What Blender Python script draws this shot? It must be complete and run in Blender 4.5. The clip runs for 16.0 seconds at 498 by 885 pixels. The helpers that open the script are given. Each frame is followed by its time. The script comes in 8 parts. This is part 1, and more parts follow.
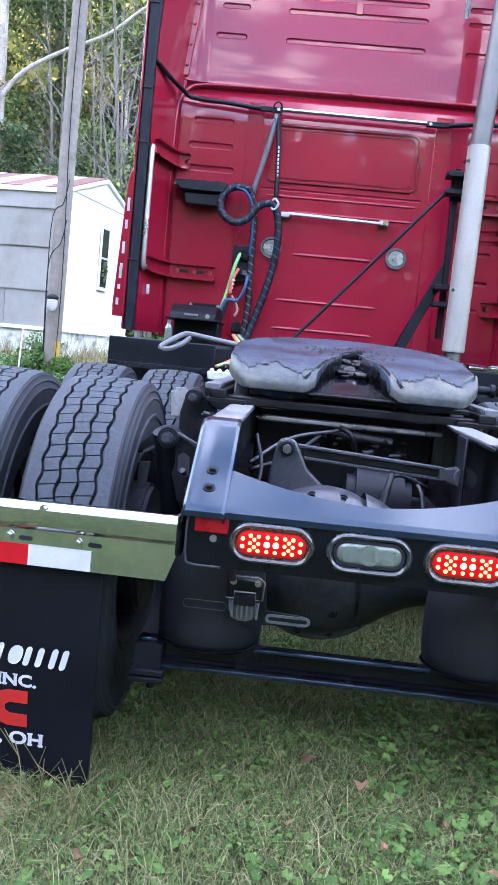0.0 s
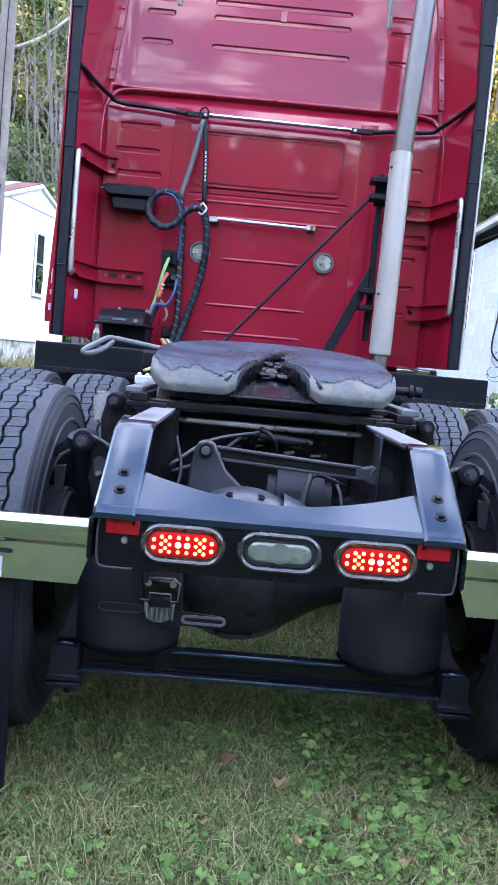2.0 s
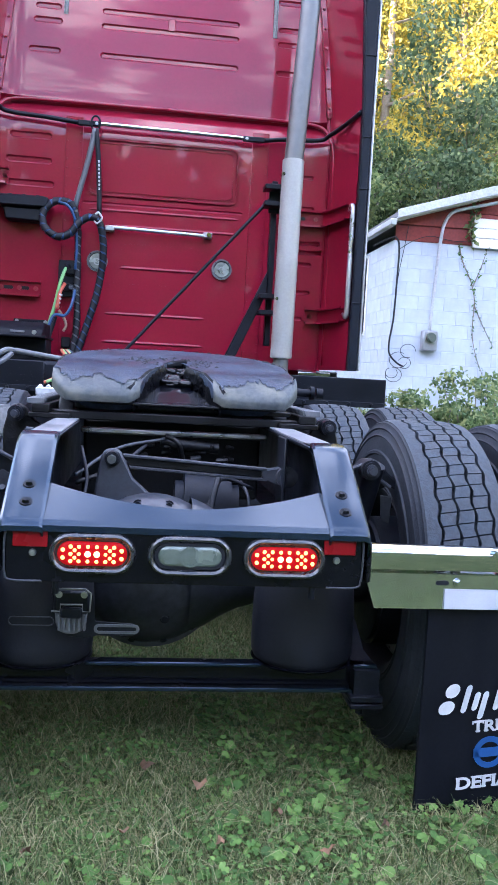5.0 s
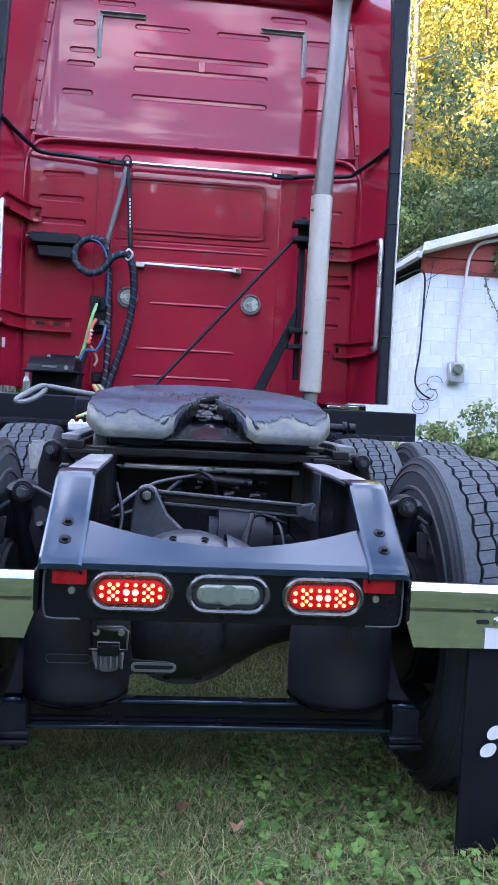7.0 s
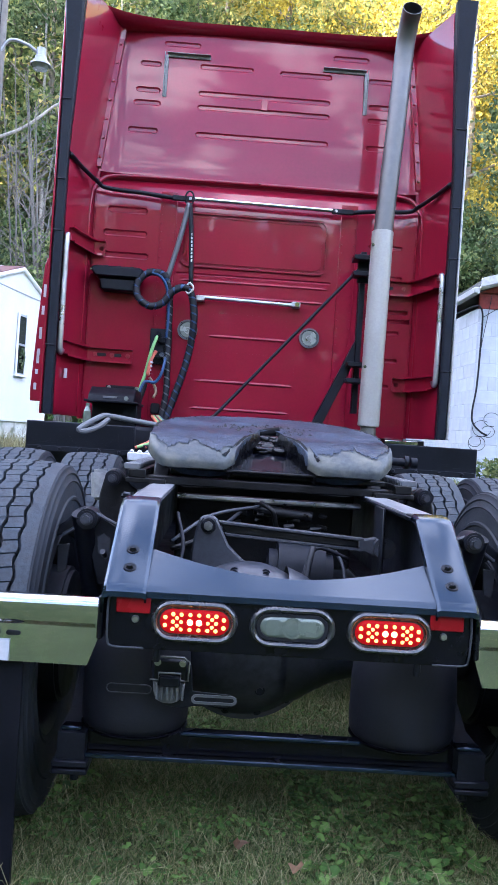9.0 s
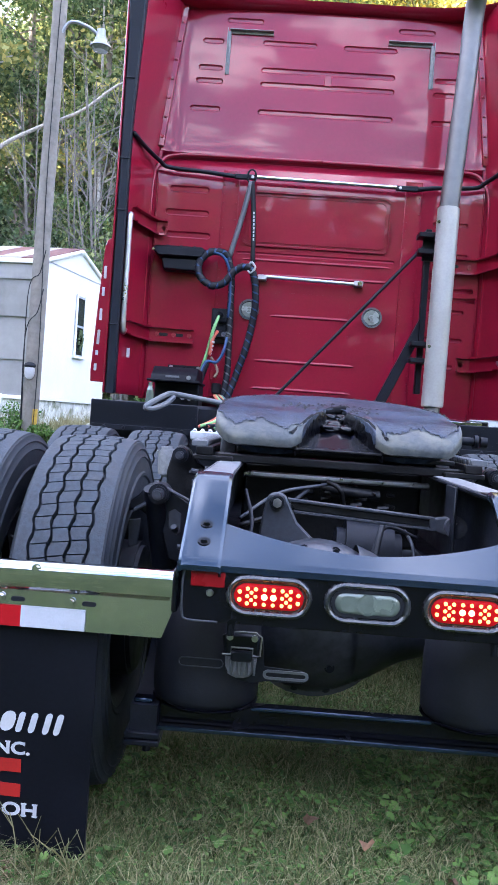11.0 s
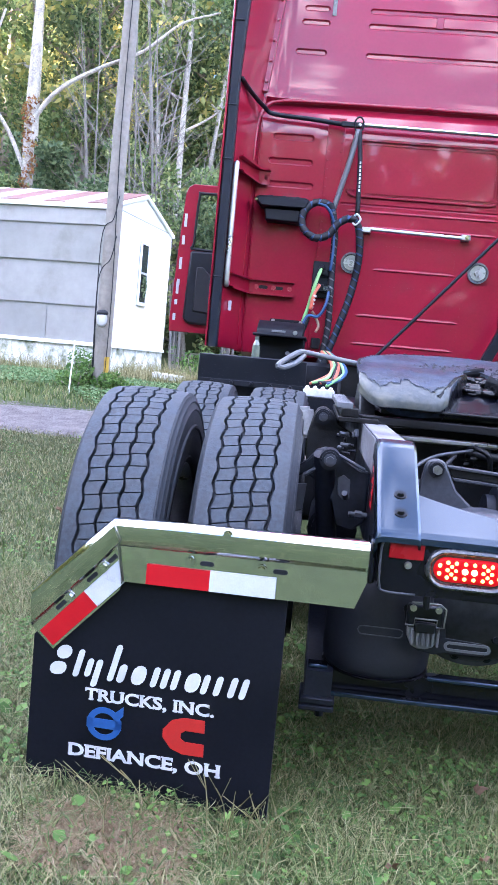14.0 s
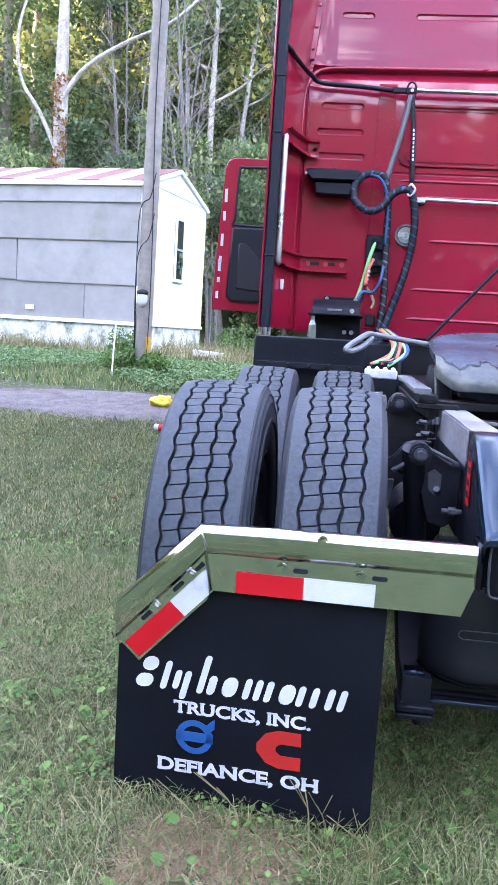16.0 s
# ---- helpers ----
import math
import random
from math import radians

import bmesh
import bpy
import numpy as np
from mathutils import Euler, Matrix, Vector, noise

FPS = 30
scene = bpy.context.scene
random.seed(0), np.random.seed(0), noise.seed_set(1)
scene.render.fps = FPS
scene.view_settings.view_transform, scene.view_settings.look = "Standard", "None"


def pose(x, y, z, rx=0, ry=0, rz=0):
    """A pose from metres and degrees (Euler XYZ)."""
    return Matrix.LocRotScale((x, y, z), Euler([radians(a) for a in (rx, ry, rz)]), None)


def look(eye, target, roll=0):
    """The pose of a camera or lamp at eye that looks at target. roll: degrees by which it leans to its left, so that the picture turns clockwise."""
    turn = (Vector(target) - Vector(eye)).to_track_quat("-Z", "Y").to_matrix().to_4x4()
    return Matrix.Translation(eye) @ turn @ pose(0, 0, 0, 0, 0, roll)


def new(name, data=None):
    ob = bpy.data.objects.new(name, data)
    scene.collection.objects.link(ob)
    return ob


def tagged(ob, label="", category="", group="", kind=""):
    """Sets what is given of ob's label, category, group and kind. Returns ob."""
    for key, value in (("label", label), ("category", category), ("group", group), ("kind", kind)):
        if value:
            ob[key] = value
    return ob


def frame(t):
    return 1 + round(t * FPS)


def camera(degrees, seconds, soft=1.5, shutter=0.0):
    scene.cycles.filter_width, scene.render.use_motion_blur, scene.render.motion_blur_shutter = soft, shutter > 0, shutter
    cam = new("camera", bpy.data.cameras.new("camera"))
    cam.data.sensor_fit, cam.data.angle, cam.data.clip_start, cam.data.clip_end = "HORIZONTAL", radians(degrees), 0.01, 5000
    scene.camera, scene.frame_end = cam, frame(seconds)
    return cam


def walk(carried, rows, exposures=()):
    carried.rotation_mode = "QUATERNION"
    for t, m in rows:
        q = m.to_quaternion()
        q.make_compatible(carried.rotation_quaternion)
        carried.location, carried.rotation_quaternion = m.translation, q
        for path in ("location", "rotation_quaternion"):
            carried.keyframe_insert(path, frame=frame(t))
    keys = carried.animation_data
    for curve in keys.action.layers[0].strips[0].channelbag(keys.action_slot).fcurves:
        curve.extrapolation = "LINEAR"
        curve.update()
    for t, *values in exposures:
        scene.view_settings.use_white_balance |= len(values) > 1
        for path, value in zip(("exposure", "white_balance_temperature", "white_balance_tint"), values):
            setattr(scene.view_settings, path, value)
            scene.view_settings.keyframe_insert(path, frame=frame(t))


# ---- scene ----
cam = camera(32.4, 16.0, soft=0.55)

PATH = [
    (0, (-0.199, -1.929, 1.142), (-0.295, 0.058, 0.934), 5.6),
    (0.5, (-0.153, -1.925, 1.132), (-0.211, 0.061, 0.907), 5.5),
    (1, (-0.155, -1.944, 1.137), (-0.182, 0.044, 0.919), 5.4),
    (1.5, (-0.152, -1.937, 1.143), (-0.159, 0.053, 0.938), 5.1),
    (2, (-0.12, -1.942, 1.139), (-0.087, 0.05, 0.956), 5.1),
    (2.5, (-0.12, -1.948, 1.138), (-0.049, 0.044, 0.971), 4.9),
    (3, (-0.108, -1.961, 1.135), (0.022, 0.029, 0.982), 4.5),
    (3.5, (-0.091, -1.962, 1.133), (0.089, 0.024, 0.982), 4.0),
    (4, (-0.101, -1.965, 1.132), (0.129, 0.016, 0.984), 3.7),
    (6.3, (-0.134, -1.965, 1.132), (0.109, 0.014, 0.979), 2.7),
    (6.5, (-0.138, -1.966, 1.135), (0.091, 0.016, 0.996), 2.7),
    (7, (-0.151, -1.963, 1.145), (0.038, 0.026, 1.065), 2.9),
    (7.5, (-0.165, -1.958, 1.141), (-0.01, 0.035, 1.092), 3.3),
    (8, (-0.168, -1.947, 1.137), (-0.051, 0.049, 1.111), 3.6),
    (8.5, (-0.172, -1.947, 1.134), (-0.08, 0.05, 1.122), 3.7),
    (9, (-0.186, -1.949, 1.134), (-0.12, 0.05, 1.127), 3.8),
    (11.3, (-0.236, -1.934, 1.11), (-0.305, 0.064, 1.044), 3.8),
    (11.5, (-0.231, -1.938, 1.113), (-0.309, 0.059, 1.039), 3.5),
    (12, (-0.267, -1.939, 1.104), (-0.392, 0.054, 1.001), 3.1),
    (12.5, (-0.343, -1.901, 1.121), (-0.503, 0.088, 0.987), 3.4),
    (13, (-0.465, -1.905, 1.131), (-0.617, 0.084, 0.982), 3.9),
    (13.5, (-0.541, -1.929, 1.139), (-0.689, 0.059, 0.978), 4.8),
    (14, (-0.595, -1.912, 1.127), (-0.738, 0.074, 0.944), 5.3),
    (14.5, (-0.615, -1.913, 1.131), (-0.753, 0.072, 0.928), 5.3),
    (15, (-0.643, -1.905, 1.129), (-0.785, 0.078, 0.913), 5.3),
    (15.5, (-0.703, -1.865, 1.144), (-0.875, 0.113, 0.904), 5.0),
    (16, (-0.736, -1.802, 1.169), (-0.955, 0.17, 0.916), 3.5),
]
EXPOSURES = [(0.0, 3.74, 5810, 21), (1.5, 3.64, 5800, 21), (4.0, 3.41, 5700, 20), (6.5, 3.46, 5710, 20), (7.5, 3.32, 5690, 19), (9.0, 3.27, 5700, 20), (11.5, 3.45, 5740, 21), (13.0, 3.78, 5760, 23), (14.5, 3.94, 5760, 24), (16.0, 3.88, 5760, 24)]
walk(cam, [(t, look(eye, target, roll)) for t, eye, target, roll in PATH], EXPOSURES)


# ---- world and light ----
SUN_DIR = Vector((-0.93, -0.30, 0.25)).normalized()      # towards the sun, low over the added ridge
world = bpy.data.worlds.new("sky")
scene.world = world
world.use_nodes = True
wn, wl = world.node_tree.nodes, world.node_tree.links
wn.clear()
w_out = wn.new("ShaderNodeOutputWorld")
w_bg = wn.new("ShaderNodeBackground")
w_sky = wn.new("ShaderNodeTexSky")
w_sky.sky_type = "NISHITA"
w_sky.sun_disc = False
w_sky.sun_elevation = math.asin(SUN_DIR.z)
w_sky.sun_rotation = math.atan2(SUN_DIR.x, SUN_DIR.y)
w_sky.air_density, w_sky.dust_density, w_sky.ozone_density = 1.0, 1.2, 1.5
w_co = wn.new("ShaderNodeTexCoord")
w_map = wn.new("ShaderNodeMapping")
w_map.inputs["Scale"].default_value = (3.0, 3.0, 4.2)
w_map.inputs["Location"].default_value = (1.3, 5.2, 2.4)
w_noise = wn.new("ShaderNodeTexNoise")
w_noise.inputs["Scale"].default_value = 2.6
w_noise.inputs["Detail"].default_value = 8
w_noise.inputs["Roughness"].default_value = 0.62
w_ramp = wn.new("ShaderNodeValToRGB")
w_ramp.color_ramp.elements[0].position, w_ramp.color_ramp.elements[1].position = 0.49, 0.60
w_mix = wn.new("ShaderNodeMix")
w_mix.data_type = "RGBA"
w_mix.inputs["B"].default_value = (6.6, 6.5, 6.7, 1)
wl.new(w_co.outputs["Generated"], w_map.inputs["Vector"])
wl.new(w_map.outputs["Vector"], w_noise.inputs["Vector"])
wl.new(w_noise.outputs["Fac"], w_ramp.inputs["Fac"])
wl.new(w_ramp.outputs["Color"], w_mix.inputs["Factor"])
wl.new(w_sky.outputs["Color"], w_mix.inputs["A"])
wl.new(w_mix.outputs["Result"], w_bg.inputs["Color"])
w_bg.inputs["Strength"].default_value = 0.15
wl.new(w_bg.outputs["Background"], w_out.inputs["Surface"])

sun = new("sun", bpy.data.lights.new("sun", "SUN"))
sun.data.energy, sun.data.angle, sun.data.color = 5.0, radians(0.5), (1.0, 0.86, 0.62)
sun.matrix_world = look(SUN_DIR * 80, (0, 0, 0))


# ---- materials ----
def mat(name, color, rough=0.5, metal=0.0, var=0.15, scale=8.0, fine=90.0, bump=0.1, coat=0.0, dark=None, spec=0.5, rvar=0.1, seedvar=0.0, stain=None, lo_hi=(0.36, 0.62)):
    """Principled paint with coarse and fine variation of colour, roughness and relief; stain: colour, scale, from, to."""
    m = bpy.data.materials.new(name)
    m.use_nodes = True
    n, l = m.node_tree.nodes, m.node_tree.links
    b = n["Principled BSDF"]
    co = n.new("ShaderNodeTexCoord")
    n1, n2 = n.new("ShaderNodeTexNoise"), n.new("ShaderNodeTexNoise")
    for q, s, d in ((n1, scale, 5), (n2, fine, 4)):
        q.inputs["Scale"].default_value, q.inputs["Detail"].default_value = s, d
        q.inputs["Roughness"].default_value = 0.6
        l.new(co.outputs["Object"], q.inputs["Vector"])
    add = n.new("ShaderNodeMath"); add.operation = "ADD"
    l.new(n1.outputs["Fac"], add.inputs[0]); l.new(n2.outputs["Fac"], add.inputs[1])
    half = n.new("ShaderNodeMath"); half.operation = "MULTIPLY"; half.inputs[1].default_value = 0.5
    l.new(add.outputs[0], half.inputs[0])
    ramp = n.new("ShaderNodeValToRGB")
    lo = dark if dark else tuple(c * (1 - var) for c in color)
    hi = tuple(min(1, c * (1 + var)) for c in color)
    ramp.color_ramp.elements[0].position, ramp.color_ramp.elements[1].position = lo_hi
    ramp.color_ramp.elements[0].color, ramp.color_ramp.elements[1].color = (*lo, 1), (*hi, 1)
    l.new(half.outputs[0], ramp.inputs["Fac"])
    out = ramp.outputs["Color"]
    if stain:
        n3 = n.new("ShaderNodeTexNoise")
        n3.inputs["Scale"].default_value, n3.inputs["Detail"].default_value, n3.inputs["Roughness"].default_value = stain[1], 7, 0.65
        l.new(co.outputs["Object"], n3.inputs["Vector"])
        sr = n.new("ShaderNodeMapRange")
        sr.inputs["From Min"].default_value, sr.inputs["From Max"].default_value = stain[2], stain[3]
        l.new(n3.outputs["Fac"], sr.inputs["Value"])
        sm = n.new("ShaderNodeMix"); sm.data_type = "RGBA"
        sm.inputs["B"].default_value = (*stain[0], 1)
        l.new(sr.outputs["Result"], sm.inputs["Factor"]); l.new(out, sm.inputs["A"])
        out = sm.outputs["Result"]
    if seedvar:
        info = n.new("ShaderNodeObjectInfo")
        hsv = n.new("ShaderNodeHueSaturation")
        mr = n.new("ShaderNodeMapRange")
        mr.inputs["To Min"].default_value, mr.inputs["To Max"].default_value = 1 - seedvar, 1 + seedvar
        l.new(info.outputs["Random"], mr.inputs["Value"]); l.new(mr.outputs["Result"], hsv.inputs["Value"])
        l.new(out, hsv.inputs["Color"]); out = hsv.outputs["Color"]
    l.new(out, b.inputs["Base Color"])
    rr = n.new("ShaderNodeMapRange")
    rr.inputs["From Min"].default_value, rr.inputs["From Max"].default_value = 0.3, 0.7
    rr.inputs["To Min"].default_value, rr.inputs["To Max"].default_value = max(0.02, rough - rvar), min(1, rough + rvar)
    l.new(n1.outputs["Fac"], rr.inputs["Value"]); l.new(rr.outputs["Result"], b.inputs["Roughness"])
    b.inputs["Metallic"].default_value = metal
    b.inputs["Specular IOR Level"].default_value = spec
    b.inputs["Coat Weight"].default_value = coat
    b.inputs["Coat Roughness"].default_value = 0.04
    if bump:
        bp = n.new("ShaderNodeBump")
        bp.inputs["Strength"].default_value, bp.inputs["Distance"].default_value = bump, 0.004
        l.new(n2.outputs["Fac"], bp.inputs["Height"]); l.new(bp.outputs["Normal"], b.inputs["Normal"])
    return m


def leafy(name, c1, c2, c3, rough=0.6, trans=0.48):
    """Leaves and blades: colour by island, some light let through."""
    m = bpy.data.materials.new(name)
    m.use_nodes = True
    n, l = m.node_tree.nodes, m.node_tree.links
    b = n["Principled BSDF"]
    geo = n.new("ShaderNodeNewGeometry")
    ramp = n.new("ShaderNodeValToRGB")
    e = ramp.color_ramp.elements
    e[0].position, e[0].color = 0.0, (*c1, 1)
    e[1].position, e[1].color = 1.0, (*c3, 1)
    mid = e.new(0.55); mid.color = (*c2, 1)
    l.new(geo.outputs["Random Per Island"], ramp.inputs["Fac"])
    l.new(ramp.outputs["Color"], b.inputs["Base Color"])
    b.inputs["Roughness"].default_value = rough
    b.inputs["Specular IOR Level"].default_value = 0.3
    tr = n.new("ShaderNodeBsdfTranslucent")
    l.new(ramp.outputs["Color"], tr.inputs["Color"])
    mx = n.new("ShaderNodeMixShader"); mx.inputs[0].default_value = trans
    l.new(b.outputs[0], mx.inputs[1]); l.new(tr.outputs[0], mx.inputs[2])
    l.new(mx.outputs[0], n["Material Output"].inputs["Surface"])
    return m


def glowing(name, color, strength):
    m = bpy.data.materials.new(name)
    m.use_nodes = True
    b = m.node_tree.nodes["Principled BSDF"]
    b.inputs["Base Color"].default_value = (*color, 1)
    b.inputs["Emission Color"].default_value = (*color, 1)
    b.inputs["Emission Strength"].default_value = strength
    return m


def clear(name, tint=(1, 1, 1), rough=0.02):
    m = bpy.data.materials.new(name)
    m.use_nodes = True
    b = m.node_tree.nodes["Principled BSDF"]
    b.inputs["Base Color"].default_value = (*tint, 1)
    b.inputs["Transmission Weight"].default_value = 1
    b.inputs["Roughness"].default_value = rough
    b.inputs["IOR"].default_value = 1.45
    return m


M_RED = mat("red_paint", (0.238, 0.007, 0.0262), 0.32, 0.0, 0.08, 1.6, 60, 0.004, coat=0.72, rvar=0.05, spec=0.1)
M_REDDULL = mat("red_paint_dusty", (0.30, 0.014, 0.03), 0.38, 0.0, 0.18, 5, 80, 0.04, coat=0.3)
M_BLACK = mat("black_gloss_steel", (0.0032, 0.0034, 0.006), 0.25, 0.0, 0.3, 6, 120, 0.02, coat=0.12, spec=0.16)
# Black gloss plate; blue in the metal colour stands in for reflected sky.
M_BLUEBLACK = mat("black_gloss_sky_tint", (0.011, 0.024, 0.044), 0.18, 0.58, 0.12, 5, 140, 0.0, coat=0.30, rvar=0.05, spec=0.4)
M_BLUEBLACK.node_tree.nodes["Principled BSDF"].inputs["Coat Roughness"].default_value = 0.2
M_FRAME = mat("dusty_black_steel", (0.006, 0.0072, 0.0115), 0.46, 0.1, 0.5, 9, 70, 0.2, spec=0.22)
M_GREASE = mat("greasy_cast_iron", (0.005, 0.005, 0.006), 0.42, 0.2, 0.5, 14, 60, 0.5, spec=0.3)
M_PLASTIC = mat("black_plastic", (0.0042, 0.0058, 0.011), 0.42, 0.0, 0.2, 10, 150, 0.06, spec=0.24)
M_RUBBER = mat("black_rubber", (0.0055, 0.0065, 0.011), 0.6, 0.0, 0.3, 12, 120, 0.12, spec=0.35)
M_TYRE = mat("tyre_rubber", (0.012, 0.015, 0.021), 0.66, 0.0, 0.4, 7, 110, 0.25, spec=0.35)
M_TREAD = mat("dusty_tread_rubber", (0.020, 0.027, 0.036), 0.72, 0.0, 0.5, 18, 90, 0.4, dark=(0.009, 0.012, 0.017), stain=((0.09, 0.09, 0.085), 70.0, 0.70, 0.76))
M_CHROME = mat("chrome", (0.55, 0.55, 0.56), 0.12, 1.0, 0.08, 6, 60, 0.01, rvar=0.05)
M_STEEL = mat("polished_stainless", (0.56, 0.565, 0.585), 0.10, 1.0, 0.10, 3, 30, 0.06, rvar=0.07)
M_ALU = mat("brushed_aluminium", (0.36, 0.36, 0.37), 0.34, 1.0, 0.15, 10, 140, 0.08)
M_STACK = mat("silver_heat_paint", (0.345, 0.34, 0.33), 0.36, 0.3, 0.08, 4, 80, 0.02)
M_PIPE = mat("dull_chrome_pipe", (0.165, 0.165, 0.168), 0.52, 1.0, 0.08, 2.5, 20, 0.0, rvar=0.04)
M_FW = mat("worn_greased_plate", (0.021, 0.032, 0.055), 0.42, 0.0, 0.45, 6, 70, 0.75, dark=(0.008, 0.012, 0.021), spec=0.35, rvar=0.14, stain=((0.026, 0.012, 0.012), 9.0, 0.57, 0.68))
M_FWBARE = mat("bare_scraped_steel", (0.056, 0.063, 0.064), 0.5, 0.2, 0.25, 5, 60, 0.3, dark=(0.018, 0.024, 0.031), stain=((0.108, 0.108, 0.086), 6.0, 0.48, 0.66))
M_HANDLE = mat("bright_rail_metal", (0.50, 0.50, 0.52), 0.33, 0.8, 0.08, 6, 60, 0.02)
# Grey of dust and wear, lightened to carry the flange's sky sheen.
M_RAILDUST_SHEEN = mat("rail_dust_sheen", (0.20, 0.20, 0.212), 0.42, 0.1, 0.3, 6, 60, 0.1, dark=(0.10, 0.10, 0.11))
M_DUSTGREY = mat("dust_grey_paint", (0.20, 0.20, 0.20), 0.6, 0.0, 0.3, 12, 80, 0.15)
M_REFRED = mat("red_reflector", (0.21, 0.004, 0.008), 0.3, 0.0, 0.05, 20, 300, 0.06, coat=0.1, spec=0.2)
M_TAPEW = mat("white_reflective_tape", (0.46, 0.47, 0.52), 0.35, 0.0, 0.08, 20, 300, 0.05)
M_TAPER = mat("red_reflective_tape", (0.40, 0.006, 0.012), 0.4, 0.0, 0.06, 20, 300, 0.05, spec=0.25)
M_INKW = mat("white_print", (0.46, 0.46, 0.48), 0.6, 0.0, 0.06, 30, 200, 0.02)
M_INKBLUE = mat("blue_print", (0.010, 0.062, 0.21), 0.5, 0.0, 0.1, 30, 200, 0.02)
M_INKRED = mat("red_print", (0.33, 0.010, 0.008), 0.5, 0.0, 0.1, 30, 200, 0.02)
M_FLAP = mat("flap_rubber", (0.0038, 0.0044, 0.0075), 0.5, 0.0, 0.25, 6, 100, 0.08, spec=0.14)
M_LED = glowing("led_light", (1.0, 0.36, 0.06), 0.6)
M_LEDCORE = glowing("led_bright", (1.0, 0.45, 0.13), 1.0)
M_LENSRED = mat("red_lens", (0.22, 0.002, 0.003), 0.4, 0.0, 0.05, 30, 200, 0.0, coat=0.0, spec=0.08)
M_LENSRED.node_tree.nodes["Principled BSDF"].inputs["Emission Color"].default_value = (1.0, 0.015, 0.02, 1)
M_LENSRED.node_tree.nodes["Principled BSDF"].inputs["Emission Strength"].default_value = 0.030
M_LENSCLR = mat("clear_lens_over_reflector", (0.12, 0.145, 0.125), 0.22, 0.2, 0.15, 12, 60, 0.1, coat=0.5)
M_LENSWORK = mat("clear_ribbed_lens", (0.32, 0.34, 0.32), 0.25, 0.4, 0.15, 20, 110, 0.2, coat=0.8)
M_TANGRASS = leafy("tan_grass", (0.12, 0.115, 0.045), (0.24, 0.215, 0.10), (0.40, 0.36, 0.20), trans=0.3)
M_GROMMET = mat("black_rubber_bezel", (0.022, 0.023, 0.028), 0.25, 0.0, 0.05, 20, 100, 0.0, coat=0.6)
M_HOSEBLUE = mat("blue_hose", (0.010, 0.050, 0.14), 0.45, 0.0, 0.15, 30, 200, 0.05)
M_HOSERED = mat("red_hose", (0.50, 0.10, 0.06), 0.45, 0.0, 0.15, 30, 200, 0.05)
M_HOSEGREEN = mat("green_cable", (0.20, 0.44, 0.16), 0.45, 0.0, 0.15, 30, 200, 0.05)
M_STRAWHOSE = mat("brown_hose", (0.20, 0.12, 0.08), 0.5, 0.0, 0.15, 30, 200, 0.05)
M_HOSEGREY = mat("grey_cable", (0.10, 0.105, 0.115), 0.5, 0.0, 0.15, 30, 200, 0.05)
M_EDGE = mat("black_edge_rubber", (0.0055, 0.0080, 0.0150), 0.5, 0.0, 0.3, 8, 90, 0.1, spec=0.22)
M_RUSTLEAF = leafy("rust_leaves", (0.16, 0.06, 0.03), (0.30, 0.13, 0.05), (0.34, 0.28, 0.10))
M_GLASS = clear("window_glass", (0.85, 0.9, 0.9))
M_DARKGLASS = mat("dark_window_glass", (0.03, 0.035, 0.04), 0.06, 0.0, 0.2, 3, 20, 0.0, coat=0.6)
M_WOODPOLE = mat("weathered_pole_wood", (0.225, 0.205, 0.18), 0.9, 0.0, 0.12, 1.6, 14, 0.5, dark=(0.165, 0.15, 0.13), stain=((0.12, 0.11, 0.095), 3.0, 0.56, 0.75))
M_SIDING = mat("grey_metal_siding", (0.295, 0.287, 0.275), 0.5, 0.0, 0.05, 0.7, 5, 0.03, dark=(0.25, 0.244, 0.234), seedvar=0.10, stain=((0.185, 0.18, 0.16), 0.9, 0.53, 0.73))
M_WHITEWALL = mat("white_painted_siding", (0.80, 0.80, 0.79), 0.6, 0.0, 0.06, 1.5, 30, 0.05)
M_SKIRT = mat("stained_white_skirting", (0.68, 0.68, 0.64), 0.8, 0.0, 0.15, 5, 40, 0.2, dark=(0.45, 0.45, 0.39), seedvar=0.1, stain=((0.16, 0.18, 0.10), 4.0, 0.48, 0.66))
M_ROOFRED = mat("faded_red_roof", (0.15, 0.062, 0.055), 0.65, 0.0, 0.2, 3, 40, 0.1, seedvar=0.12)
M_ROOFWHITE = mat("white_roof_sheet", (0.42, 0.405, 0.39), 0.6, 0.0, 0.15, 3, 40, 0.1, stain=((0.25, 0.20, 0.17), 2.5, 0.5, 0.7))
M_BLOCK = mat("whitewashed_block", (0.50, 0.54, 0.60), 0.85, 0.0, 0.05, 1.2, 9, 0.3, dark=(0.42, 0.46, 0.52), seedvar=0.05, stain=((0.20, 0.23, 0.26), 2.2, 0.55, 0.80))
M_MORTAR = mat("painted_mortar", (0.42, 0.455, 0.50), 0.9, 0.0, 0.12, 8, 60, 0.4)
M_GABLE = mat("dark_red_board", (0.22, 0.035, 0.03), 0.75, 0.0, 0.25, 5, 40, 0.2, seedvar=0.1)
M_TRIMGREY = mat("grey_weathered_trim", (0.45, 0.46, 0.48), 0.6, 0.2, 0.2, 6, 50, 0.1)
M_SHINGLE = mat("dark_roof_sheet", (0.12, 0.12, 0.125), 0.8, 0.0, 0.25, 6, 50, 0.3)
M_GROUND = mat("grassy_soil", (0.060, 0.074, 0.030), 0.95, 0.0, 0.3, 1.3, 30, 0.8, dark=(0.028, 0.040, 0.015), spec=0.1)
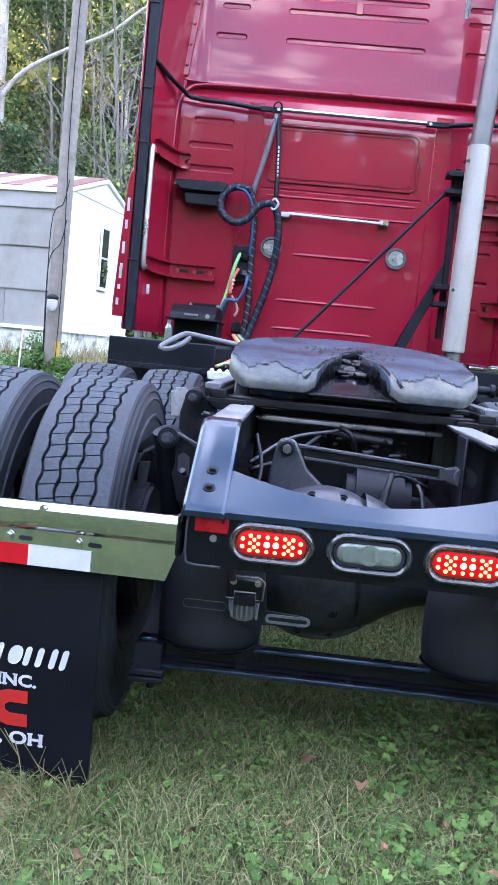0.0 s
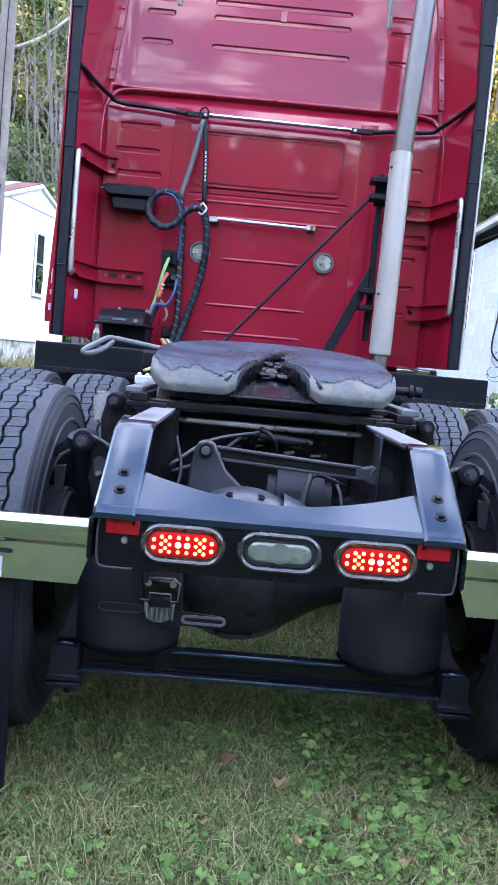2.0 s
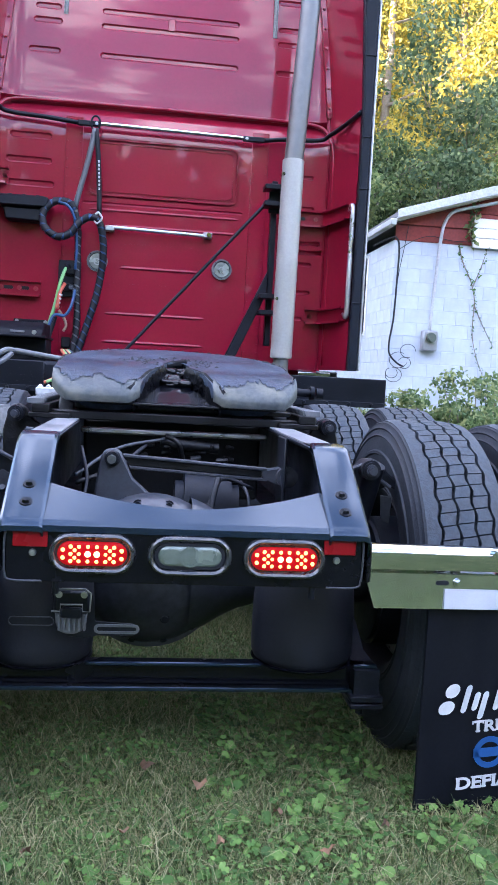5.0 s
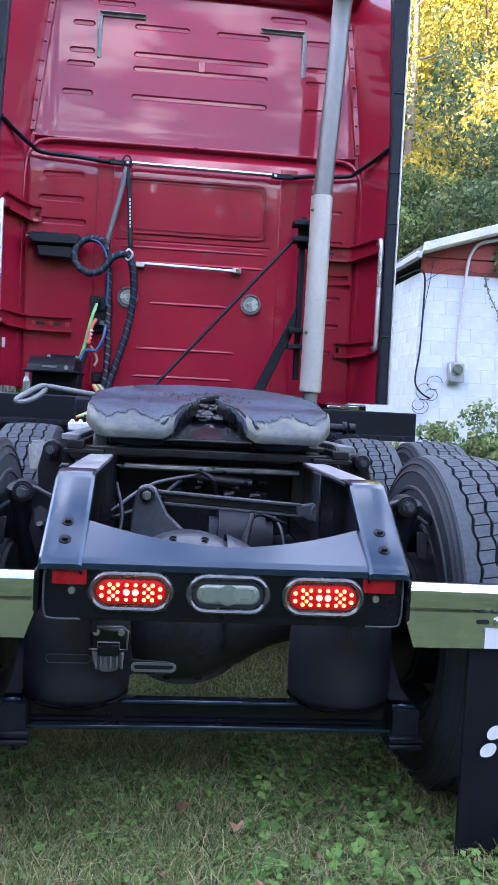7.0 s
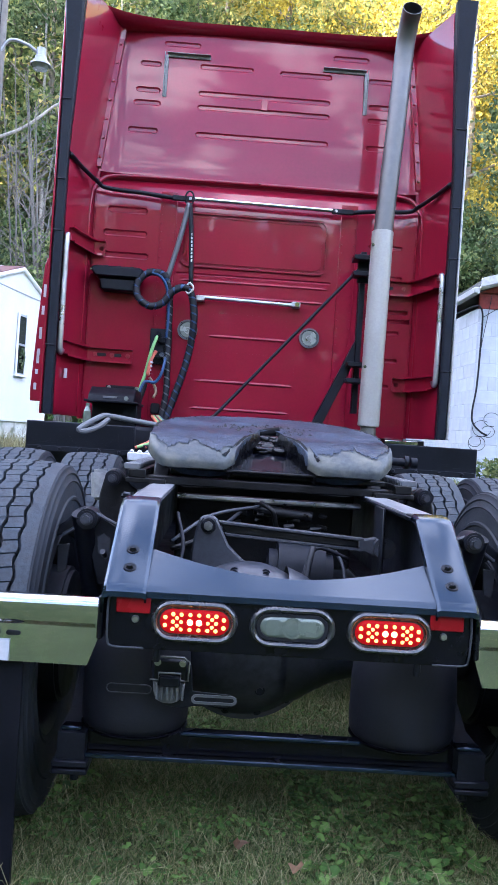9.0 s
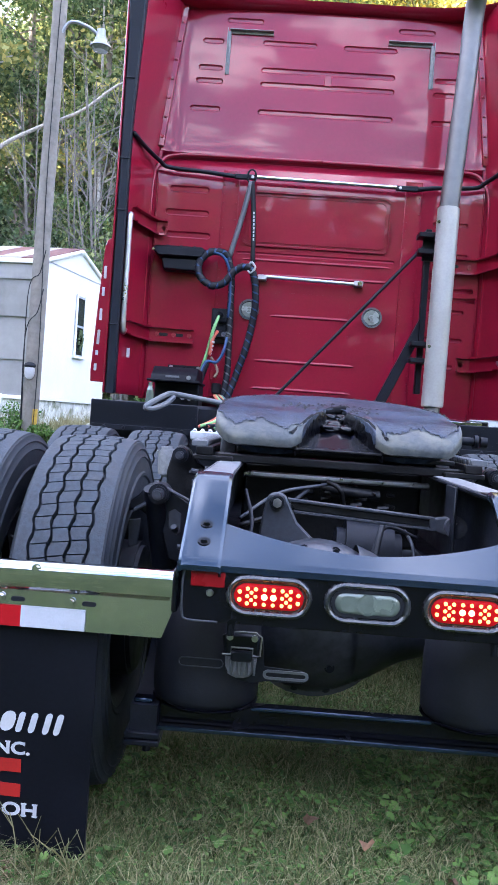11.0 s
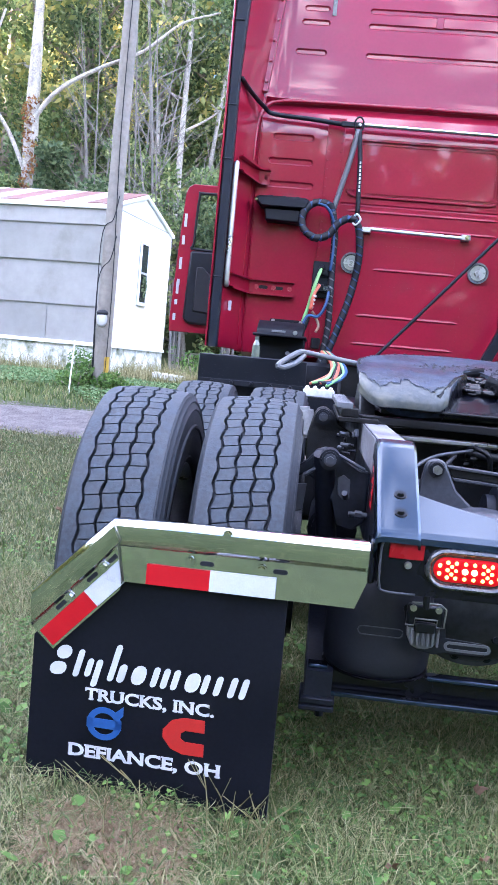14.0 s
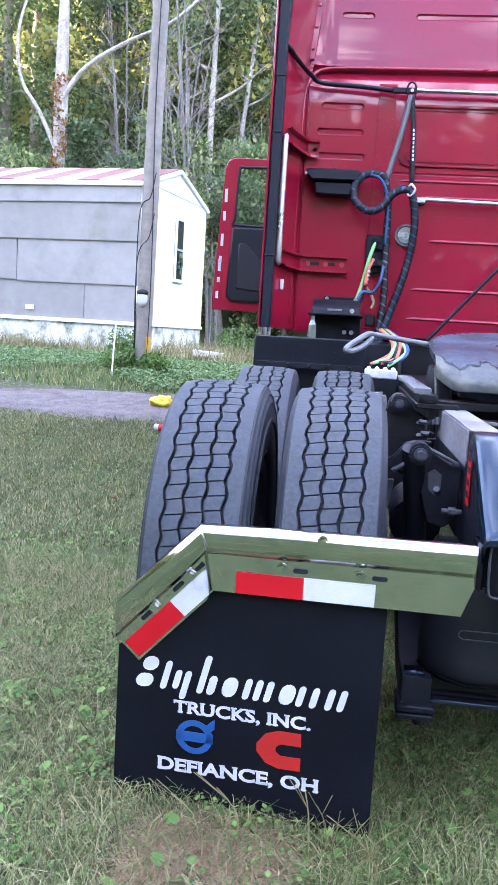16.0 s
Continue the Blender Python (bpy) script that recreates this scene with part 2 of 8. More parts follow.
M_GRAVEL = mat("gravel", (0.135, 0.122, 0.122), 0.95, 0.0, 0.3, 6, 70, 1.0, dark=(0.06, 0.054, 0.054), spec=0.15)
M_GRASS = leafy("grass_blades", (0.046, 0.084, 0.021), (0.136, 0.178, 0.058), (0.345, 0.31, 0.17), rough=0.75, trans=0.25)
M_WEED = leafy("weed_leaves", (0.036, 0.080, 0.016), (0.080, 0.160, 0.032), (0.155, 0.255, 0.060), rough=0.65, trans=0.25)
M_PALEWEED = leafy("pale_weed_leaves", (0.06, 0.12, 0.042), (0.12, 0.205, 0.080), (0.20, 0.30, 0.135), rough=0.75, trans=0.3)
M_LAWN = leafy("dry_lawn_blades", (0.054, 0.069, 0.026), (0.160, 0.160, 0.077), (0.36, 0.318, 0.205), rough=0.75, trans=0.25)
M_STRAW = leafy("dry_straw", (0.20, 0.12, 0.07), (0.32, 0.22, 0.14), (0.44, 0.33, 0.23))
M_DRYLEAF = mat("dry_brown_leaf", (0.24, 0.135, 0.08), 0.8, 0.0, 0.3, 20, 120, 0.2, seedvar=0.35)
M_BARK = mat("grey_bark", (0.20, 0.17, 0.14), 0.95, 0.0, 0.35, 3, 30, 0.6)
M_BARKPALE = mat("pale_bark", (0.38, 0.35, 0.31), 0.9, 0.0, 0.3, 1.5, 20, 0.4, dark=(0.17, 0.145, 0.12))
M_LEAFGREEN = leafy("green_foliage", (0.07, 0.12, 0.045), (0.16, 0.225, 0.085), (0.34, 0.37, 0.15), trans=0.4)
M_LEAFDARK = leafy("dark_foliage", (0.05, 0.085, 0.042), (0.11, 0.16, 0.075), (0.22, 0.27, 0.13), trans=0.4)
M_JAW = mat("greased_black_casting", (0.0025, 0.0025, 0.0035), 0.3, 0.0, 0.3, 20, 60, 0.6, spec=0.06)
M_TAR = mat("wet_black_grease", (0.004, 0.004, 0.005), 0.14, 0.0, 0.3, 30, 90, 0.5, spec=0.3)
M_OCHRE = mat("ochre_plastic", (0.42, 0.26, 0.03), 0.5, 0.0, 0.2, 20, 100, 0.1)
M_TWIG = mat("grey_twigs", (0.17, 0.155, 0.14), 0.9, 0.0, 0.3, 3, 30, 0.3)
M_DIFF = mat("dusty_housing", (0.036, 0.038, 0.048), 0.36, 0.1, 0.35, 2.5, 40, 0.05, dark=(0.018, 0.019, 0.025))
M_BRKT = mat("dusty_bracket", (0.040, 0.043, 0.052), 0.45, 0.2, 0.25, 5, 80, 0.08, spec=0.35)
M_LEAFYELLOW = leafy("yellow_foliage", (0.24, 0.21, 0.04), (0.52, 0.41, 0.06), (0.70, 0.57, 0.12))
M_LEAFMIX = leafy("turning_foliage", (0.13, 0.18, 0.065), (0.28, 0.30, 0.10), (0.54, 0.44, 0.14))
M_YELLOWCLOTH = mat("yellow_plastic", (0.62, 0.50, 0.03), 0.5, 0.0, 0.2, 20, 100, 0.2)
M_LAMPGREY = mat("grey_lamp_metal", (0.30, 0.31, 0.33), 0.4, 0.5, 0.15, 10, 100, 0.05)


# ---- building blocks ----
def thing(name, at, label, category, group="", kind="", rz=0.0):
    ob = new(name)
    ob.matrix_world = pose(*at, 0, 0, rz)
    ob.empty_display_size = 0.1
    return tagged(ob, label, category, group, kind)


def finish(bm, name, smooth=None):
    me = bpy.data.meshes.new(name)
    if smooth is not None:
        for f in bm.faces:
            f.smooth = True
        for e in bm.edges:
            e.smooth = len(e.link_faces) == 2 and e.calc_face_angle(3.2) < radians(smooth)
    bm.to_mesh(me)
    bm.free()
    return me


def part(name, bm, material, parent, label="", smooth=40, kind=""):
    """One mesh object under a thing or a part."""
    me = bm if isinstance(bm, bpy.types.Mesh) else finish(bm, name, smooth)
    if material and not len(me.materials):
        me.materials.append(material)
    ob = new(name, me)
    ob.parent = parent
    return tagged(ob, label, "", "", kind)


def solo(name, bm, material, label, category, group="", kind="", smooth=40, at=None):
    me = bm if isinstance(bm, bpy.types.Mesh) else finish(bm, name, smooth)
    if material and not len(me.materials):
        me.materials.append(material)
    ob = new(name, me)
    if at is not None:
        ob.matrix_world = at
    return tagged(ob, label, category, group, kind)


def box(x0, x1, y0, y1, z0, z1, bevel=0.004, bm=None, seg=1, m=None):
    made = bmesh.new()
    bmesh.ops.create_cube(made, size=1)
    for v in made.verts:
        v.co = Vector(((x0 + x1) / 2 + v.co.x * (x1 - x0), (y0 + y1) / 2 + v.co.y * (y1 - y0), (z0 + z1) / 2 + v.co.z * (z1 - z0)))
    if bevel:
        bmesh.ops.bevel(made, geom=made.edges[:], offset=bevel, segments=seg, affect="EDGES", clamp_overlap=True)
    if m is not None:
        made.transform(m)
    return merge(bm, made)


def merge(bm, made):
    if bm is None:
        return made
    me = bpy.data.meshes.new("tmp")
    made.to_mesh(me)
    made.free()
    bm.from_mesh(me)
    bpy.data.meshes.remove(me)
    return bm


def rod(p0, p1, r0, r1=None, n=16, bm=None, bevel=0.0):
    """A solid round bar from p0 to p1."""
    p0, p1 = Vector(p0), Vector(p1)
    made = bmesh.new()
    bmesh.ops.create_cone(made, cap_ends=True, segments=n, radius1=r0, radius2=r0 if r1 is None else r1, depth=(p1 - p0).length)
    if bevel:
        bmesh.ops.bevel(made, geom=[e for e in made.edges if e.calc_face_angle(0) > 1], offset=bevel, segments=2, affect="EDGES", clamp_overlap=True)
    made.transform(Matrix.Translation((p0 + p1) / 2) @ (p1 - p0).to_track_quat("Z", "Y").to_matrix().to_4x4())
    return merge(bm, made)


def smooth_path(points, steps=8):
    """Catmull-Rom through the points."""
    pts = [Vector(p) for p in points]
    pts = [2 * pts[0] - pts[1]] + pts + [2 * pts[-1] - pts[-2]]
    out = []
    for a, b, c, d in zip(pts, pts[1:], pts[2:], pts[3:]):
        for i in range(steps):
            t = i / steps
            out.append(0.5 * (2 * b + (c - a) * t + (2 * a - 5 * b + 4 * c - d) * t * t + (3 * b - a - 3 * c + d) * t ** 3))
    out.append(pts[-2])
    return out


def tube(points, r, n=8, bm=None, steps=6, radii=None):
    """A round tube along a smooth path."""
    path = smooth_path(points, steps) if steps else [Vector(p) for p in points]
    made = bmesh.new()
    rings, up = [], Vector((0.123, 0.456, 0.88)).normalized()
    for i, p in enumerate(path):
        d = (path[min(i + 1, len(path) - 1)] - path[max(i - 1, 0)]).normalized()
        s = d.cross(up)
        if s.length < 1e-3:
            s = d.cross(Vector((1, 0, 0)))
        s.normalize()
        u = s.cross(d)
        up = u
        rr = r if radii is None else radii[0] + (radii[1] - radii[0]) * i / (len(path) - 1)
        rings.append([made.verts.new(p + rr * (math.cos(a) * s + math.sin(a) * u)) for a in (2 * math.pi * k / n for k in range(n))])
    for a, b in zip(rings, rings[1:]):
        for k in range(n):
            made.faces.new((a[k], a[(k + 1) % n], b[(k + 1) % n], b[k]))
    made.faces.new(rings[0][::-1])
    made.faces.new(rings[-1])
    return merge(bm, made)


def slab(outline, thick, m=Matrix(), bm=None, bevel=0.0):
    """A flat outline in the local xz plane, thickened along y from 0 to thick, then placed by m."""
    made = bmesh.new()
    f = made.faces.new([made.verts.new((x, 0, z)) for x, z in outline])
    r = bmesh.ops.extrude_face_region(made, geom=[f])
    bmesh.ops.translate(made, verts=[g for g in r["geom"] if isinstance(g, bmesh.types.BMVert)], vec=(0, thick, 0))
    bmesh.ops.recalc_face_normals(made, faces=made.faces[:])
    if bevel:
        bmesh.ops.bevel(made, geom=[e for e in made.edges if e.calc_face_angle(0) > 0.6], offset=bevel, segments=1, affect="EDGES", clamp_overlap=True)
    made.transform(m)
    return merge(bm, made)


def oval(w, h, n=10):
    """A stadium outline of that width and height about the origin."""
    r, c = h / 2, w / 2 - h / 2
    return [(c + r * math.cos(a), r * math.sin(a)) for a in (-math.pi / 2 + math.pi * k / n for k in range(n + 1))] + \
           [(-c + r * math.cos(a), r * math.sin(a)) for a in (math.pi / 2 + math.pi * k / n for k in range(n + 1))]


def ring(outer, inner, thick, m=Matrix(), bm=None):
    """A flat ring between two outlines of the same count."""
    made = bmesh.new()
    lo = [[made.verts.new((x, y, z)) for x, z in o] for y in (0, thick) for o in (outer, inner)]
    n = len(outer)
    for k in range(n):
        j = (k + 1) % n
        for a, b in ((0, 1), (1, 3), (3, 2), (2, 0)):
            made.faces.new((lo[a][k], lo[a][j], lo[b][j], lo[b][k]))
    bmesh.ops.recalc_face_normals(made, faces=made.faces[:])
    made.transform(m)
    return merge(bm, made)


def at(x, y, z, rx=0, ry=0, rz=0):
    return pose(x, y, z, rx, ry, rz)


def bolt(p, way, r=0.012, h=0.009, bm=None):
    """A hexagon head on a washer."""
    p, w = Vector(p), Vector(way).normalized()
    bm = rod(p, p + w * h * 0.35, r * 1.45, n=14, bm=bm)
    return rod(p + w * h * 0.35, p + w * h * 1.35, r, n=6, bm=bm)


def strip(profile, axis_pts, bm=None):
    """Loft: for each entry of axis_pts, the list profile(entry) of points; joined in quads."""
    made = bmesh.new()
    rows = [[made.verts.new(p) for p in profile(a)] for a in axis_pts]
    for a, b in zip(rows, rows[1:]):
        for k in range(len(a) - 1):
            made.faces.new((a[k], a[k + 1], b[k + 1], b[k]))
    return merge(bm, made)


def facing(bm, way):
    """Turn all faces of an open sheet to look along way."""
    bmesh.ops.recalc_face_normals(bm, faces=bm.faces[:])
    bm.normal_update()
    if sum((f.normal * f.calc_area() for f in bm.faces), Vector()).dot(Vector(way)) < 0:
        bmesh.ops.reverse_faces(bm, faces=bm.faces[:])
    return bm


def letters(text, size, material, parent, m, name="lettering", bold=0.0, width=None):
    cu = bpy.data.curves.new("tmp_text", "FONT")
    cu.body, cu.size, cu.extrude, cu.offset, cu.align_x, cu.resolution_u = text, size, 0.0006, bold, "CENTER", 3
    ob = bpy.data.objects.new("tmp_text", cu)
    scene.collection.objects.link(ob)
    bpy.context.view_layer.update()
    me = bpy.data.meshes.new_from_object(ob.evaluated_get(bpy.context.evaluated_depsgraph_get()))
    bpy.data.objects.remove(ob)
    bpy.data.curves.remove(cu)
    xs = [v.co.x for v in me.vertices]
    k = width / (max(xs) - min(xs)) if width else 1
    mid = (max(xs) + min(xs)) / 2
    for v in me.vertices:
        v.co.x = (v.co.x - mid) * k
    me.transform(m @ Matrix.Rotation(radians(90), 4, "X"))
    me.materials.clear()
    return part(name, me, material, parent)


def quads(name, verts, faces):
    me = bpy.data.meshes.new(name)
    v = np.asarray(verts, dtype=np.float32).reshape(-1, 3)
    f = np.asarray(faces, dtype=np.int32)
    k = f.shape[1]
    me.vertices.add(len(v)); me.vertices.foreach_set("co", v.ravel())
    me.loops.add(f.size); me.loops.foreach_set("vertex_index", f.ravel())
    me.polygons.add(len(f)); me.polygons.foreach_set("loop_start", np.arange(0, f.size, k, dtype=np.int32))
    me.update(calc_edges=True)
    return me


def crown_mesh(name, rnd_, centres, n, size, material):
    """Many small leaves round a set of limb ends (x, y, z, radius)."""
    c = np.array([centres[i % len(centres)] for i in range(n)])
    d = rnd_.normal(0, 1, (n, 3)); d /= np.linalg.norm(d, axis=1)[:, None]
    p = c[:, :3] + d * (c[:, 3:4] * rnd_.uniform(0.25, 1.0, (n, 1)) ** 0.6) * np.array([1, 1, 0.75])
    s = size * rnd_.uniform(0.5, 1.3, n)
    u = rnd_.normal(0, 1, (n, 3)); u /= np.linalg.norm(u, axis=1)[:, None]
    w = np.cross(u, rnd_.normal(0, 1, (n, 3))); w /= np.linalg.norm(w, axis=1)[:, None]
    v = np.stack([p - u * s[:, None], p + w * 0.55 * s[:, None], p + u * s[:, None], p - w * 0.55 * s[:, None]], 1)
    return quads(name, v.reshape(-1, 3), np.arange(n)[:, None] * 4 + np.arange(4)[None, :])


SERIFS = {"T": ((0.5, 0), (0.06, 2), (0.94, 2)), "R": ((0.14, 0), (0.14, 1), (0.95, 0)), "U": ((0.14, 1), (0.86, 1)), "C": ((0.93, 2),), "K": ((0.14, 0), (0.14, 1), (0.88, 1), (0.92, 0)), "S": ((0.86, 2),),
          "I": ((0.5, 0), (0.5, 1)), "N": ((0.13, 0), (0.10, 1), (0.87, 1)), "D": ((0.14, 0), (0.14, 1)), "E": ((0.14, 0), (0.14, 1), (0.95, 2), (0.95, 3)), "F": ((0.18, 0), (0.16, 1), (0.95, 2)), "A": ((0.07, 0), (0.93, 0)),
          "H": ((0.13, 0), (0.13, 1), (0.87, 0), (0.87, 1)), "O": ()}


def serif_line(text, size, material, parent, m, bold, width):
    """A printed line with slab serifs set at the stems of its capitals."""
    def extent(t):
        cu = bpy.data.curves.new("tmp_text", "FONT")
        cu.body, cu.size, cu.offset = t, size, bold
        ob = bpy.data.objects.new("tmp_text", cu)
        scene.collection.objects.link(ob)
        bpy.context.view_layer.update()
        xs = [c[0] for c in ob.bound_box]
        top = max(c[1] for c in ob.bound_box)
        bpy.data.objects.remove(ob)
        bpy.data.curves.remove(cu)
        return min(xs), max(xs), top
    letters(text, size, material, parent, m, bold=bold, width=width)
    lo, hi, _ = extent(text)
    k, cap = width / (hi - lo), extent("H")[2]
    bm = bmesh.new()
    for i, ch in enumerate(text):
        if ch not in SERIFS:
            continue
        a, b, _ = extent(ch)
        right = extent(text[:i + 1])[1]
        for f, end in SERIFS[ch]:
            x = (right - (b - a) * (1 - f) - (lo + hi) / 2) * k
            if end < 2:
                z, w, h = (0.0, cap - cap * 0.11)[end], cap * 0.22, cap * 0.11
            else:
                z, w, h = (cap * 0.70 if end == 2 else 0.0), cap * 0.06, cap * 0.28
            slab([(x - w, z), (x + w, z), (x + w, z + h), (x - w, z + h)], 0.0011, m @ at(0, -0.0006, 0), bm)
    part("serifs", bm, material, parent, kind="stuff")


# ---- ground ----
def rise(a, b, v):
    t = min(1, max(0, (v - a) / (b - a)))
    return t * t * (3 - 2 * t)


def ground_z(x, y):
    z = 0.02 + 0.62 * rise(2.5, 10.5, y) + 0.15 * rise(10, 17, y)
    z += 0.45 * max(0, y - 19) * rise(19, 27, y) * (1 - rise(60, 110, y))
    d = -(x * 0.93 + y * 0.30)                        # towards the unseen ridge, added to block the sun
    z += 16.5 * rise(16, 42, d) * (1 if y < 12 else max(0.0, 1 - (y - 12) / 30))
    # low rise added out of view behind the viewpoint
    z += 2.0 * rise(18, 50, -y) * rise(-30, 10, x)
    z += 0.02 * noise.noise((x * 0.8, y * 0.8, 0)) + 0.01 * noise.noise((x * 3, y * 3, 1))
    return z


def ground():
    def axis(lo, hi, fine_lo, fine_hi, step):
        out, v = [], fine_lo
        while v <= fine_hi:
            out.append(v); v += step
        g, v = step, fine_hi
        while v < hi:
            g *= 1.25; v += g; out.append(v)
        g, v = step, fine_lo
        while v > lo:
            g *= 1.25; v -= g; out.insert(0, v)
        return out
    xs, ys = axis(-600, 600, -6, 5, 0.14), axis(-500, 900, -2, 10, 0.14)
    verts = [(x, y, ground_z(x, y)) for y in ys for x in xs]
    n = len(xs)
    faces = [(j * n + i, j * n + i + 1, (j + 1) * n + i + 1, (j + 1) * n + i) for j in range(len(ys) - 1) for i in range(n - 1)]
    me = bpy.data.meshes.new("ground")
    me.from_pydata(verts, [], faces)
    for p in me.polygons:
        p.use_smooth = True
    solo("ground", me, M_GROUND, "mown grass lawn with bare soil showing through", "ground", kind="structure")
    # gravel drive beyond the truck
    rows = []
    for i in range(60):
        x = -4.75 + i * 0.16
        taper = min(1, (i + 0.3) / 9) ** 0.5
        rows.append((x, 6.78 - 0.75 * taper + 0.06 * noise.noise((x * 2, 0, 0)), 6.78 + 0.72 * taper + 0.06 * noise.noise((x * 2, 9, 0))))
    bm = strip(lambda r: [(r[0], r[1] + (r[2] - r[1]) * k / 6, ground_z(r[0], r[1] + (r[2] - r[1]) * k / 6) + (0.0 if k in (0, 6) else 0.014)) for k in range(7)], rows)
    bmesh.ops.recalc_face_normals(bm, faces=bm.faces[:])
    solo("road", bm, M_GRAVEL, "narrow grey gravel drive crossing the lawn", "drive", kind="structure")


ground()


# ---- the truck ----
truck = thing("semi_truck", (0, 0, 0), "dark red sleeper truck on grass with rear lights on", "truck")

# cab back wall: flat middle, shelf under the upper panel
CY = 3.70
XC = -0.045                            # the cab sits a little off the rails' centre line


def wall_y(z):
    """The back wall's surface at that height."""
    if z < 2.66:
        return CY
    if z < 2.80:
        return CY + 0.085 * (z - 2.66) / 0.14
    return CY + 0.06 + 0.09 * max(0, (z - 2.85) / 0.95) ** 1.5


def cab_profile(x):
    """Points of the back wall from bottom to top at this x."""
    a = abs(x - XC)
    top = 3.86
    lean = 0.0 if a < 0.97 else 0.03 * (a - 0.97) / 0.1
    wob = lambda z: 0.0007 * noise.noise((x * 2.6, 0, z * 2.6)) + 0.0003 * noise.noise((x * 7, 3, z * 7))
    low = [(x, CY - lean + wob(z), z) for z in (1.25 + 1.41 * k / 18 for k in range(19))]
    up = [(x, wall_y(z) - lean + wob(z), z) for z in (2.87 + (top - 2.87) * k / 20 for k in range(21))]
    return [(x, CY + 0.10, 1.17), (x, CY + 0.01 - lean, 1.20)] + low + [(x, CY + 0.005 - lean, 2.69), (x, CY + 0.085 - lean, 2.80), (x, CY + 0.075 - lean, 2.815), (x, CY + 0.055 - lean, 2.835)] + up


cab_wall = part("cab_rear_wall", facing(strip(cab_profile, [XC - 1.06 + 2.12 * k / 40 for k in range(41)]), (0, -1, 0)), M_RED, truck, "glossy dark red stamped back wall", smooth=50)
mod = cab_wall.modifiers.new("thick", "SOLIDIFY"); mod.thickness = 0.02; mod.offset = -1


PRESSED = bmesh.new()


def rib(x0, x1, z, h=0.042, d=0.011):
    """A pill-shaped pocket to be pressed into the wall."""
    y = wall_y(z)
    cx = (x0 + x1) / 2
    rows = [[PRESSED.verts.new((cx + px, y + dy, z + pz)) for px, pz in oval(x1 - x0 - 2 * s, h - 2 * s, 5)] for dy, s in ((-0.03, -0.004), (-0.001, 0.0), (d * 0.75, 0.006), (d, 0.011))]
    for a, b in zip(rows, rows[1:]):
        for k in range(len(a)):
            j = (k + 1) % len(a)
            PRESSED.faces.new((a[k], a[j], b[j], b[k]))
    PRESSED.faces.new(rows[0]); PRESSED.faces.new(rows[-1])


for x0, x1, z in ((-0.74, -0.49, 3.755), (-0.89, -0.745, 3.605), (-0.905, -0.74, 3.42), (-0.916, -0.732, 3.33), (-0.94, -0.737, 3.14),
                  (-0.49, -0.126, 3.61), (0.047, 0.404, 3.605), (-0.489, 0.40, 3.422), (-0.49, 0.40, 3.325), (-0.492, 0.401, 3.137),
                  (0.403, 0.65, 3.745), (0.648, 0.82, 3.60), (0.653, 0.82, 3.418), (0.651, 0.82, 3.322), (0.649, 0.84, 3.132)):
    rib(x0, x1, z)
for x0, x1, z in ((-1.024, -0.761, 2.582), (-1.043, -0.755, 2.43), (-1.045, -0.738, 2.285), (0.70, 0.93, 2.46), (0.70, 0.94, 2.26), (0.70, 0.989, 2.036), (0.70, 1.015, 1.976), (0.70, 0.942, 1.897), (0.70, 0.943, 1.714), (0.70, 0.90, 1.54)):
    rib(x0, x1, z, 0.044 if x0 < 0 else 0.030, 0.011)
for x0, x1, z in ((-0.56, 0.47, 2.195), (-0.56, 0.47, 2.135)):
    rib(x0, x1, z, 0.020, 0.007)
bmesh.ops.recalc_face_normals(PRESSED, faces=PRESSED.faces[:])
stamp = bpy.data.objects.new("stamp", finish(PRESSED, "stamp"))
scene.collection.objects.link(stamp)
cut_ = cab_wall.modifiers.new("pressed", "BOOLEAN")
cut_.operation, cut_.solver, cut_.object = "DIFFERENCE", "EXACT", stamp
dg = bpy.context.evaluated_depsgraph_get()
pressed_me = bpy.data.meshes.new_from_object(cab_wall.evaluated_get(dg), depsgraph=dg)
cab_wall.modifiers.clear()
cab_wall.data = pressed_me
bpy.data.objects.remove(stamp)
for p in pressed_me.polygons:
    p.use_smooth = True
pressed_me.set_sharp_from_angle(angle=radians(18))
part("rib_link", box(-0.066, -0.018, wall_y(3.37) - 0.004, wall_y(3.37) + 0.01, 3.335, 3.41, 0.004), M_RED, cab_wall)

def round_rect(x0, x1, z0, z1, r, n=5):
    out = []
    for cx, cz, a0 in ((x1 - r, z1 - r, 0), (x0 + r, z1 - r, 90), (x0 + r, z0 + r, 180), (x1 - r, z0 + r, 270)):
        out += [(cx + r * math.cos(radians(a0 + 90 * k / n)), cz + r * math.sin(radians(a0 + 90 * k / n))) for k in range(n + 1)]
    return out


def frame_line(x0, x1, z0, z1, r, w, d, name="pressed_frame"):
    bm = ring(round_rect(x0, x1, z0, z1, r), round_rect(x0 + w, x1 - w, z0 + w, z1 - w, max(0.005, r - w)), d, at(0, CY - d + 0.002, 0))
    bmesh.ops.bevel(bm, geom=[e for e in bm.edges if e.calc_face_angle(0) > 1], offset=d * 0.6, segments=2, affect="EDGES", clamp_overlap=True)
    part(name, bm, M_RED, cab_wall, smooth=60)


frame_line(-0.535, 0.435, 2.235, 2.605, 0.06, 0.022, 0.013)
frame_line(-0.50, 0.40, 2.265, 2.575, 0.04, 0.010, 0.008)
frame_line(-0.31, 0.205, 1.79, 1.955, 0.05, 0.007, 0.003)
frame_line(-0.39, 0.268, 1.497, 1.70, 0.05, 0.007, 0.003)
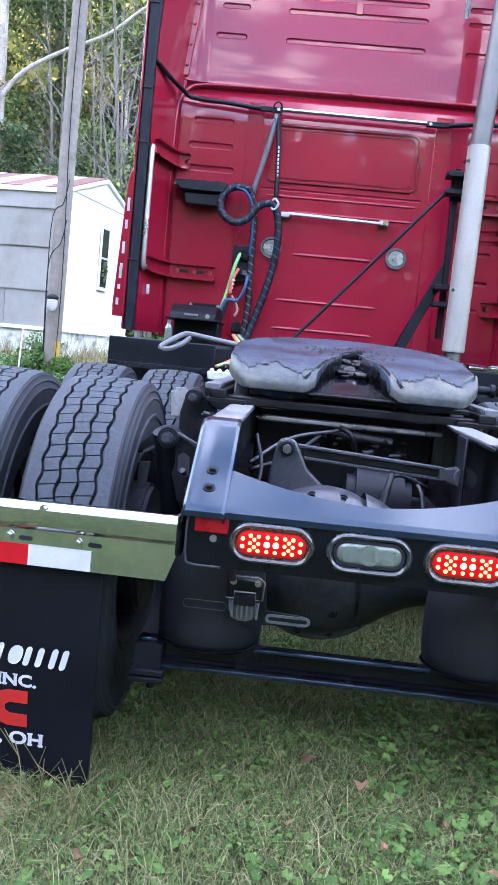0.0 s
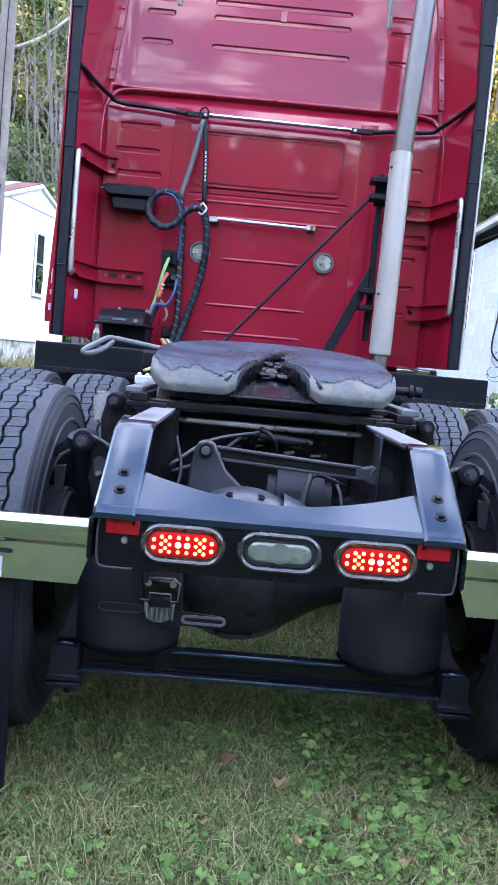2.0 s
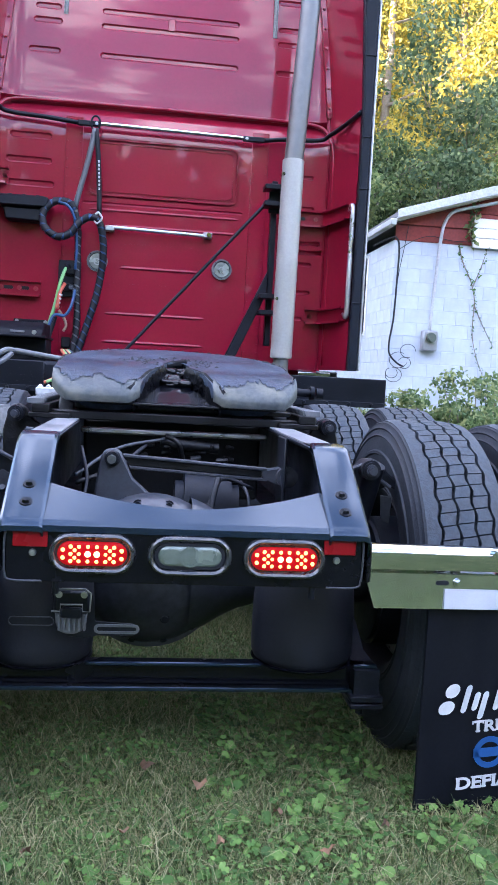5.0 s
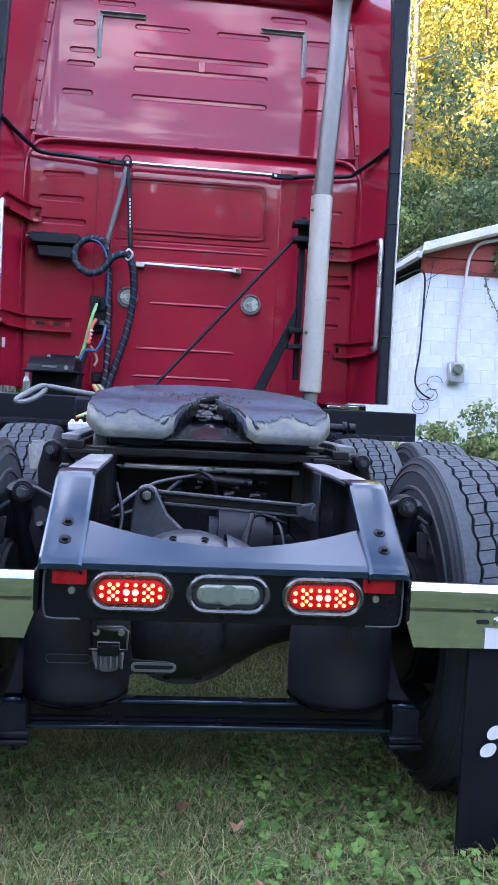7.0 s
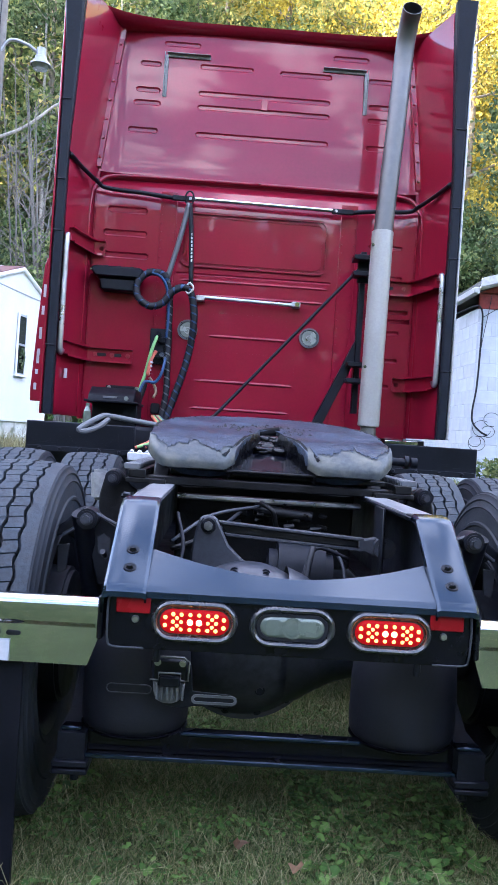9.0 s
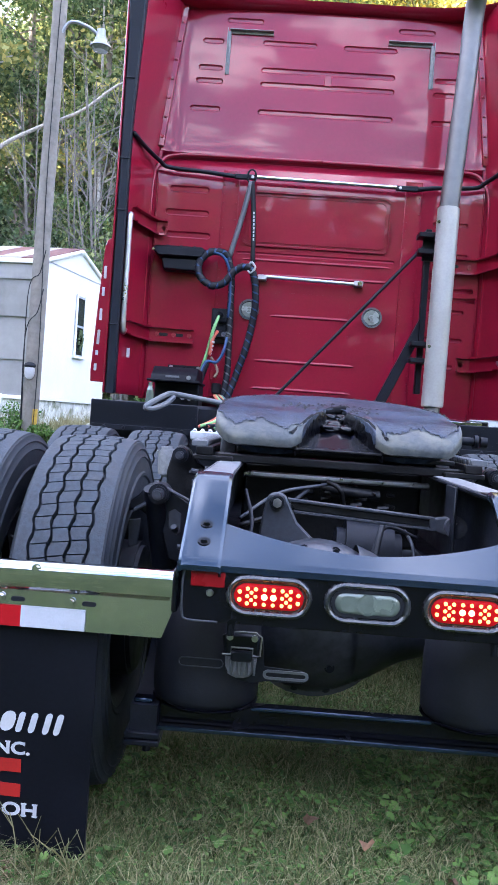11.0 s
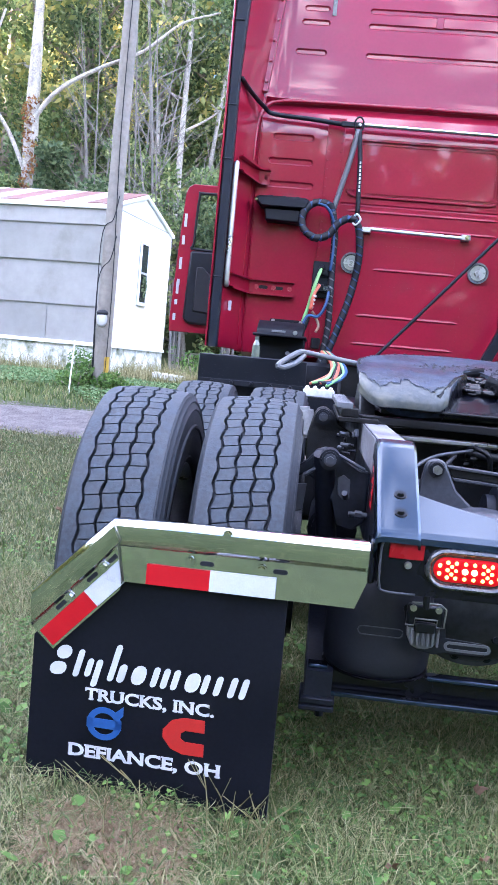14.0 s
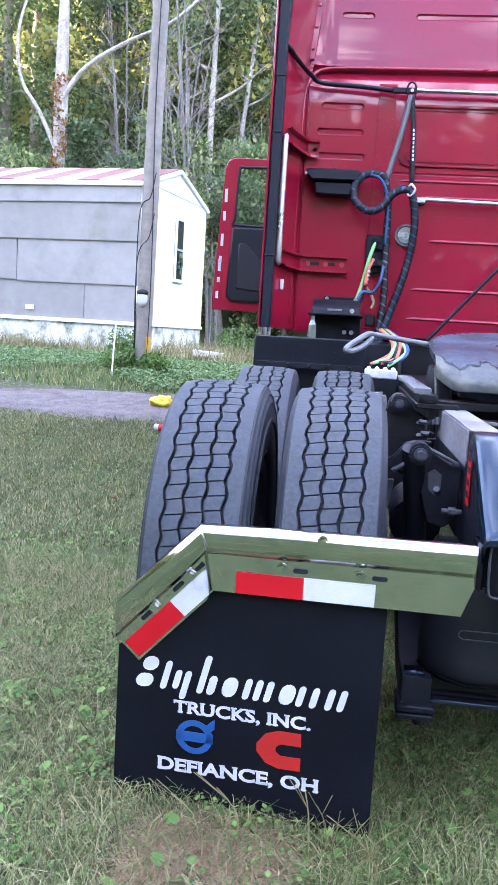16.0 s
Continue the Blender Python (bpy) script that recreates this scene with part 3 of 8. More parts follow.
frame_line(-0.41, 0.262, 1.317, 1.462, 0.03, 0.007, 0.003)
# pressed ledges whose upper faces look to the sky
for x0, x1, z in ((-0.315, 0.215, 1.794), (-0.40, 0.265, 1.497), (-0.415, 0.255, 1.316), (-0.524, 0.461, 2.152), (-0.37, 0.452, 2.056)):
    bm = bmesh.new()
    rows = []
    for k in range(25):
        t = k / 24
        e_ = min(1.0, t * 16, (1 - t) * 16) ** 0.6
        rows.append([bm.verts.new((x0 + (x1 - x0) * t, CY + 0.0015 - d * e_, z + h * (0.3 + 0.7 * e_))) for d, h in ((0.0, 0.015), (0.004, 0.011), (0.0095, 0.004), (0.010, 0.0), (0.007, -0.004), (0.0, -0.007))])
    for a, b in zip(rows, rows[1:]):
        for k in range(5):
            bm.faces.new((a[k], a[k + 1], b[k + 1], b[k]))
    facing(bm, (0, -1, 0.2))
    part("pressed_ledge", bm, M_RED, cab_wall, smooth=70)
# riveted seam strips
for x in (-0.625, 0.565):
    part("seam_strip", box(x - 0.055, x + 0.055, CY - 0.006, CY + 0.01, 1.24, 2.72, 0.003), M_RED, cab_wall)
bm = bmesh.new()
for x in (-0.665, -0.585, 0.525, 0.605):
    for k in range(26):
        rod((x, CY - 0.003, 1.30 + k * 0.055), (x, CY - 0.0095, 1.30 + k * 0.055), 0.006, 0.003, 8, bm)
for k in range(20):
    rod((-0.5 + k * 0.05, CY - 0.001, 2.645), (-0.5 + k * 0.05, CY - 0.006, 2.645), 0.006, 0.003, 8, bm)
part("rivets", bm, M_RED, cab_wall, kind="stuff")

# corner coves, side extenders and their rubber edges
COVE = [(1.05, 0.0), (1.072, -0.012), (1.090, -0.05), (1.107, -0.12), (1.125, -0.19), (1.142, -0.26), (1.160, -0.33), (1.177, -0.40)]


def cove_profile(z, side):
    t = min(1, max(0, (z - 2.82) / 1.0))
    pinch = 0.10 * t                     # the upper wall is narrower
    add = 0.0 if z < 2.66 else wall_y(min(z, 3.7)) - CY
    return [(XC + side * (x - pinch * (1 - 0.5 * k / 7)), CY + y + add * (1 - k / 7) - 0.02 * (k == 0) , z) for k, (x, y) in enumerate(COVE)]


for side in (-1, 1):
    zs = [1.21, 1.4, 1.8, 2.2, 2.6, 2.66, 2.70, 2.80, 2.84, 3.0, 3.2, 3.4, 3.6, 3.7, 3.78, 3.84]
    bm = strip(lambda z: cove_profile(z, side), zs)
    bmesh.ops.recalc_face_normals(bm, faces=bm.faces[:])
    ext = part("side_extender", bm, M_RED, truck, "red side fairing with black rubber edge", smooth=50)
    mod = ext.modifiers.new("thick", "SOLIDIFY"); mod.thickness = 0.015; mod.offset = 0
    def edge_sec(z):
        o = 0.03 * rise(3.2, 4.05, z)
        xa, xb = 1.172 - 0.05 * min(1, max(0, z - 2.82)), 1.228 + 0.02 * rise(3.4, 3.9, z)
        return [(XC + side * x_, CY - 0.42 - o + dy, z) for x_, dy in ((xa, 0.035), (xa - 0.002, -0.03), (xa + 0.008, -0.04), (xb - 0.008, -0.04), (xb, -0.03), (xb, 0.035), (xa, 0.035))]
    edge = strip(edge_sec, [1.21 + 2.67 * k / 16 for k in range(17)])
    bmesh.ops.recalc_face_normals(edge, faces=edge.faces[:])
    part("edge_rubber", edge, M_EDGE, ext)
    for z in (1.62, 2.31, 2.62, 3.10, 3.52):
        part("clip", box(XC + side * 1.20 - 0.03, XC + side * 1.20 + 0.03, CY - 0.466, CY - 0.455, z, z + 0.010, 0.003), M_PLASTIC, ext)
    # outer skin of the fairing
    part("outer_skin", box(XC + min(side * 1.232, side * 1.245), XC + max(side * 1.232, side * 1.245), CY - 0.455, CY + 0.05, 1.21, 3.86, 0.005), M_TRIMGREY if side > 0 else M_RED, ext)
    # bolted rail down the cove
    rail = strip(lambda z: [(XC + side * (1.065 - 0.10 * min(1, max(0, (z - 2.82) / 1.0)) + dx), CY + wall_y(z) - CY - 0.02 + dy - 0.02, z) for dx, dy in ((-0.02, 0.02), (-0.016, -0.004), (0.016, -0.012), (0.02, 0.014))], [2.86 + 0.08 * k for k in range(12)])
    bmesh.ops.recalc_face_normals(rail, faces=rail.faces[:])
    part("gutter_rail", rail, M_RED, ext)
    for k in range(7):
        z = 2.92 + k * 0.13
        x = XC + side * (1.065 - 0.10 * min(1, max(0, (z - 2.82) / 1.0)))
        part("rail_bolt", rod((x, wall_y(z) - 0.045, z), (x, wall_y(z) - 0.06, z), 0.011, 0.008, 8), M_REDDULL, ext)
    lower = tube([(XC + side * q_, CY + w_, z_) for q_, w_, z_ in ((1.092, -0.058, 1.24), (1.092, -0.058, 1.9), (1.090, -0.055, 2.45), (1.080, -0.035, 2.66), (1.035, 0.02, 2.775), (0.97, 0.055, 2.812), (0.86, 0.060, 2.822), (0.5, 0.060, 2.826), (0.0, 0.060, 2.828))], 0.013, 8)
    part("corner_bead", lower, M_RED, ext)

# roof edge over the back wall
def lip(x):
    a = min(1, abs(x - XC) / 1.19)
    z = 3.875 - 0.045 * a ** 3
    back = 0.05 + 0.36 * a ** 5
    y0 = CY + 0.15
    return [(x, y0, z - 0.035), (x, y0 - back * 0.5, z - 0.03), (x, y0 - back, z - 0.005), (x, y0 - back - 0.01, z + 0.012), (x, y0 - back * 0.4, z + 0.03), (x, y0 + 0.5, z + 0.02 + 0.06 * (1 - a * a)), (x, y0 + 2.7, z - 0.05)]


bm = strip(lip, [XC - 1.19 + 2.38 * k / 40 for k in range(41)])
bmesh.ops.recalc_face_normals(bm, faces=bm.faces[:])
part("roof", bm, M_RED, truck, "red curved roof with an upturned rear lip", smooth=50)
body = box(XC - 1.19, XC + 1.19, CY + 0.16, CY + 3.1, 1.2, 3.82, 0.06, seg=3)
part("cab_body", body, M_RED, truck)

# red stiffener brackets and chrome grab handles on both corners
def channel(side, xin, z0, z1):
    """A flanged red channel along the wall and out along the cove."""
    path = [(xin, CY - 0.006), (xin + (1.0 - xin) * 0.5, CY - 0.006), (1.0, CY - 0.006), (1.05, CY - 0.02), (1.078, CY - 0.06), (1.115, CY - 0.20), (1.155, CY - 0.36)]
    path = [p for k, p in enumerate(path) if k == 0 or p[0] > xin + 0.01]
    def sec(q):
        k = path.index(q)
        a_, b_ = path[max(k - 1, 0)], path[min(k + 1, len(path) - 1)]
        d = Vector((b_[0] - a_[0], b_[1] - a_[1])).normalized()
        n_ = Vector((d.y, -d.x))
        n_ = n_ if n_.y < 0 else -n_
        o = lambda t: (XC + side * (q[0] + n_.x * t), q[1] + n_.y * t)
        return [(*o(0.045), z0 - 0.012), (*o(0.045), z0), (*o(0.006), z0 + 0.004), (*o(0.006), z1 - 0.004), (*o(0.035), z1), (*o(0.035), z1 + 0.01)]
    ob = part("handle_bracket", facing(strip(sec, path), (0, -1, 0)), M_RED, truck, smooth=20)
    mod = ob.modifiers.new("thick", "SOLIDIFY"); mod.thickness = 0.005; mod.offset = 0
    for k, x in enumerate((xin + 0.03, (xin + 1.02) / 2, 1.0)):
        part("bolt", bolt((XC + side * x, CY - 0.014, (z0 + z1) / 2), (0, -1, 0), 0.011, 0.008), M_REDDULL, ob)
    for x in (xin + 0.10, xin + 0.2):
        if x < 0.98:
            part("slot", slab(oval(0.06, 0.022, 6), 0.002, at(XC + side * x, CY - 0.016, (z0 + z1) / 2)), M_GREASE, ob)


for side, zu, zl in ((-1, 2.325, 1.605), (1, 2.20, 1.54)):
    channel(side, 0.975 if side < 0 else 0.70, zu - 0.05, zu + 0.035)
    channel(side, 0.755 if side < 0 else 0.96, zl - 0.02, zl + 0.06)
    hx, hy = XC + side * 1.150, CY - 0.42
    ht, hb = (2.305, 1.59) if side < 0 else (2.222, 1.545)
    part("grab_handle", tube([(hx + side * 0.005, CY - 0.33, hb + 0.02), (hx, hy + 0.02, hb), (hx, hy, hb + 0.06), (hx, hy, (hb + ht) / 2), (hx, hy, ht - 0.055), (hx, hy + 0.02, ht), (hx + side * 0.005, CY - 0.33, ht - 0.015)], 0.017, 12), M_HANDLE, truck, "vertical chrome grab handle")


# cross bars on the back wall
part("upper_bar", rod((-0.50, CY - 0.06, 2.672), (0.475, CY - 0.06, 2.662), 0.0135, n=14, bevel=0.003), M_CHROME, truck, "chrome hose support bar")
for side, x, z in ((-1, -0.53, 2.668), (1, 0.51, 2.658)):
    bm = box(x - 0.07, x + 0.07, CY - 0.075, CY - 0.045, z - 0.016, z + 0.016, 0.004)
    part("bar_clamp", bm, M_PLASTIC, truck)
    part("clamp_bolt", bolt((x + side * -0.045, CY - 0.075, z), (0, -1, 0), 0.007, 0.006), M_ALU, truck)
    part("corner_stay", tube([(x + side * 0.06, CY - 0.055, z)] + [(XC + side * q_, CY - w_, z + u_) for q_, w_, u_ in ((0.755, 0.05, 0.02), (0.985, 0.05, 0.035), (1.045, 0.10, 0.06), (1.115, 0.25, 0.095), (1.165, 0.41, 0.125))], 0.014, 8), M_PLASTIC, truck, "black bent stay rod")
bm = rod((-0.38, CY - 0.05, 2.040), (0.245, CY - 0.05, 2.028), 0.0125, n=14)
for x in (-0.38, 0.245):
    box(x - 0.03, x + 0.03, CY - 0.065, CY - 0.0, 2.015, 2.05, 0.005, bm)
lowbar = part("lower_bar", bm, M_HANDLE, truck, "short chrome rail")
part("end_bolt", bolt((0.252, CY - 0.065, 2.033), (0, -1, 0), 0.010, 0.006), M_STEEL, lowbar)

# round work lamps
circle = lambda r, n=28: [(r * math.cos(2 * math.pi * k / n), r * math.sin(2 * math.pi * k / n)) for k in range(n)]
for x in (-0.452, 0.350):
    lamp = part("work_lamp", ring(circle(0.066), circle(0.055), 0.022, at(x, CY - 0.02, 1.826)), M_HOSEGREY, truck, "round flush work lamp with clear lens")
    part("lens", rod((x, CY + 0.0, 1.826), (x, CY - 0.014, 1.826), 0.055, 0.049, 28), M_LENSWORK, lamp)
    part("bulb_ring", ring(circle(0.022), circle(0.016), 0.004, at(x, CY - 0.018, 1.822)), M_ALU, lamp)
    for k in range(3):
        part("lens_rib", box(x - 0.040, x + 0.040, CY - 0.0165, CY - 0.013, 1.850 - k * 0.028, 1.853 - k * 0.028, 0.001), M_LENSWORK, lamp)
    for dx, dz in ((-0.045, 0.045), (0.045, 0.045), (0.0, -0.0605)):
        part("screw", rod((x + dx * 0.96, CY - 0.020, 1.826 + dz * 0.96), (x + dx * 0.96, CY - 0.0225, 1.826 + dz * 0.96), 0.0035, n=8), M_FRAME, lamp)

# angle-iron corner brackets on the upper wall
for x, zt, s in ((-0.712, 3.682, 1), (0.63, 3.664, -1)):
    bm = box(min(x, x + s * 0.29), max(x, x + s * 0.29), wall_y(3.62) - 0.030, wall_y(3.62) + 0.005, zt - 0.006, zt, 0.001)
    box(min(x, x + s * 0.29), max(x, x + s * 0.29), wall_y(3.62) - 0.006, wall_y(3.62) + 0.004, zt - 0.024, zt - 0.006, 0.001, bm)
    box(x - 0.011, x + 0.011, wall_y(3.5) - 0.018, wall_y(3.5) + 0.01, zt - 0.305, zt - 0.0245, 0.001, bm)
    box(x - s * 0.011 - 0.0025, x - s * 0.011 + 0.0025, wall_y(3.5) - 0.034, wall_y(3.5) - 0.0185, zt - 0.305, zt - 0.0065, 0.001, bm)
    part("angle_bracket", bm, M_DUSTGREY, truck, "bare metal angle bracket")

# black storage box: bulged lid over a narrower tray
bm = slab([(-1.092, 2.158), (-1.075, 2.182), (-0.768, 2.182), (-0.748, 2.160), (-0.772, 2.115), (-1.052, 2.115)], 0.145, at(0, CY - 0.15, 0), None, 0.010)
lampbox = part("storage_box", bm, M_PLASTIC, truck, "black plastic box with a bulged lid on the wall")
part("tray", slab([(-1.035, 2.113), (-1.020, 2.035), (-0.795, 2.030), (-0.786, 2.113)], 0.115, at(0, CY - 0.12, 0), None, 0.010), M_PLASTIC, lampbox)
part("lid_seam", box(-1.045, -0.778, CY - 0.154, CY - 0.149, 2.122, 2.128, 0.001), M_RUBBER, lampbox)
part("back_flange", box(-1.03, -0.80, CY - 0.03, CY - 0.003, 2.183, 2.205, 0.004), M_PLASTIC, lampbox)
for x in (-1.0, -0.915, -0.83):
    part("lid_clip", box(x - 0.014, x + 0.014, CY - 0.075, CY - 0.03, 2.178, 2.200, 0.005), M_RUBBER, lampbox)
part("bolt", bolt((-1.083, CY - 0.150, 2.152), (0, -1, 0), 0.006, 0.004), M_STEEL, lampbox)

# exhaust
SX, SY = 0.712, 3.26
bm = rod((SX - 0.006, SY, 1.26), (SX + 0.004, SY, 2.455), 0.066, n=28, bevel=0.005)
stack = part("exhaust_pipe", bm, M_STACK, truck, "silver exhaust stack with upright chrome pipe")
path = [(SX + 0.004, SY, 2.43), (SX + 0.03, SY, 2.9), (SX + 0.052, SY, 3.30), (SX + 0.060, SY, 3.50), (SX + 0.064, SY - 0.020, 3.62), (SX + 0.066, SY - 0.075, 3.705), (SX + 0.068, SY - 0.15, 3.75)]
bm = tube(path, 0.054, 24, steps=6)
top_faces = [f for f in bm.faces if len(f.verts) > 4 and f.calc_center_median().z > 3.5]
bmesh.ops.delete(bm, geom=top_faces, context="FACES")
pipe = part("upper_pipe", bm, M_PIPE, stack, "chrome pipe with turned mouth")
mod = pipe.modifiers.new("thick", "SOLIDIFY"); mod.thickness = 0.004
# Added dark disc closes the pipe so that its mouth looks dark.
part("dark_plug", rod((SX + 0.062, SY - 0.010, 3.56), (SX + 0.064, SY - 0.020, 3.60), 0.049, n=20), M_GREASE, stack)
part("base_pipe", rod((SX - 0.006, SY, 1.10), (SX - 0.006, SY, 1.27), 0.048, n=20), M_PIPE, stack)
for z in (2.36, 1.62):
    part("clamp_bolt", bolt((SX - 0.055, SY - 0.04, z), (-0.6, -0.8, 0), 0.007, 0.008), M_STEEL, stack)
bm = rod((SX, SY, 1.66), (SX, SY, 1.70), 0.072, n=28)
# mounting post of the stack
bm = box(0.618, 0.655, 3.42, 3.47, 1.34, 2.36, 0.004)
box(0.60, 0.69, 3.40, 3.42, 2.16, 2.34, 0.004, bm)
for z in (2.20, 2.30, 1.64, 1.54):
    box(0.56, 0.69, 3.30, 3.42, z - 0.014, z + 0.014, 0.003, bm)
slab([(0.30, 1.10), (0.37, 1.10), (0.615, 1.66), (0.615, 1.80)], 0.05, at(0, 3.40, 0), bm, 0.003)
post = part("stack_bracket", bm, M_FRAME, truck, "black steel stack support")
for x, z in ((0.625, 2.30), (0.625, 2.20), (0.585, 1.64), (0.585, 1.54)):
    part("bolt", bolt((x, 3.40, z), (0, -1, 0), 0.011, 0.008), M_STEEL, post)
part("diagonal_stay", rod((0.60, 3.38, 2.235), (-0.30, 3.30, 1.19), 0.010, n=10), M_FRAME, truck, "thin black diagonal rod")

# open driver's door
bm = slab([(-2.165, 1.385), (-1.29, 1.385), (-1.29, 2.22), (-1.985, 2.22), (-1.955, 2.80), (-1.29, 2.80), (-1.29, 2.88), (-2.02, 2.88), (-2.075, 2.85), (-2.10, 2.78), (-2.135, 2.2), (-2.17, 1.5)], 0.05, at(0, 6.90, 0), None, 0.006)
door = part("door", bm, M_RED, truck, "open red cab door seen from inside")
part("door_card", slab([(-2.03, 1.52), (-1.97, 1.47), (-1.29, 1.47), (-1.29, 2.21), (-2.0, 2.21)], 0.05, at(0, 6.852, 0), None, 0.02), M_PLASTIC, door, "dark grey inner trim")
part("door_pocket", slab([(-1.93, 1.60), (-1.36, 1.56), (-1.36, 1.75), (-1.6, 1.8), (-1.85, 2.05), (-1.92, 2.05)], 0.03, at(0, 6.832, 0), None, 0.012), M_RUBBER, door)
part("window_seal", tube([(-1.29, 6.885, 2.79), (-1.9, 6.885, 2.79), (-1.955, 6.885, 2.75), (-1.975, 6.885, 2.3), (-1.95, 6.885, 2.23), (-1.29, 6.885, 2.22)], 0.014, 6, steps=4), M_RUBBER, door)
pane = part("window_pane", box(-1.965, -1.29, 6.922, 6.927, 2.22, 2.80, 0), M_GLASS, door)
pane.visible_shadow = False
for k, (z, l) in enumerate(((2.45, 0.13), (2.27, 0.09), (2.02, 0.12), (1.86, 0.06), (1.77, 0.12), (1.66, 0.05), (1.50, 0.07))):
    x = -2.082 - 0.04 * (2.4 - z) / 0.9
    part("edge_marker", box(x - 0.014, x + 0.014, 6.894, 6.899, z, z + l, 0.002), M_TAPEW, door)

# mud-flap style boards ahead of the front drive axle
for side, x0, x1 in ((-1, -1.245, -0.655), (1, 0.56, 1.235)):
    bd = part("fender_board", box(x0, x1, 2.75, 2.775, 1.0, 1.162, 0.004), M_PLASTIC, truck, "black ribbed board across the tyres")
    bm = box(x0 + 0.01, x1 - 0.01, 2.742, 2.752, 1.0, 1.03, 0.002)
    for k in range(5):
        rod((x0 + 0.08 + k * (x1 - x0 - 0.16) / 4, 2.745, 1.015), (x0 + 0.08 + k * (x1 - x0 - 0.16) / 4, 2.732, 1.015), 0.012, 0.008, 10, bm)
    part("retaining_strip", bm, M_FRAME, bd)
    bm = bmesh.new()
    for k in range(12):
        box(x0 + 0.01, x1 - 0.01, 2.7475, 2.751, 1.045 + k * 0.009, 1.049 + k * 0.009, 0.0, bm)
    part("ribbing", bm, M_PLASTIC, bd, kind="stuff")

# ---- chassis ----
for side in (-1, 1):
    xo, xi = side * 0.42, side * 0.335
    bm = slab([(0.03, 0.66), (3.9, 0.66), (3.9, 0.955), (0.27, 0.955), (0.03, 0.795)], 0.008, at(max(xo, side * 0.412), 0, 0, 0, 0, 90))
    box(min(xo, xi), max(xo, xi), 0.30, 3.9, 0.943, 0.955, 0.003, bm)
    box(min(xo, xi), max(xo, xi), 0.10, 3.9, 0.66, 0.672, 0.003, bm)
    rail = part("frame_rail", bm, M_FRAME, truck, "dusty black frame rail")
    part("flange_wear_sheen", box(min(xo, xi) + 0.004, max(xo, xi) - 0.004, 0.40, 1.15, 0.954, 0.9585, 0.002), M_RAILDUST_SHEEN, rail, "grey worn flange top, painted paler for sky sheen")
    part("web_dust", box(min(side * 0.4195, side * 0.4235), max(side * 0.4195, side * 0.4235), 0.42, 1.15, 0.86, 0.957, 0.002), M_RAILDUST_SHEEN, rail, "grey dust on the outer web")
    part("flange_tape", box(min(xo, xi) + 0.002, max(xo, xi) - 0.002, 0.285, 0.40, 0.954, 0.960, 0.002), M_GREASE, rail)
    # sloped end plate folded over the rail's end
    prof = [(0.30, 0.962), (0.255, 0.955), (0.235, 0.944), (0.0, 0.790), (-0.009, 0.782), (-0.0135, 0.773), (-0.014, 0.762)]
    bm = strip(lambda q: [(xi, q[0] + 0.003, q[1] - 0.012), (xi + side * 0.001, q[0] + 0.001, q[1] - 0.003), (xi + side * 0.005, q[0], q[1]), (xi + (xo - xi) * 0.5, q[0], q[1]), (xo * 0.98, q[0], q[1]), (xo * 0.997, q[0], q[1] - 0.0015), (xo * 1.007, q[0] + 0.002, q[1] - 0.005), (xo * 1.013, q[0] + 0.004, q[1] - 0.012), (xo * 1.014, q[0] + 0.01, q[1] - 0.045)], prof)
    bmesh.ops.recalc_face_normals(bm, faces=bm.faces[:])
    endp = part("end_plate", bm, M_BLUEBLACK, truck, "glossy black sloped end plate", smooth=22)
    mod = endp.modifiers.new("thick", "SOLIDIFY"); mod.thickness = 0.006; mod.offset = 1
    for y, z in ((0.040, 0.8165), (0.092, 0.8505)):
        n = Vector((0, -0.154, 0.235)).normalized()
        p = Vector((side * 0.376, y, z)) + n * 0.004
        part("bolt", rod(p + n * 0.004, p + n * 0.011, 0.010, 0.006, 6, rod(p, p + n * 0.004, 0.017, 0.014, 16)), M_BLACK, endp)
    part("warning_label", box(min(side * 0.4232, side * 0.4248), max(side * 0.4232, side * 0.4248), 0.305, 0.36, 0.78, 0.93, 0.0), M_TAPER, rail, "red warning sticker with dark print")
    bm = bmesh.new()
    for k in range(4):
        box(min(side * 0.4246, side * 0.4254), max(side * 0.4246, side * 0.4254), 0.312, 0.352, 0.80 + k * 0.03, 0.816 + k * 0.03, 0.0, bm)
    part("label_print", bm, M_RUBBER, rail, kind="stuff")

# curved closing plate between the rails
def closing(x):
    a = abs(x) / 0.333
    h = 0.027 + 0.044 * a ** 1.8
    p = [(x, -0.012, 0.762), (x, -0.010, 0.776), (x, 0.0, 0.788)]
    for k in range(1, 5):
        p.append((x, h * k / 4 * 1.8, 0.788 + 0.96 * h * k / 4))
    p.append((x, h * 1.8 + 0.012, 0.788 + 0.96 * h - 0.004))
    p.append((x, h * 1.8 + 0.014, 0.788 + 0.96 * h - 0.03))
    return p


bm = strip(closing, [-0.333 + 0.666 * k / 36 for k in range(37)])
bmesh.ops.recalc_face_normals(bm, faces=bm.faces[:])
part("closing_plate", bm, M_BLUEBLACK, truck, "glossy black crossmember with curved edge", smooth=14)

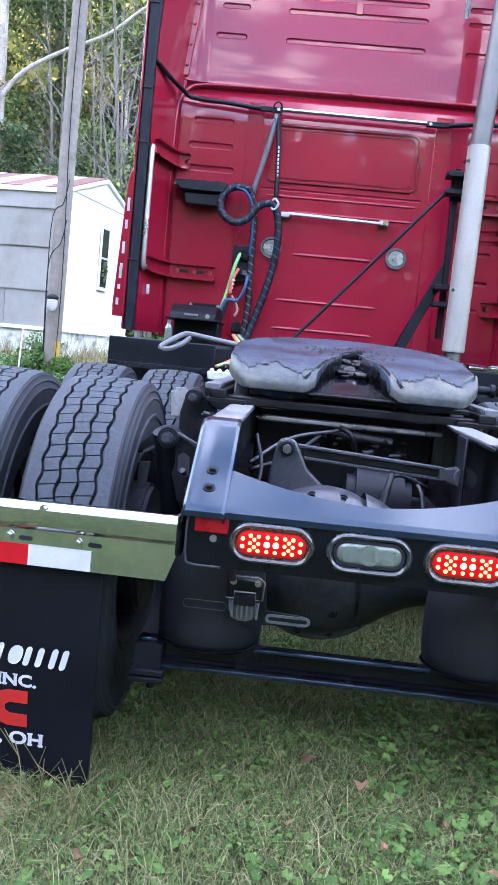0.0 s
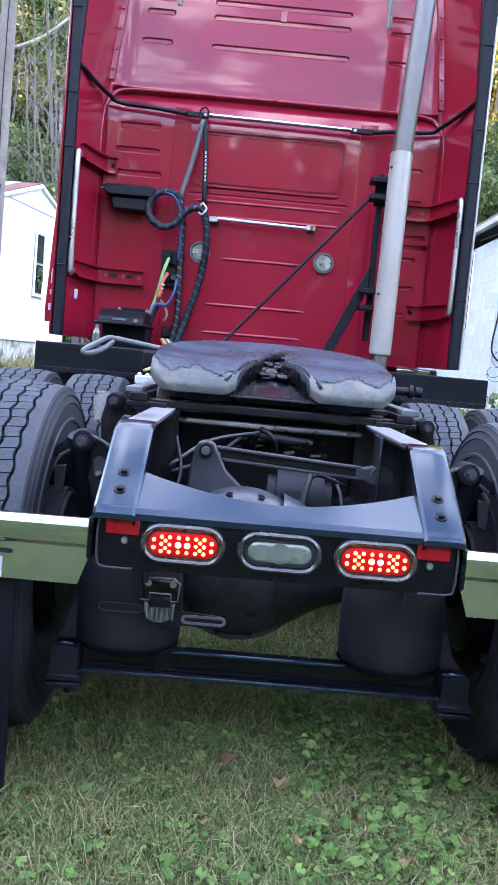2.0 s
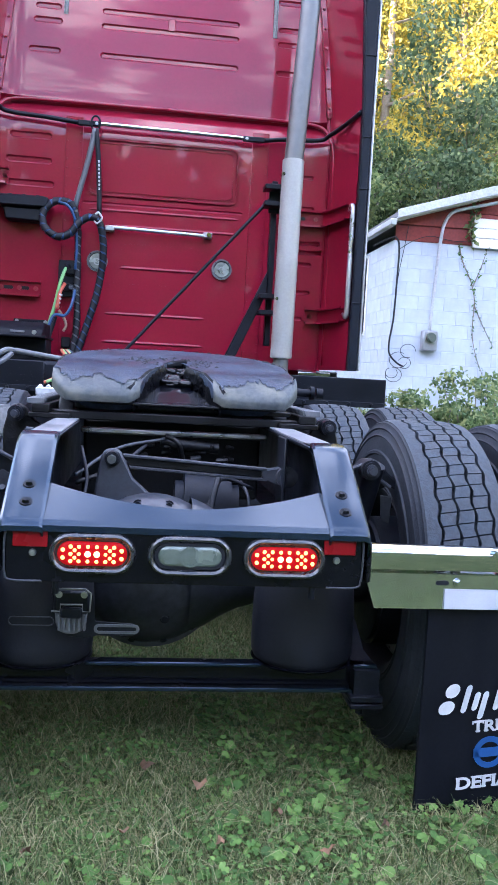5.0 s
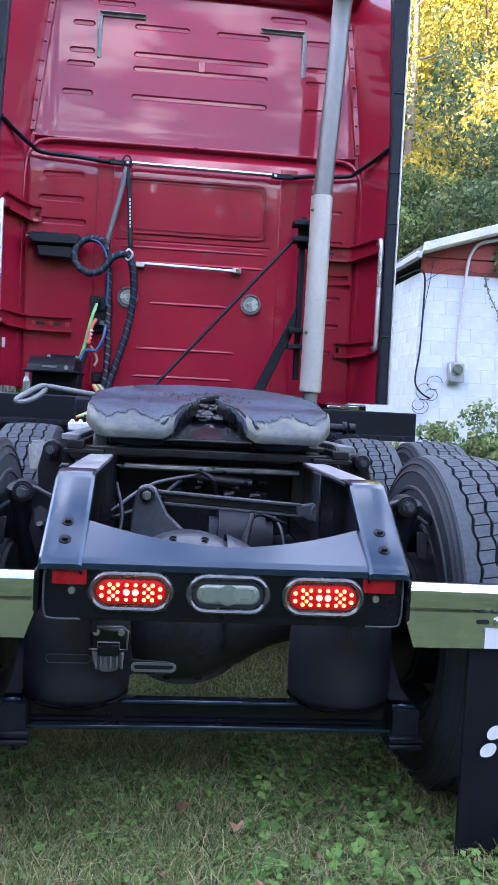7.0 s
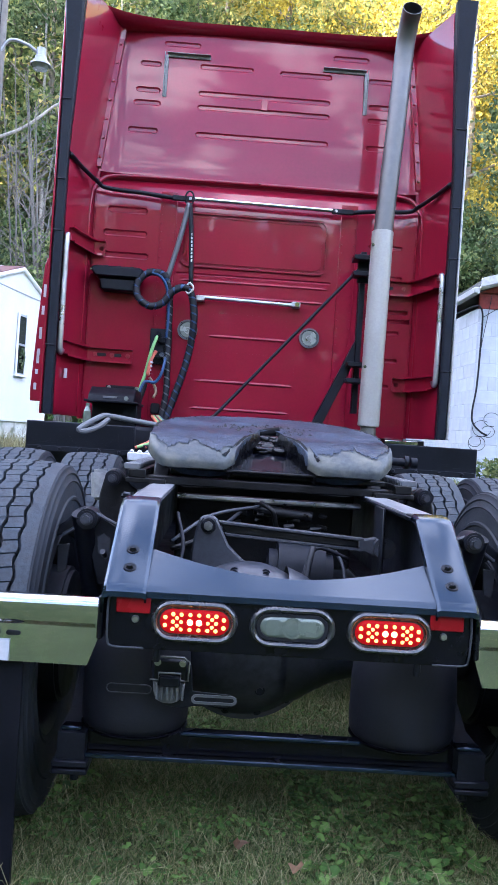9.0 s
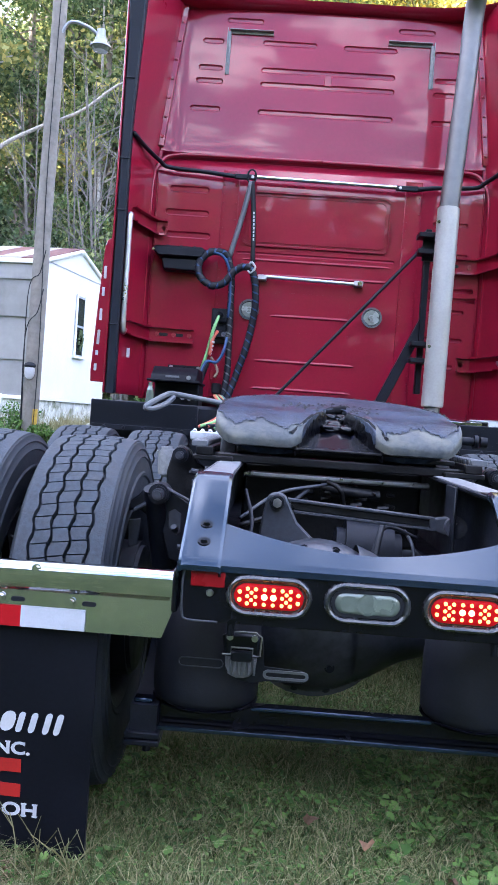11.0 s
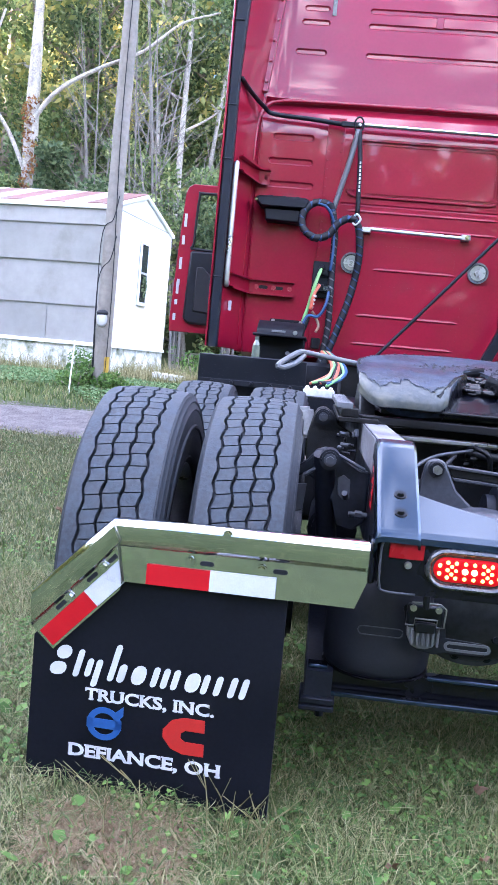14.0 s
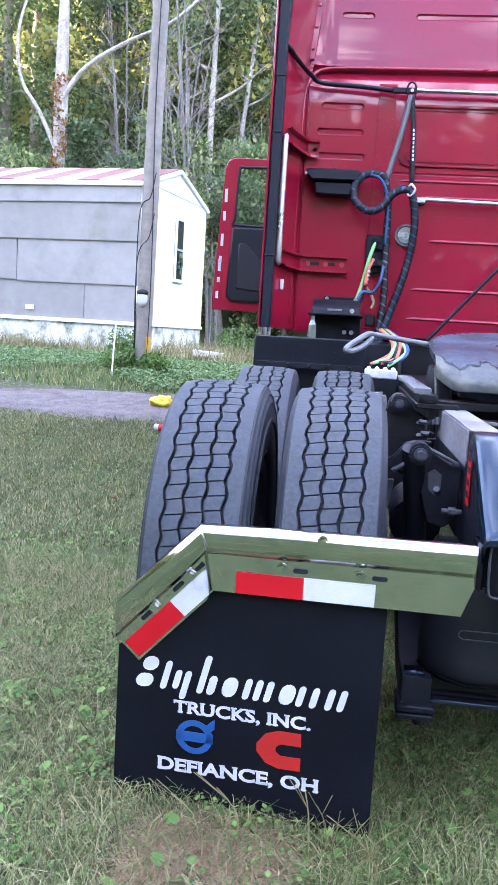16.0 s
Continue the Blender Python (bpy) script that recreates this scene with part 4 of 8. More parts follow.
# tail plate with lights
bm = slab(round_rect(-0.413, 0.413, 0.645, 0.778, 0.012), 0.008, at(0, -0.004, 0), None, 0.002)
for side in (-1, 1):
    box(min(side * 0.405, side * 0.413), max(side * 0.405, side * 0.413), 0.0, 0.12, 0.65, 0.775, 0.002, bm)
tail = part("tail_plate", bm, M_BLACK, truck, "glossy black plate that holds the rear lights")
for side in (-1, 1):
    pts = [(side * 0.400, -0.008, 0.775), (side * 0.4135, -0.008, 0.755), (side * 0.4145, -0.008, 0.70), (side * 0.412, -0.008, 0.664), (side * 0.400, -0.008, 0.649), (side * 0.33, -0.008, 0.6475)]
    # grey bead stands in for light on the plate's rounded edge
    part("lit_edge_bead", tube(pts, 0.0030, 6, steps=4), M_BRKT, tail)
    part("reflector", box(side * 0.358 - 0.039, side * 0.358 + 0.039, -0.0085, -0.0035, 0.7255, 0.7645, 0.002), M_REFRED, tail, "red rectangular reflector")
    part("screw", rod((side * 0.352, -0.004, 0.712), (side * 0.352, -0.011, 0.712), 0.009, 0.007, 12), M_ALU, tail)
    bm = rod((side * 0.30, 0.01, 0.645), (side * 0.30, 0.01, 0.615), 0.008, n=8)
    part("drain_stub", bm, M_FRAME, tail)

led_mesh = finish(rod((0, 0, 0), (0, -0.0025, 0), 0.0050, 0.0036, 10), "led", 40)
led_mesh.materials.append(M_LED)
led_core = finish(rod((0, 0, 0), (0, -0.003, 0), 0.0076, 0.0062, 12), "led", 40)
led_core.materials.append(M_LEDCORE)
LEDS = [(sx * dx, dz) for sx in (-1, 1) for dx, rows_ in ((0.066, (-0.009, 0.009)), (0.0485, (-0.0165, 0.0, 0.0165)), (0.0395, (-0.0085, 0.0085)), (0.0300, (-0.0165, 0.0, 0.0165)), (0.0100, (-0.0165, 0.0165))) for dz in rows_]
for x, lit in ((-0.218, True), (0.0045, False), (0.226, True)):
    o3 = oval(0.158, 0.056) if lit else oval(0.149, 0.048)
    prof = ((0.197, -0.004), (0.196, -0.011), (0.190, -0.0165), (0.182, -0.0185), (0.174, -0.0165), (0.168, -0.012), (0.164, -0.0085), (0.156, -0.0085))
    bm = bmesh.new()
    rows = [[bm.verts.new((x + px, dy, 0.7135 + pz)) for px, pz in oval(w_, w_ - 0.102)] for w_, dy in prof]
    for a, b in zip(rows, rows[1:]):
        for k in range(len(a)):
            bm.faces.new((a[k], a[(k + 1) % len(a)], b[(k + 1) % len(a)], b[k]))
    bmesh.ops.remove_doubles(bm, verts=bm.verts[:], dist=0.00005)
    bmesh.ops.recalc_face_normals(bm, faces=bm.faces[:])
    lamp = part("tail_lamp" if lit else "reverse_lamp", bm, M_GROMMET, tail, "lit red oval lamp in a black rubber bezel" if lit else "unlit clear oval lamp in a black rubber bezel", smooth=50)
    bm = bmesh.new()
    rows = [[bm.verts.new((x + px * q, -0.010 - d_, 0.7135 + pz * q)) for px, pz in o3] for q, d_ in ((1.0, 0.0), (0.94, 0.004), (0.8, 0.0062), (0.5, 0.0072), (0.2, 0.0075))]
    for a, b in zip(rows, rows[1:]):
        for k in range(len(a)):
            bm.faces.new((a[k], a[(k + 1) % len(a)], b[(k + 1) % len(a)], b[k]))
    bm.faces.new(rows[-1])
    bmesh.ops.remove_doubles(bm, verts=bm.verts[:], dist=0.00005)
    bmesh.ops.recalc_face_normals(bm, faces=bm.faces[:])
    part("lens", bm, M_LENSRED if lit else M_LENSCLR, lamp)
    if lit:
        for dx, dz in LEDS:
            part("led", led_mesh, None, lamp).location = (x + dx, -0.0160, 0.7135 + dz)
        for dx in (-0.0102, 0.0102):
            part("led", led_core, None, lamp).location = (x + dx, -0.0166, 0.7135)
    else:
        part("lens_seal", ring(oval(0.163, 0.061), oval(0.148, 0.047), 0.004, at(x, -0.0125, 0.7135)), M_RUBBER, lamp)
        for sx in (-1, 1):
            part("reflector_facet", slab([(sx * 0.030, -0.017), (sx * 0.056, -0.017), (sx * 0.062, 0.0), (sx * 0.056, 0.015), (sx * 0.030, 0.017)], 0.0012, at(x, -0.0178, 0.7135)), M_LENSCLR, lamp)
        part("lens_boss", ring([(0.024 * math.cos(a), 0.024 * math.sin(a)) for a in (2 * math.pi * k / 24 for k in range(24))], [(0.019 * math.cos(a), 0.019 * math.sin(a)) for a in (2 * math.pi * k / 24 for k in range(24))], 0.003, at(x, -0.0190, 0.7135)), M_LENSCLR, lamp)

# mud flap hangers and flaps
def hanger(side):
    """Stainless hanger with a rolled upper edge; the outer end bends down."""
    def sec(s):
        # s runs outward: 0 at the frame, 0.60 at the bend, 0.915 at the end
        if s <= 0.60:
            cx, cz, drop = 0.435 + s, -0.020 * s / 0.6, 0.0
        else:
            cx, cz, drop = 1.035 + (s - 0.60) * 0.68, -0.020 - (s - 0.60) * 0.735, 1.0
        y = 0.015 + 0.085 * (cx - 0.435) / 0.6
        prof = [(0.045, 0.0), (0.048, 0.013), (0.040, 0.027), (0.022, 0.034), (0.002, 0.030), (-0.010, 0.018), (-0.010, 0.004), (-0.006, -0.010), (-0.004, -0.022), (0.008, -0.034), (0.008, -0.122)]
        lean = Vector((0.735, 0, 0.68)) if drop else Vector((0, 0, 1))
        if s == 0.60:
            lean = Vector((0.36, 0, 0.90))
        if s > 0.6:
            prof[-2:] = [(0.008, -0.030), (0.008, -0.108)]
        out_ = [(side * (cx + lean.x * dz), y + dy, 0.715 + cz + lean.z * dz) for dy, dz in prof]
        if s == 0.6:
            out_[-2:] = [(side * (cx - 0.002), y + 0.008, 0.715 + cz - 0.034), (side * (cx - 0.019), y + 0.008, 0.715 + cz - 0.122)]
        return out_
    bm = strip(sec, [0.0, 0.15, 0.30, 0.45, 0.60, 0.70, 0.80, 0.905, 1.05])
    bmesh.ops.recalc_face_normals(bm, faces=bm.faces[:])
    # clip the lower inner corner
    bmesh.ops.bisect_plane(bm, geom=bm.verts[:] + bm.edges[:] + bm.faces[:], plane_co=(side * 0.435, 0, 0.66), plane_no=(-side * 0.10, 0, -0.035), clear_outer=True)
    bmesh.ops.bisect_plane(bm, geom=bm.verts[:] + bm.edges[:] + bm.faces[:], plane_co=(side * 1.243, 0, 0), plane_no=(side, 0, 0), clear_outer=True)
    bmesh.ops.bisect_plane(bm, geom=bm.verts[:] + bm.edges[:] + bm.faces[:], plane_co=(side * 1.188, 0, 0.376), plane_no=(side * 0.68, 0, -0.735), clear_outer=True)
    ob = part("flap_hanger", bm, M_STEEL, truck, "polished stainless mud flap hanger bent down at its end", smooth=35)
    mod = ob.modifiers.new("thick", "SOLIDIFY"); mod.thickness = 0.004; mod.offset = 0
    part("weld_seam", tube([Vector(q) + Vector((0, -0.004, 0)) for q in sec(0.6)[4:]], 0.0028, 6, steps=1), M_ALU, ob)
    part("end_bead", tube([Vector(q) + Vector((-side * 0.001, 0, 0)) for q in sec(0.0)[:9]], 0.0055, 8, steps=3), M_STEEL, ob)
    part("end_flange", box(min(side * 0.424, side * 0.438), max(side * 0.424, side * 0.438), -0.005, 0.08, 0.66, 0.76, 0.004), M_BLACK, ob)
    def on(s, dz):
        p = sec(s)
        if s <= 0.6:
            return Vector((p[9][0], p[9][1] - 0.004, p[9][2] + dz))
        return Vector((p[9][0] + side * 0.735 * dz, p[9][1] - 0.004, p[9][2] + 0.68 * dz))
    def tape(s0, s1, d0, d1, material, name, label):
        quad = [on(s0, d0), on(s1, d0), on(s1, d1), on(s0, d1)]
        bm = bmesh.new()
        vs = [bm.verts.new(q - Vector((0, 0.0015, 0))) for q in quad]
        f = bm.faces.new(vs)
        r = bmesh.ops.extrude_face_region(bm, geom=[f])
        bmesh.ops.translate(bm, verts=[g for g in r["geom"] if isinstance(g, bmesh.types.BMVert)], vec=(0, 0.0025, 0))
        bmesh.ops.recalc_face_normals(bm, faces=bm.faces[:])
        part(name, bm, material, ob, label)
    tape(0.208, 0.366, -0.087, -0.037, M_TAPEW, "tape", "white reflective tape")
    tape(0.366, 0.522, -0.087, -0.037, M_TAPER, "tape", "red reflective tape")
    tape(0.628, 0.771, -0.072, -0.022, M_TAPEW, "tape", "white reflective tape")
    tape(0.771, 0.930, -0.072, -0.022, M_TAPER, "tape", "red reflective tape")
    for s, dz in ((0.245, -0.022), (0.42, -0.020), (0.69, -0.010), (0.81, -0.010)):
        part("bolt", bolt(on(s, dz), (0, -1, 0), 0.009, 0.008), M_STEEL, ob)
    part("bolt", bolt(on(0.33, 0.055) + Vector((0, -0.012, 0)), (0, -1, 0), 0.008, 0.008), M_STEEL, ob)
    for s in (0.20, 0.375, 0.655, 0.73, 0.84):
        p = on(s, -0.022 if s < 0.6 else -0.010)
        tilt = 0 if s < 0.6 else side * 47
        part("slot", slab(oval(0.034, 0.011, 6), 0.002, at(p.x, p.y - 0.0005, p.z, 0, tilt, 0)), M_RUBBER, ob)
    return ob


def flap(side):
    """The rubber flap with its printed face."""
    def wave(x, z):
        return 0.0012 * math.sin(x * 19 + 1) + (0.0028 * math.sin(x * 62) * (0.55 + 0.45 * math.sin(x * 23 + z * 4)) if side > 0 else 0.0)
    cols = [0.612 + (1.240 - 0.612) * k / 60 for k in range(61)]
    def col(x):
        top = 0.60 if x < 1.03 else 0.60 - (x - 1.03) * 0.95
        yb = 0.045 + 0.085 * (x - 0.435) / 0.6
        return [(side * x, yb + 0.012 * (0.6 - z) + wave(x, z), z) for z in (0.03 + (top - 0.03) * k / 14 for k in range(15))]
    bm = strip(col, cols)
    bmesh.ops.recalc_face_normals(bm, faces=bm.faces[:])
    ob = part("mud_flap", bm, M_FLAP, truck, "black rubber mud flap with white dealer print", smooth=60)
    mod = ob.modifiers.new("thick", "SOLIDIFY"); mod.thickness = 0.009; mod.offset = 0
    xc = side * 0.925
    def face(x, z):
        a = abs(x)
        z = z + (x - xc) * 0.036
        return at(x, 0.045 + 0.085 * (a - 0.435) / 0.6 + 0.012 * (0.6 - z) - (0.0085 if side < 0 else 0.0105), z, 0, -2.1, side * 8.06)
    serif_line("TRUCKS, INC.", 0.042, M_INKW, ob, face(xc - 0.003, 0.2625), 0.0012, 0.335)
    serif_line("DEFIANCE, OH", 0.044, M_INKW, ob, face(xc - 0.006, 0.1125), 0.0013, 0.395)
    # brand script as plain slanted shapes
    def stroke(cx_, z0_, z1_, w_):
        h_ = z1_ - z0_
        pts_ = [(cx_ + px + 0.28 * (z0_ + h_ / 2 + pz), z0_ + h_ / 2 + pz) for px, pz in (oval(2 * w_, h_, 6) if 2 * w_ > h_ else [(b_, a_) for a_, b_ in oval(h_, 2 * w_, 6)][::-1])]
        part("brand_stroke", slab(pts_, 0.001, face(xc - 0.002, 0.316)), M_INKW, ob)
    for x_, lo_, hi_, w_ in ((-0.250, 0.0, 0.034, 0.022), (-0.246, 0.042, 0.078, 0.020), (-0.200, 0.0, 0.072, 0.008), (-0.170, 0.004, 0.052, 0.008), (-0.146, -0.020, 0.052, 0.008),
                             (-0.108, 0.0, 0.096, 0.008), (-0.082, 0.0, 0.048, 0.010), (-0.038, 0.0, 0.050, 0.018), (0.004, 0.0, 0.052, 0.008), (0.030, 0.0, 0.052, 0.008), (0.056, 0.0, 0.052, 0.008),
                             (0.100, 0.0, 0.050, 0.018), (0.132, 0.0, 0.050, 0.008), (0.164, 0.0, 0.050, 0.008), (0.200, 0.0, 0.052, 0.008), (0.228, 0.0, 0.052, 0.008)):
        stroke(x_, lo_, hi_, w_)
    n = 24
    circ = lambda r: [(r * math.cos(2 * math.pi * k / n), 0.92 * r * math.sin(2 * math.pi * k / n)) for k in range(n)]
    bm = ring(circ(0.046), circ(0.030), 0.001, face(xc - 0.114, 0.2045))
    slab([(-0.046, -0.012), (0.046, -0.012), (0.046, 0.012), (-0.046, 0.012)], 0.0012, face(xc - 0.114, 0.2045), bm)
    slab([(0.026, 0.030), (0.050, 0.050), (0.050, 0.026), (0.040, 0.016)], 0.0013, face(xc - 0.114, 0.2045), bm)
    part("blue_emblem", bm, M_INKBLUE, ob)
    c = [(0.054, 0.046), (0.0, 0.046), (-0.030, 0.036), (-0.052, 0.010), (-0.052, -0.010), (-0.030, -0.036), (0.0, -0.046), (0.054, -0.046), (0.054, -0.014), (0.006, -0.014), (-0.006, -0.006), (-0.006, 0.006), (0.006, 0.014), (0.054, 0.014)]
    part("red_emblem", slab(c, 0.001, face(xc + 0.090, 0.204)), M_INKRED, ob)


for side in (-1, 1):
    hanger(side)
    flap(side)

# wheels: rim > tyre > tread
R_TYRE, W_TYRE = 0.515, 0.254


def lathe(profile, n, axis_x=True):
    """Turn (x, r) points about the x axis."""
    bm = bmesh.new()
    rows = [[bm.verts.new((x, r * math.sin(a), r * math.cos(a))) for x, r in profile] for a in (2 * math.pi * k / n for k in range(n))]
    for i in range(n):
        a, b = rows[i], rows[(i + 1) % n]
        for k in range(len(profile) - 1):
            bm.faces.new((a[k], a[k + 1], b[k + 1], b[k]))
    bmesh.ops.recalc_face_normals(bm, faces=bm.faces[:])
    return bm


hw = W_TYRE / 2
tyre_prof = [(-0.10, 0.288), (-0.118, 0.30), (-0.124, 0.312), (-0.121, 0.318), (-0.128, 0.332), (-hw - 0.004, 0.38), (-hw - 0.005, 0.398), (-hw - 0.010, 0.402), (-hw - 0.010, 0.410), (-hw - 0.005, 0.414), (-hw - 0.002, 0.455), (-hw - 0.005, 0.459), (-hw + 0.000, 0.464), (-hw + 0.004, 0.478), (-hw + 0.001, 0.483), (-hw + 0.008, 0.490), (-hw + 0.010, 0.500), (-0.111, 0.5045),
             (-0.106, 0.500), (-0.102, 0.4885), (0.102, 0.4885), (0.106, 0.500)]
tyre_prof += [(-x, r) for x, r in tyre_prof[17::-1]]
tyre_me = finish(lathe(tyre_prof, 72), "tyre", 35); tyre_me.materials.append(M_TYRE)


def tread():
    """Three rows of blocks between wavy grooves, and two smooth shoulders."""
    bm = bmesh.new()
    edges = [-0.112, -0.073, -0.0245, 0.0245, 0.073, 0.112]
    n = 84
    wav = lambda e, t: 0.0046 * math.sin(math.pi * t + e * 1.1) if 0 < e < 5 else 0.0
    for r in range(5):
        rib_row = 0 < r < 4
        off = 0.22 * r if rib_row else 0.0
        lim = (0.045, 0.5, 0.955) if rib_row else (0.0, 0.5, 1.0)
        for k in range(n):
            ts = [(k + off + q) for q in lim]
            slant = 0.07
            left = [(edges[r] + wav(r, t) + (0.0044 if r else 0.0), t - (slant if rib_row else 0)) for t in ts]
            right = [(edges[r + 1] + wav(r + 1, t) - (0.0044 if r < 4 else 0.0), t + (slant if rib_row else 0)) for t in ts[::-1]]
            top, low = [], []
            for x, t in left + right:
                a = 2 * math.pi * t / n
                rad = R_TYRE - 0.007 * (abs(x) / 0.1) ** 2.5
                top.append(bm.verts.new((x, rad * math.sin(a), rad * math.cos(a))))
                rb = 0.488
                low.append(bm.verts.new((x, rb * math.sin(a), rb * math.cos(a))))
            bm.faces.new((top[0], top[1], top[4], top[5])); bm.faces.new((top[1], top[2], top[3], top[4]))
            for i in range(6):
                j = (i + 1) % 6
                if rib_row or i in (0, 1, 3, 4):
                    bm.faces.new((top[i], low[i], low[j], top[j]))
    bmesh.ops.remove_doubles(bm, verts=bm.verts[:], dist=0.0001)
    bmesh.ops.recalc_face_normals(bm, faces=bm.faces[:])
    return bm


tread_me = finish(tread(), "tread", 30); tread_me.materials.append(M_TREAD)
rim_prof = [(-0.105, 0.292), (-0.11, 0.300), (-0.115, 0.292), (-0.10, 0.275), (-0.03, 0.262), (0.02, 0.255), (0.05, 0.235), (0.062, 0.17), (0.060, 0.12), (0.04, 0.11)]
rim_bm = lathe(rim_prof, 40)
for k in range(10):
    a = 2 * math.pi * k / 10
    rod((0.060, 0.143 * math.sin(a), 0.143 * math.cos(a)), (0.092, 0.143 * math.sin(a), 0.143 * math.cos(a)), 0.015, 0.012, 6, rim_bm)
rim_me = finish(rim_bm, "rim", 40); rim_me.materials.append(M_ALU)
bead_me = finish(lathe([(0.0, 0.255), (0.085, 0.268), (0.104, 0.284), (0.110, 0.300), (0.116, 0.294), (0.106, 0.272), (0.09, 0.258), (0.0, 0.248)], 40), "bead_seat", 40); bead_me.materials.append(M_FRAME)
hub_me = finish(rod((0.03, 0, 0), (0.20, 0, 0), 0.11, 0.085, 20, bevel=0.01), "hub", 40); hub_me.materials.append(M_FRAME)
AXLES = (0.655, 1.975)
for y in AXLES:
    for side in (-1, 1):
        for x, outer in ((0.755, False), (1.083, True)):
            face_out = side if outer else -side
            w = part("wheel", rim_me, None, truck, "dual drive wheel with worn black tyre")
            w.matrix_local = pose(side * x, y, R_TYRE, 23 * (x + y), 0, 0 if face_out > 0 else 180)
            t = part("tyre", tyre_me, None, w)
            part("tread", tread_me, None, w, kind="stuff")
            part("bead_seat", bead_me, None, w)
            if outer:
                part("hub", hub_me, None, w)

# axles, bowls and brake drums
for y in AXLES:
    ax = part("axle_housing", tube([(-0.62, y, 0.515), (-0.36, y, 0.515), (-0.25, y, 0.52), (0.12, y, 0.53), (0.26, y, 0.52), (0.40, y, 0.515), (0.62, y, 0.515)], 0.075, 16), M_GREASE, truck, "greasy black drive axle")
    bm = lathe([(0.0, 0.205), (0.05, 0.185), (0.10, 0.155), (0.15, 0.130), (0.21, 0.113), (0.30, 0.104), (0.40, 0.100)], 36)
    bm.transform(at(0.04, y - 0.02, 0.552))
    part("housing_flare", bm, M_DIFF, ax)
    bm = lathe([(0.0, 0.001), (0.02, 0.10), (0.06, 0.165), (0.12, 0.195), (0.19, 0.205), (0.25, 0.19), (0.32, 0.12), (0.42, 0.09), (0.43, 0.001)], 36)
    bm.transform(at(-0.075, y - 0.22, 0.545, 0, 0, 90) @ Matrix.Diagonal((1, 1.1, 1.1, 1)))
    part("differential", bm, M_DIFF, ax)
    bm = lathe([(0.0, 0.205), (0.0, 0.222), (0.022, 0.228), (0.03, 0.205)], 40)
    bm.transform(at(-0.075, y - 0.09, 0.535, 0, 0, 90))
    part("housing_flange", bm, M_DIFF, ax)
    for k in range(14):
        a = 2 * math.pi * k / 14
        p = Vector((-0.075 + 0.205 * math.cos(a), y - 0.10, 0.545 + 0.205 * math.sin(a)))
        part("cover_bolt", bolt(p, (0, -1, 0), 0.010, 0.012), M_FRAME, ax)
    part("drain_plug", bolt((-0.03, y - 0.19, 0.43), (0, -1, 0), 0.010, 0.010), M_FRAME, ax)
    part("fill_plug", bolt((0.06, y - 0.165, 0.62), (0, -1, 0), 0.013, 0.014), M_BRKT, ax)
    for side in (-1, 1):
        part("brake_drum", rod((side * 0.60, y, 0.515), (side * 0.80, y, 0.515), 0.20, 0.205, 32, bevel=0.012), M_FRAME, ax)
        part("brake_chamber", rod((side * 0.50, y + 0.16, 0.62), (side * 0.50, y + 0.36, 0.66), 0.08, 0.075, 20, bevel=0.012), M_FRAME, ax)

# air springs and the cross channel they stand on
for side, x in ((-1, -0.367), (1, 0.353)):
    bm = lathe([(0.0, 0.001), (0.0, 0.100), (0.004, 0.122), (0.012, 0.134), (0.026, 0.140), (0.06, 0.142), (0.16, 0.141), (0.235, 0.136), (0.285, 0.120), (0.31, 0.09), (0.315, 0.001)], 44)
    bm.transform(at(x, 0.362, 0.352, 0, -90, 0))
    bag = part("air_spring", bm, M_RUBBER, truck, "black rubber air spring")
    bm = lathe([(0.0, 0.118), (0.001, 0.130), (0.005, 0.138), (0.010, 0.1415), (0.012, 0.137)], 44)
    bm.transform(at(x, 0.362, 0.350, 0, -90, 0))
    part("base_ring", bm, M_BLACK, bag)
    part("top_mount", box(x - 0.11, x + 0.11, 0.26, 0.48, 0.64, 0.668, 0.006), M_FRAME, bag)
beam = part("spring_beam", box(-0.545, 0.545, 0.288, 0.298, 0.302, 0.358, 0.002), M_BLACK, truck, "glossy black cross channel under the air springs")
for x0, x1 in ((-0.545, -0.495), (-0.24, 0.225), (0.48, 0.545)):
    part("top_flange", box(x0, x1, 0.262, 0.303, 0.358, 0.368, 0.002), M_BLACK, beam)
    # thin blue strip drawn as the highlight along the top edge
    part("top_lip_highlight", box(x0, x1, 0.2545, 0.2625, 0.3595, 0.3715, 0.0035), M_BLUEBLACK, beam)
for x in (-0.367, 0.353):
    part("spring_seat", box(x - 0.12, x + 0.12, 0.300, 0.48, 0.336, 0.350, 0.003), M_BLACK, beam)
part("bottom_flange", box(-0.545, 0.545, 0.256, 0.32, 0.294, 0.302, 0.002), M_BLACK, beam)
# blue strip painted as the lower flange's edge highlight
part("flange_edge_highlight", box(-0.545, 0.545, 0.2505, 0.2555, 0.294, 0.306, 0.0022), M_BLUEBLACK, beam)
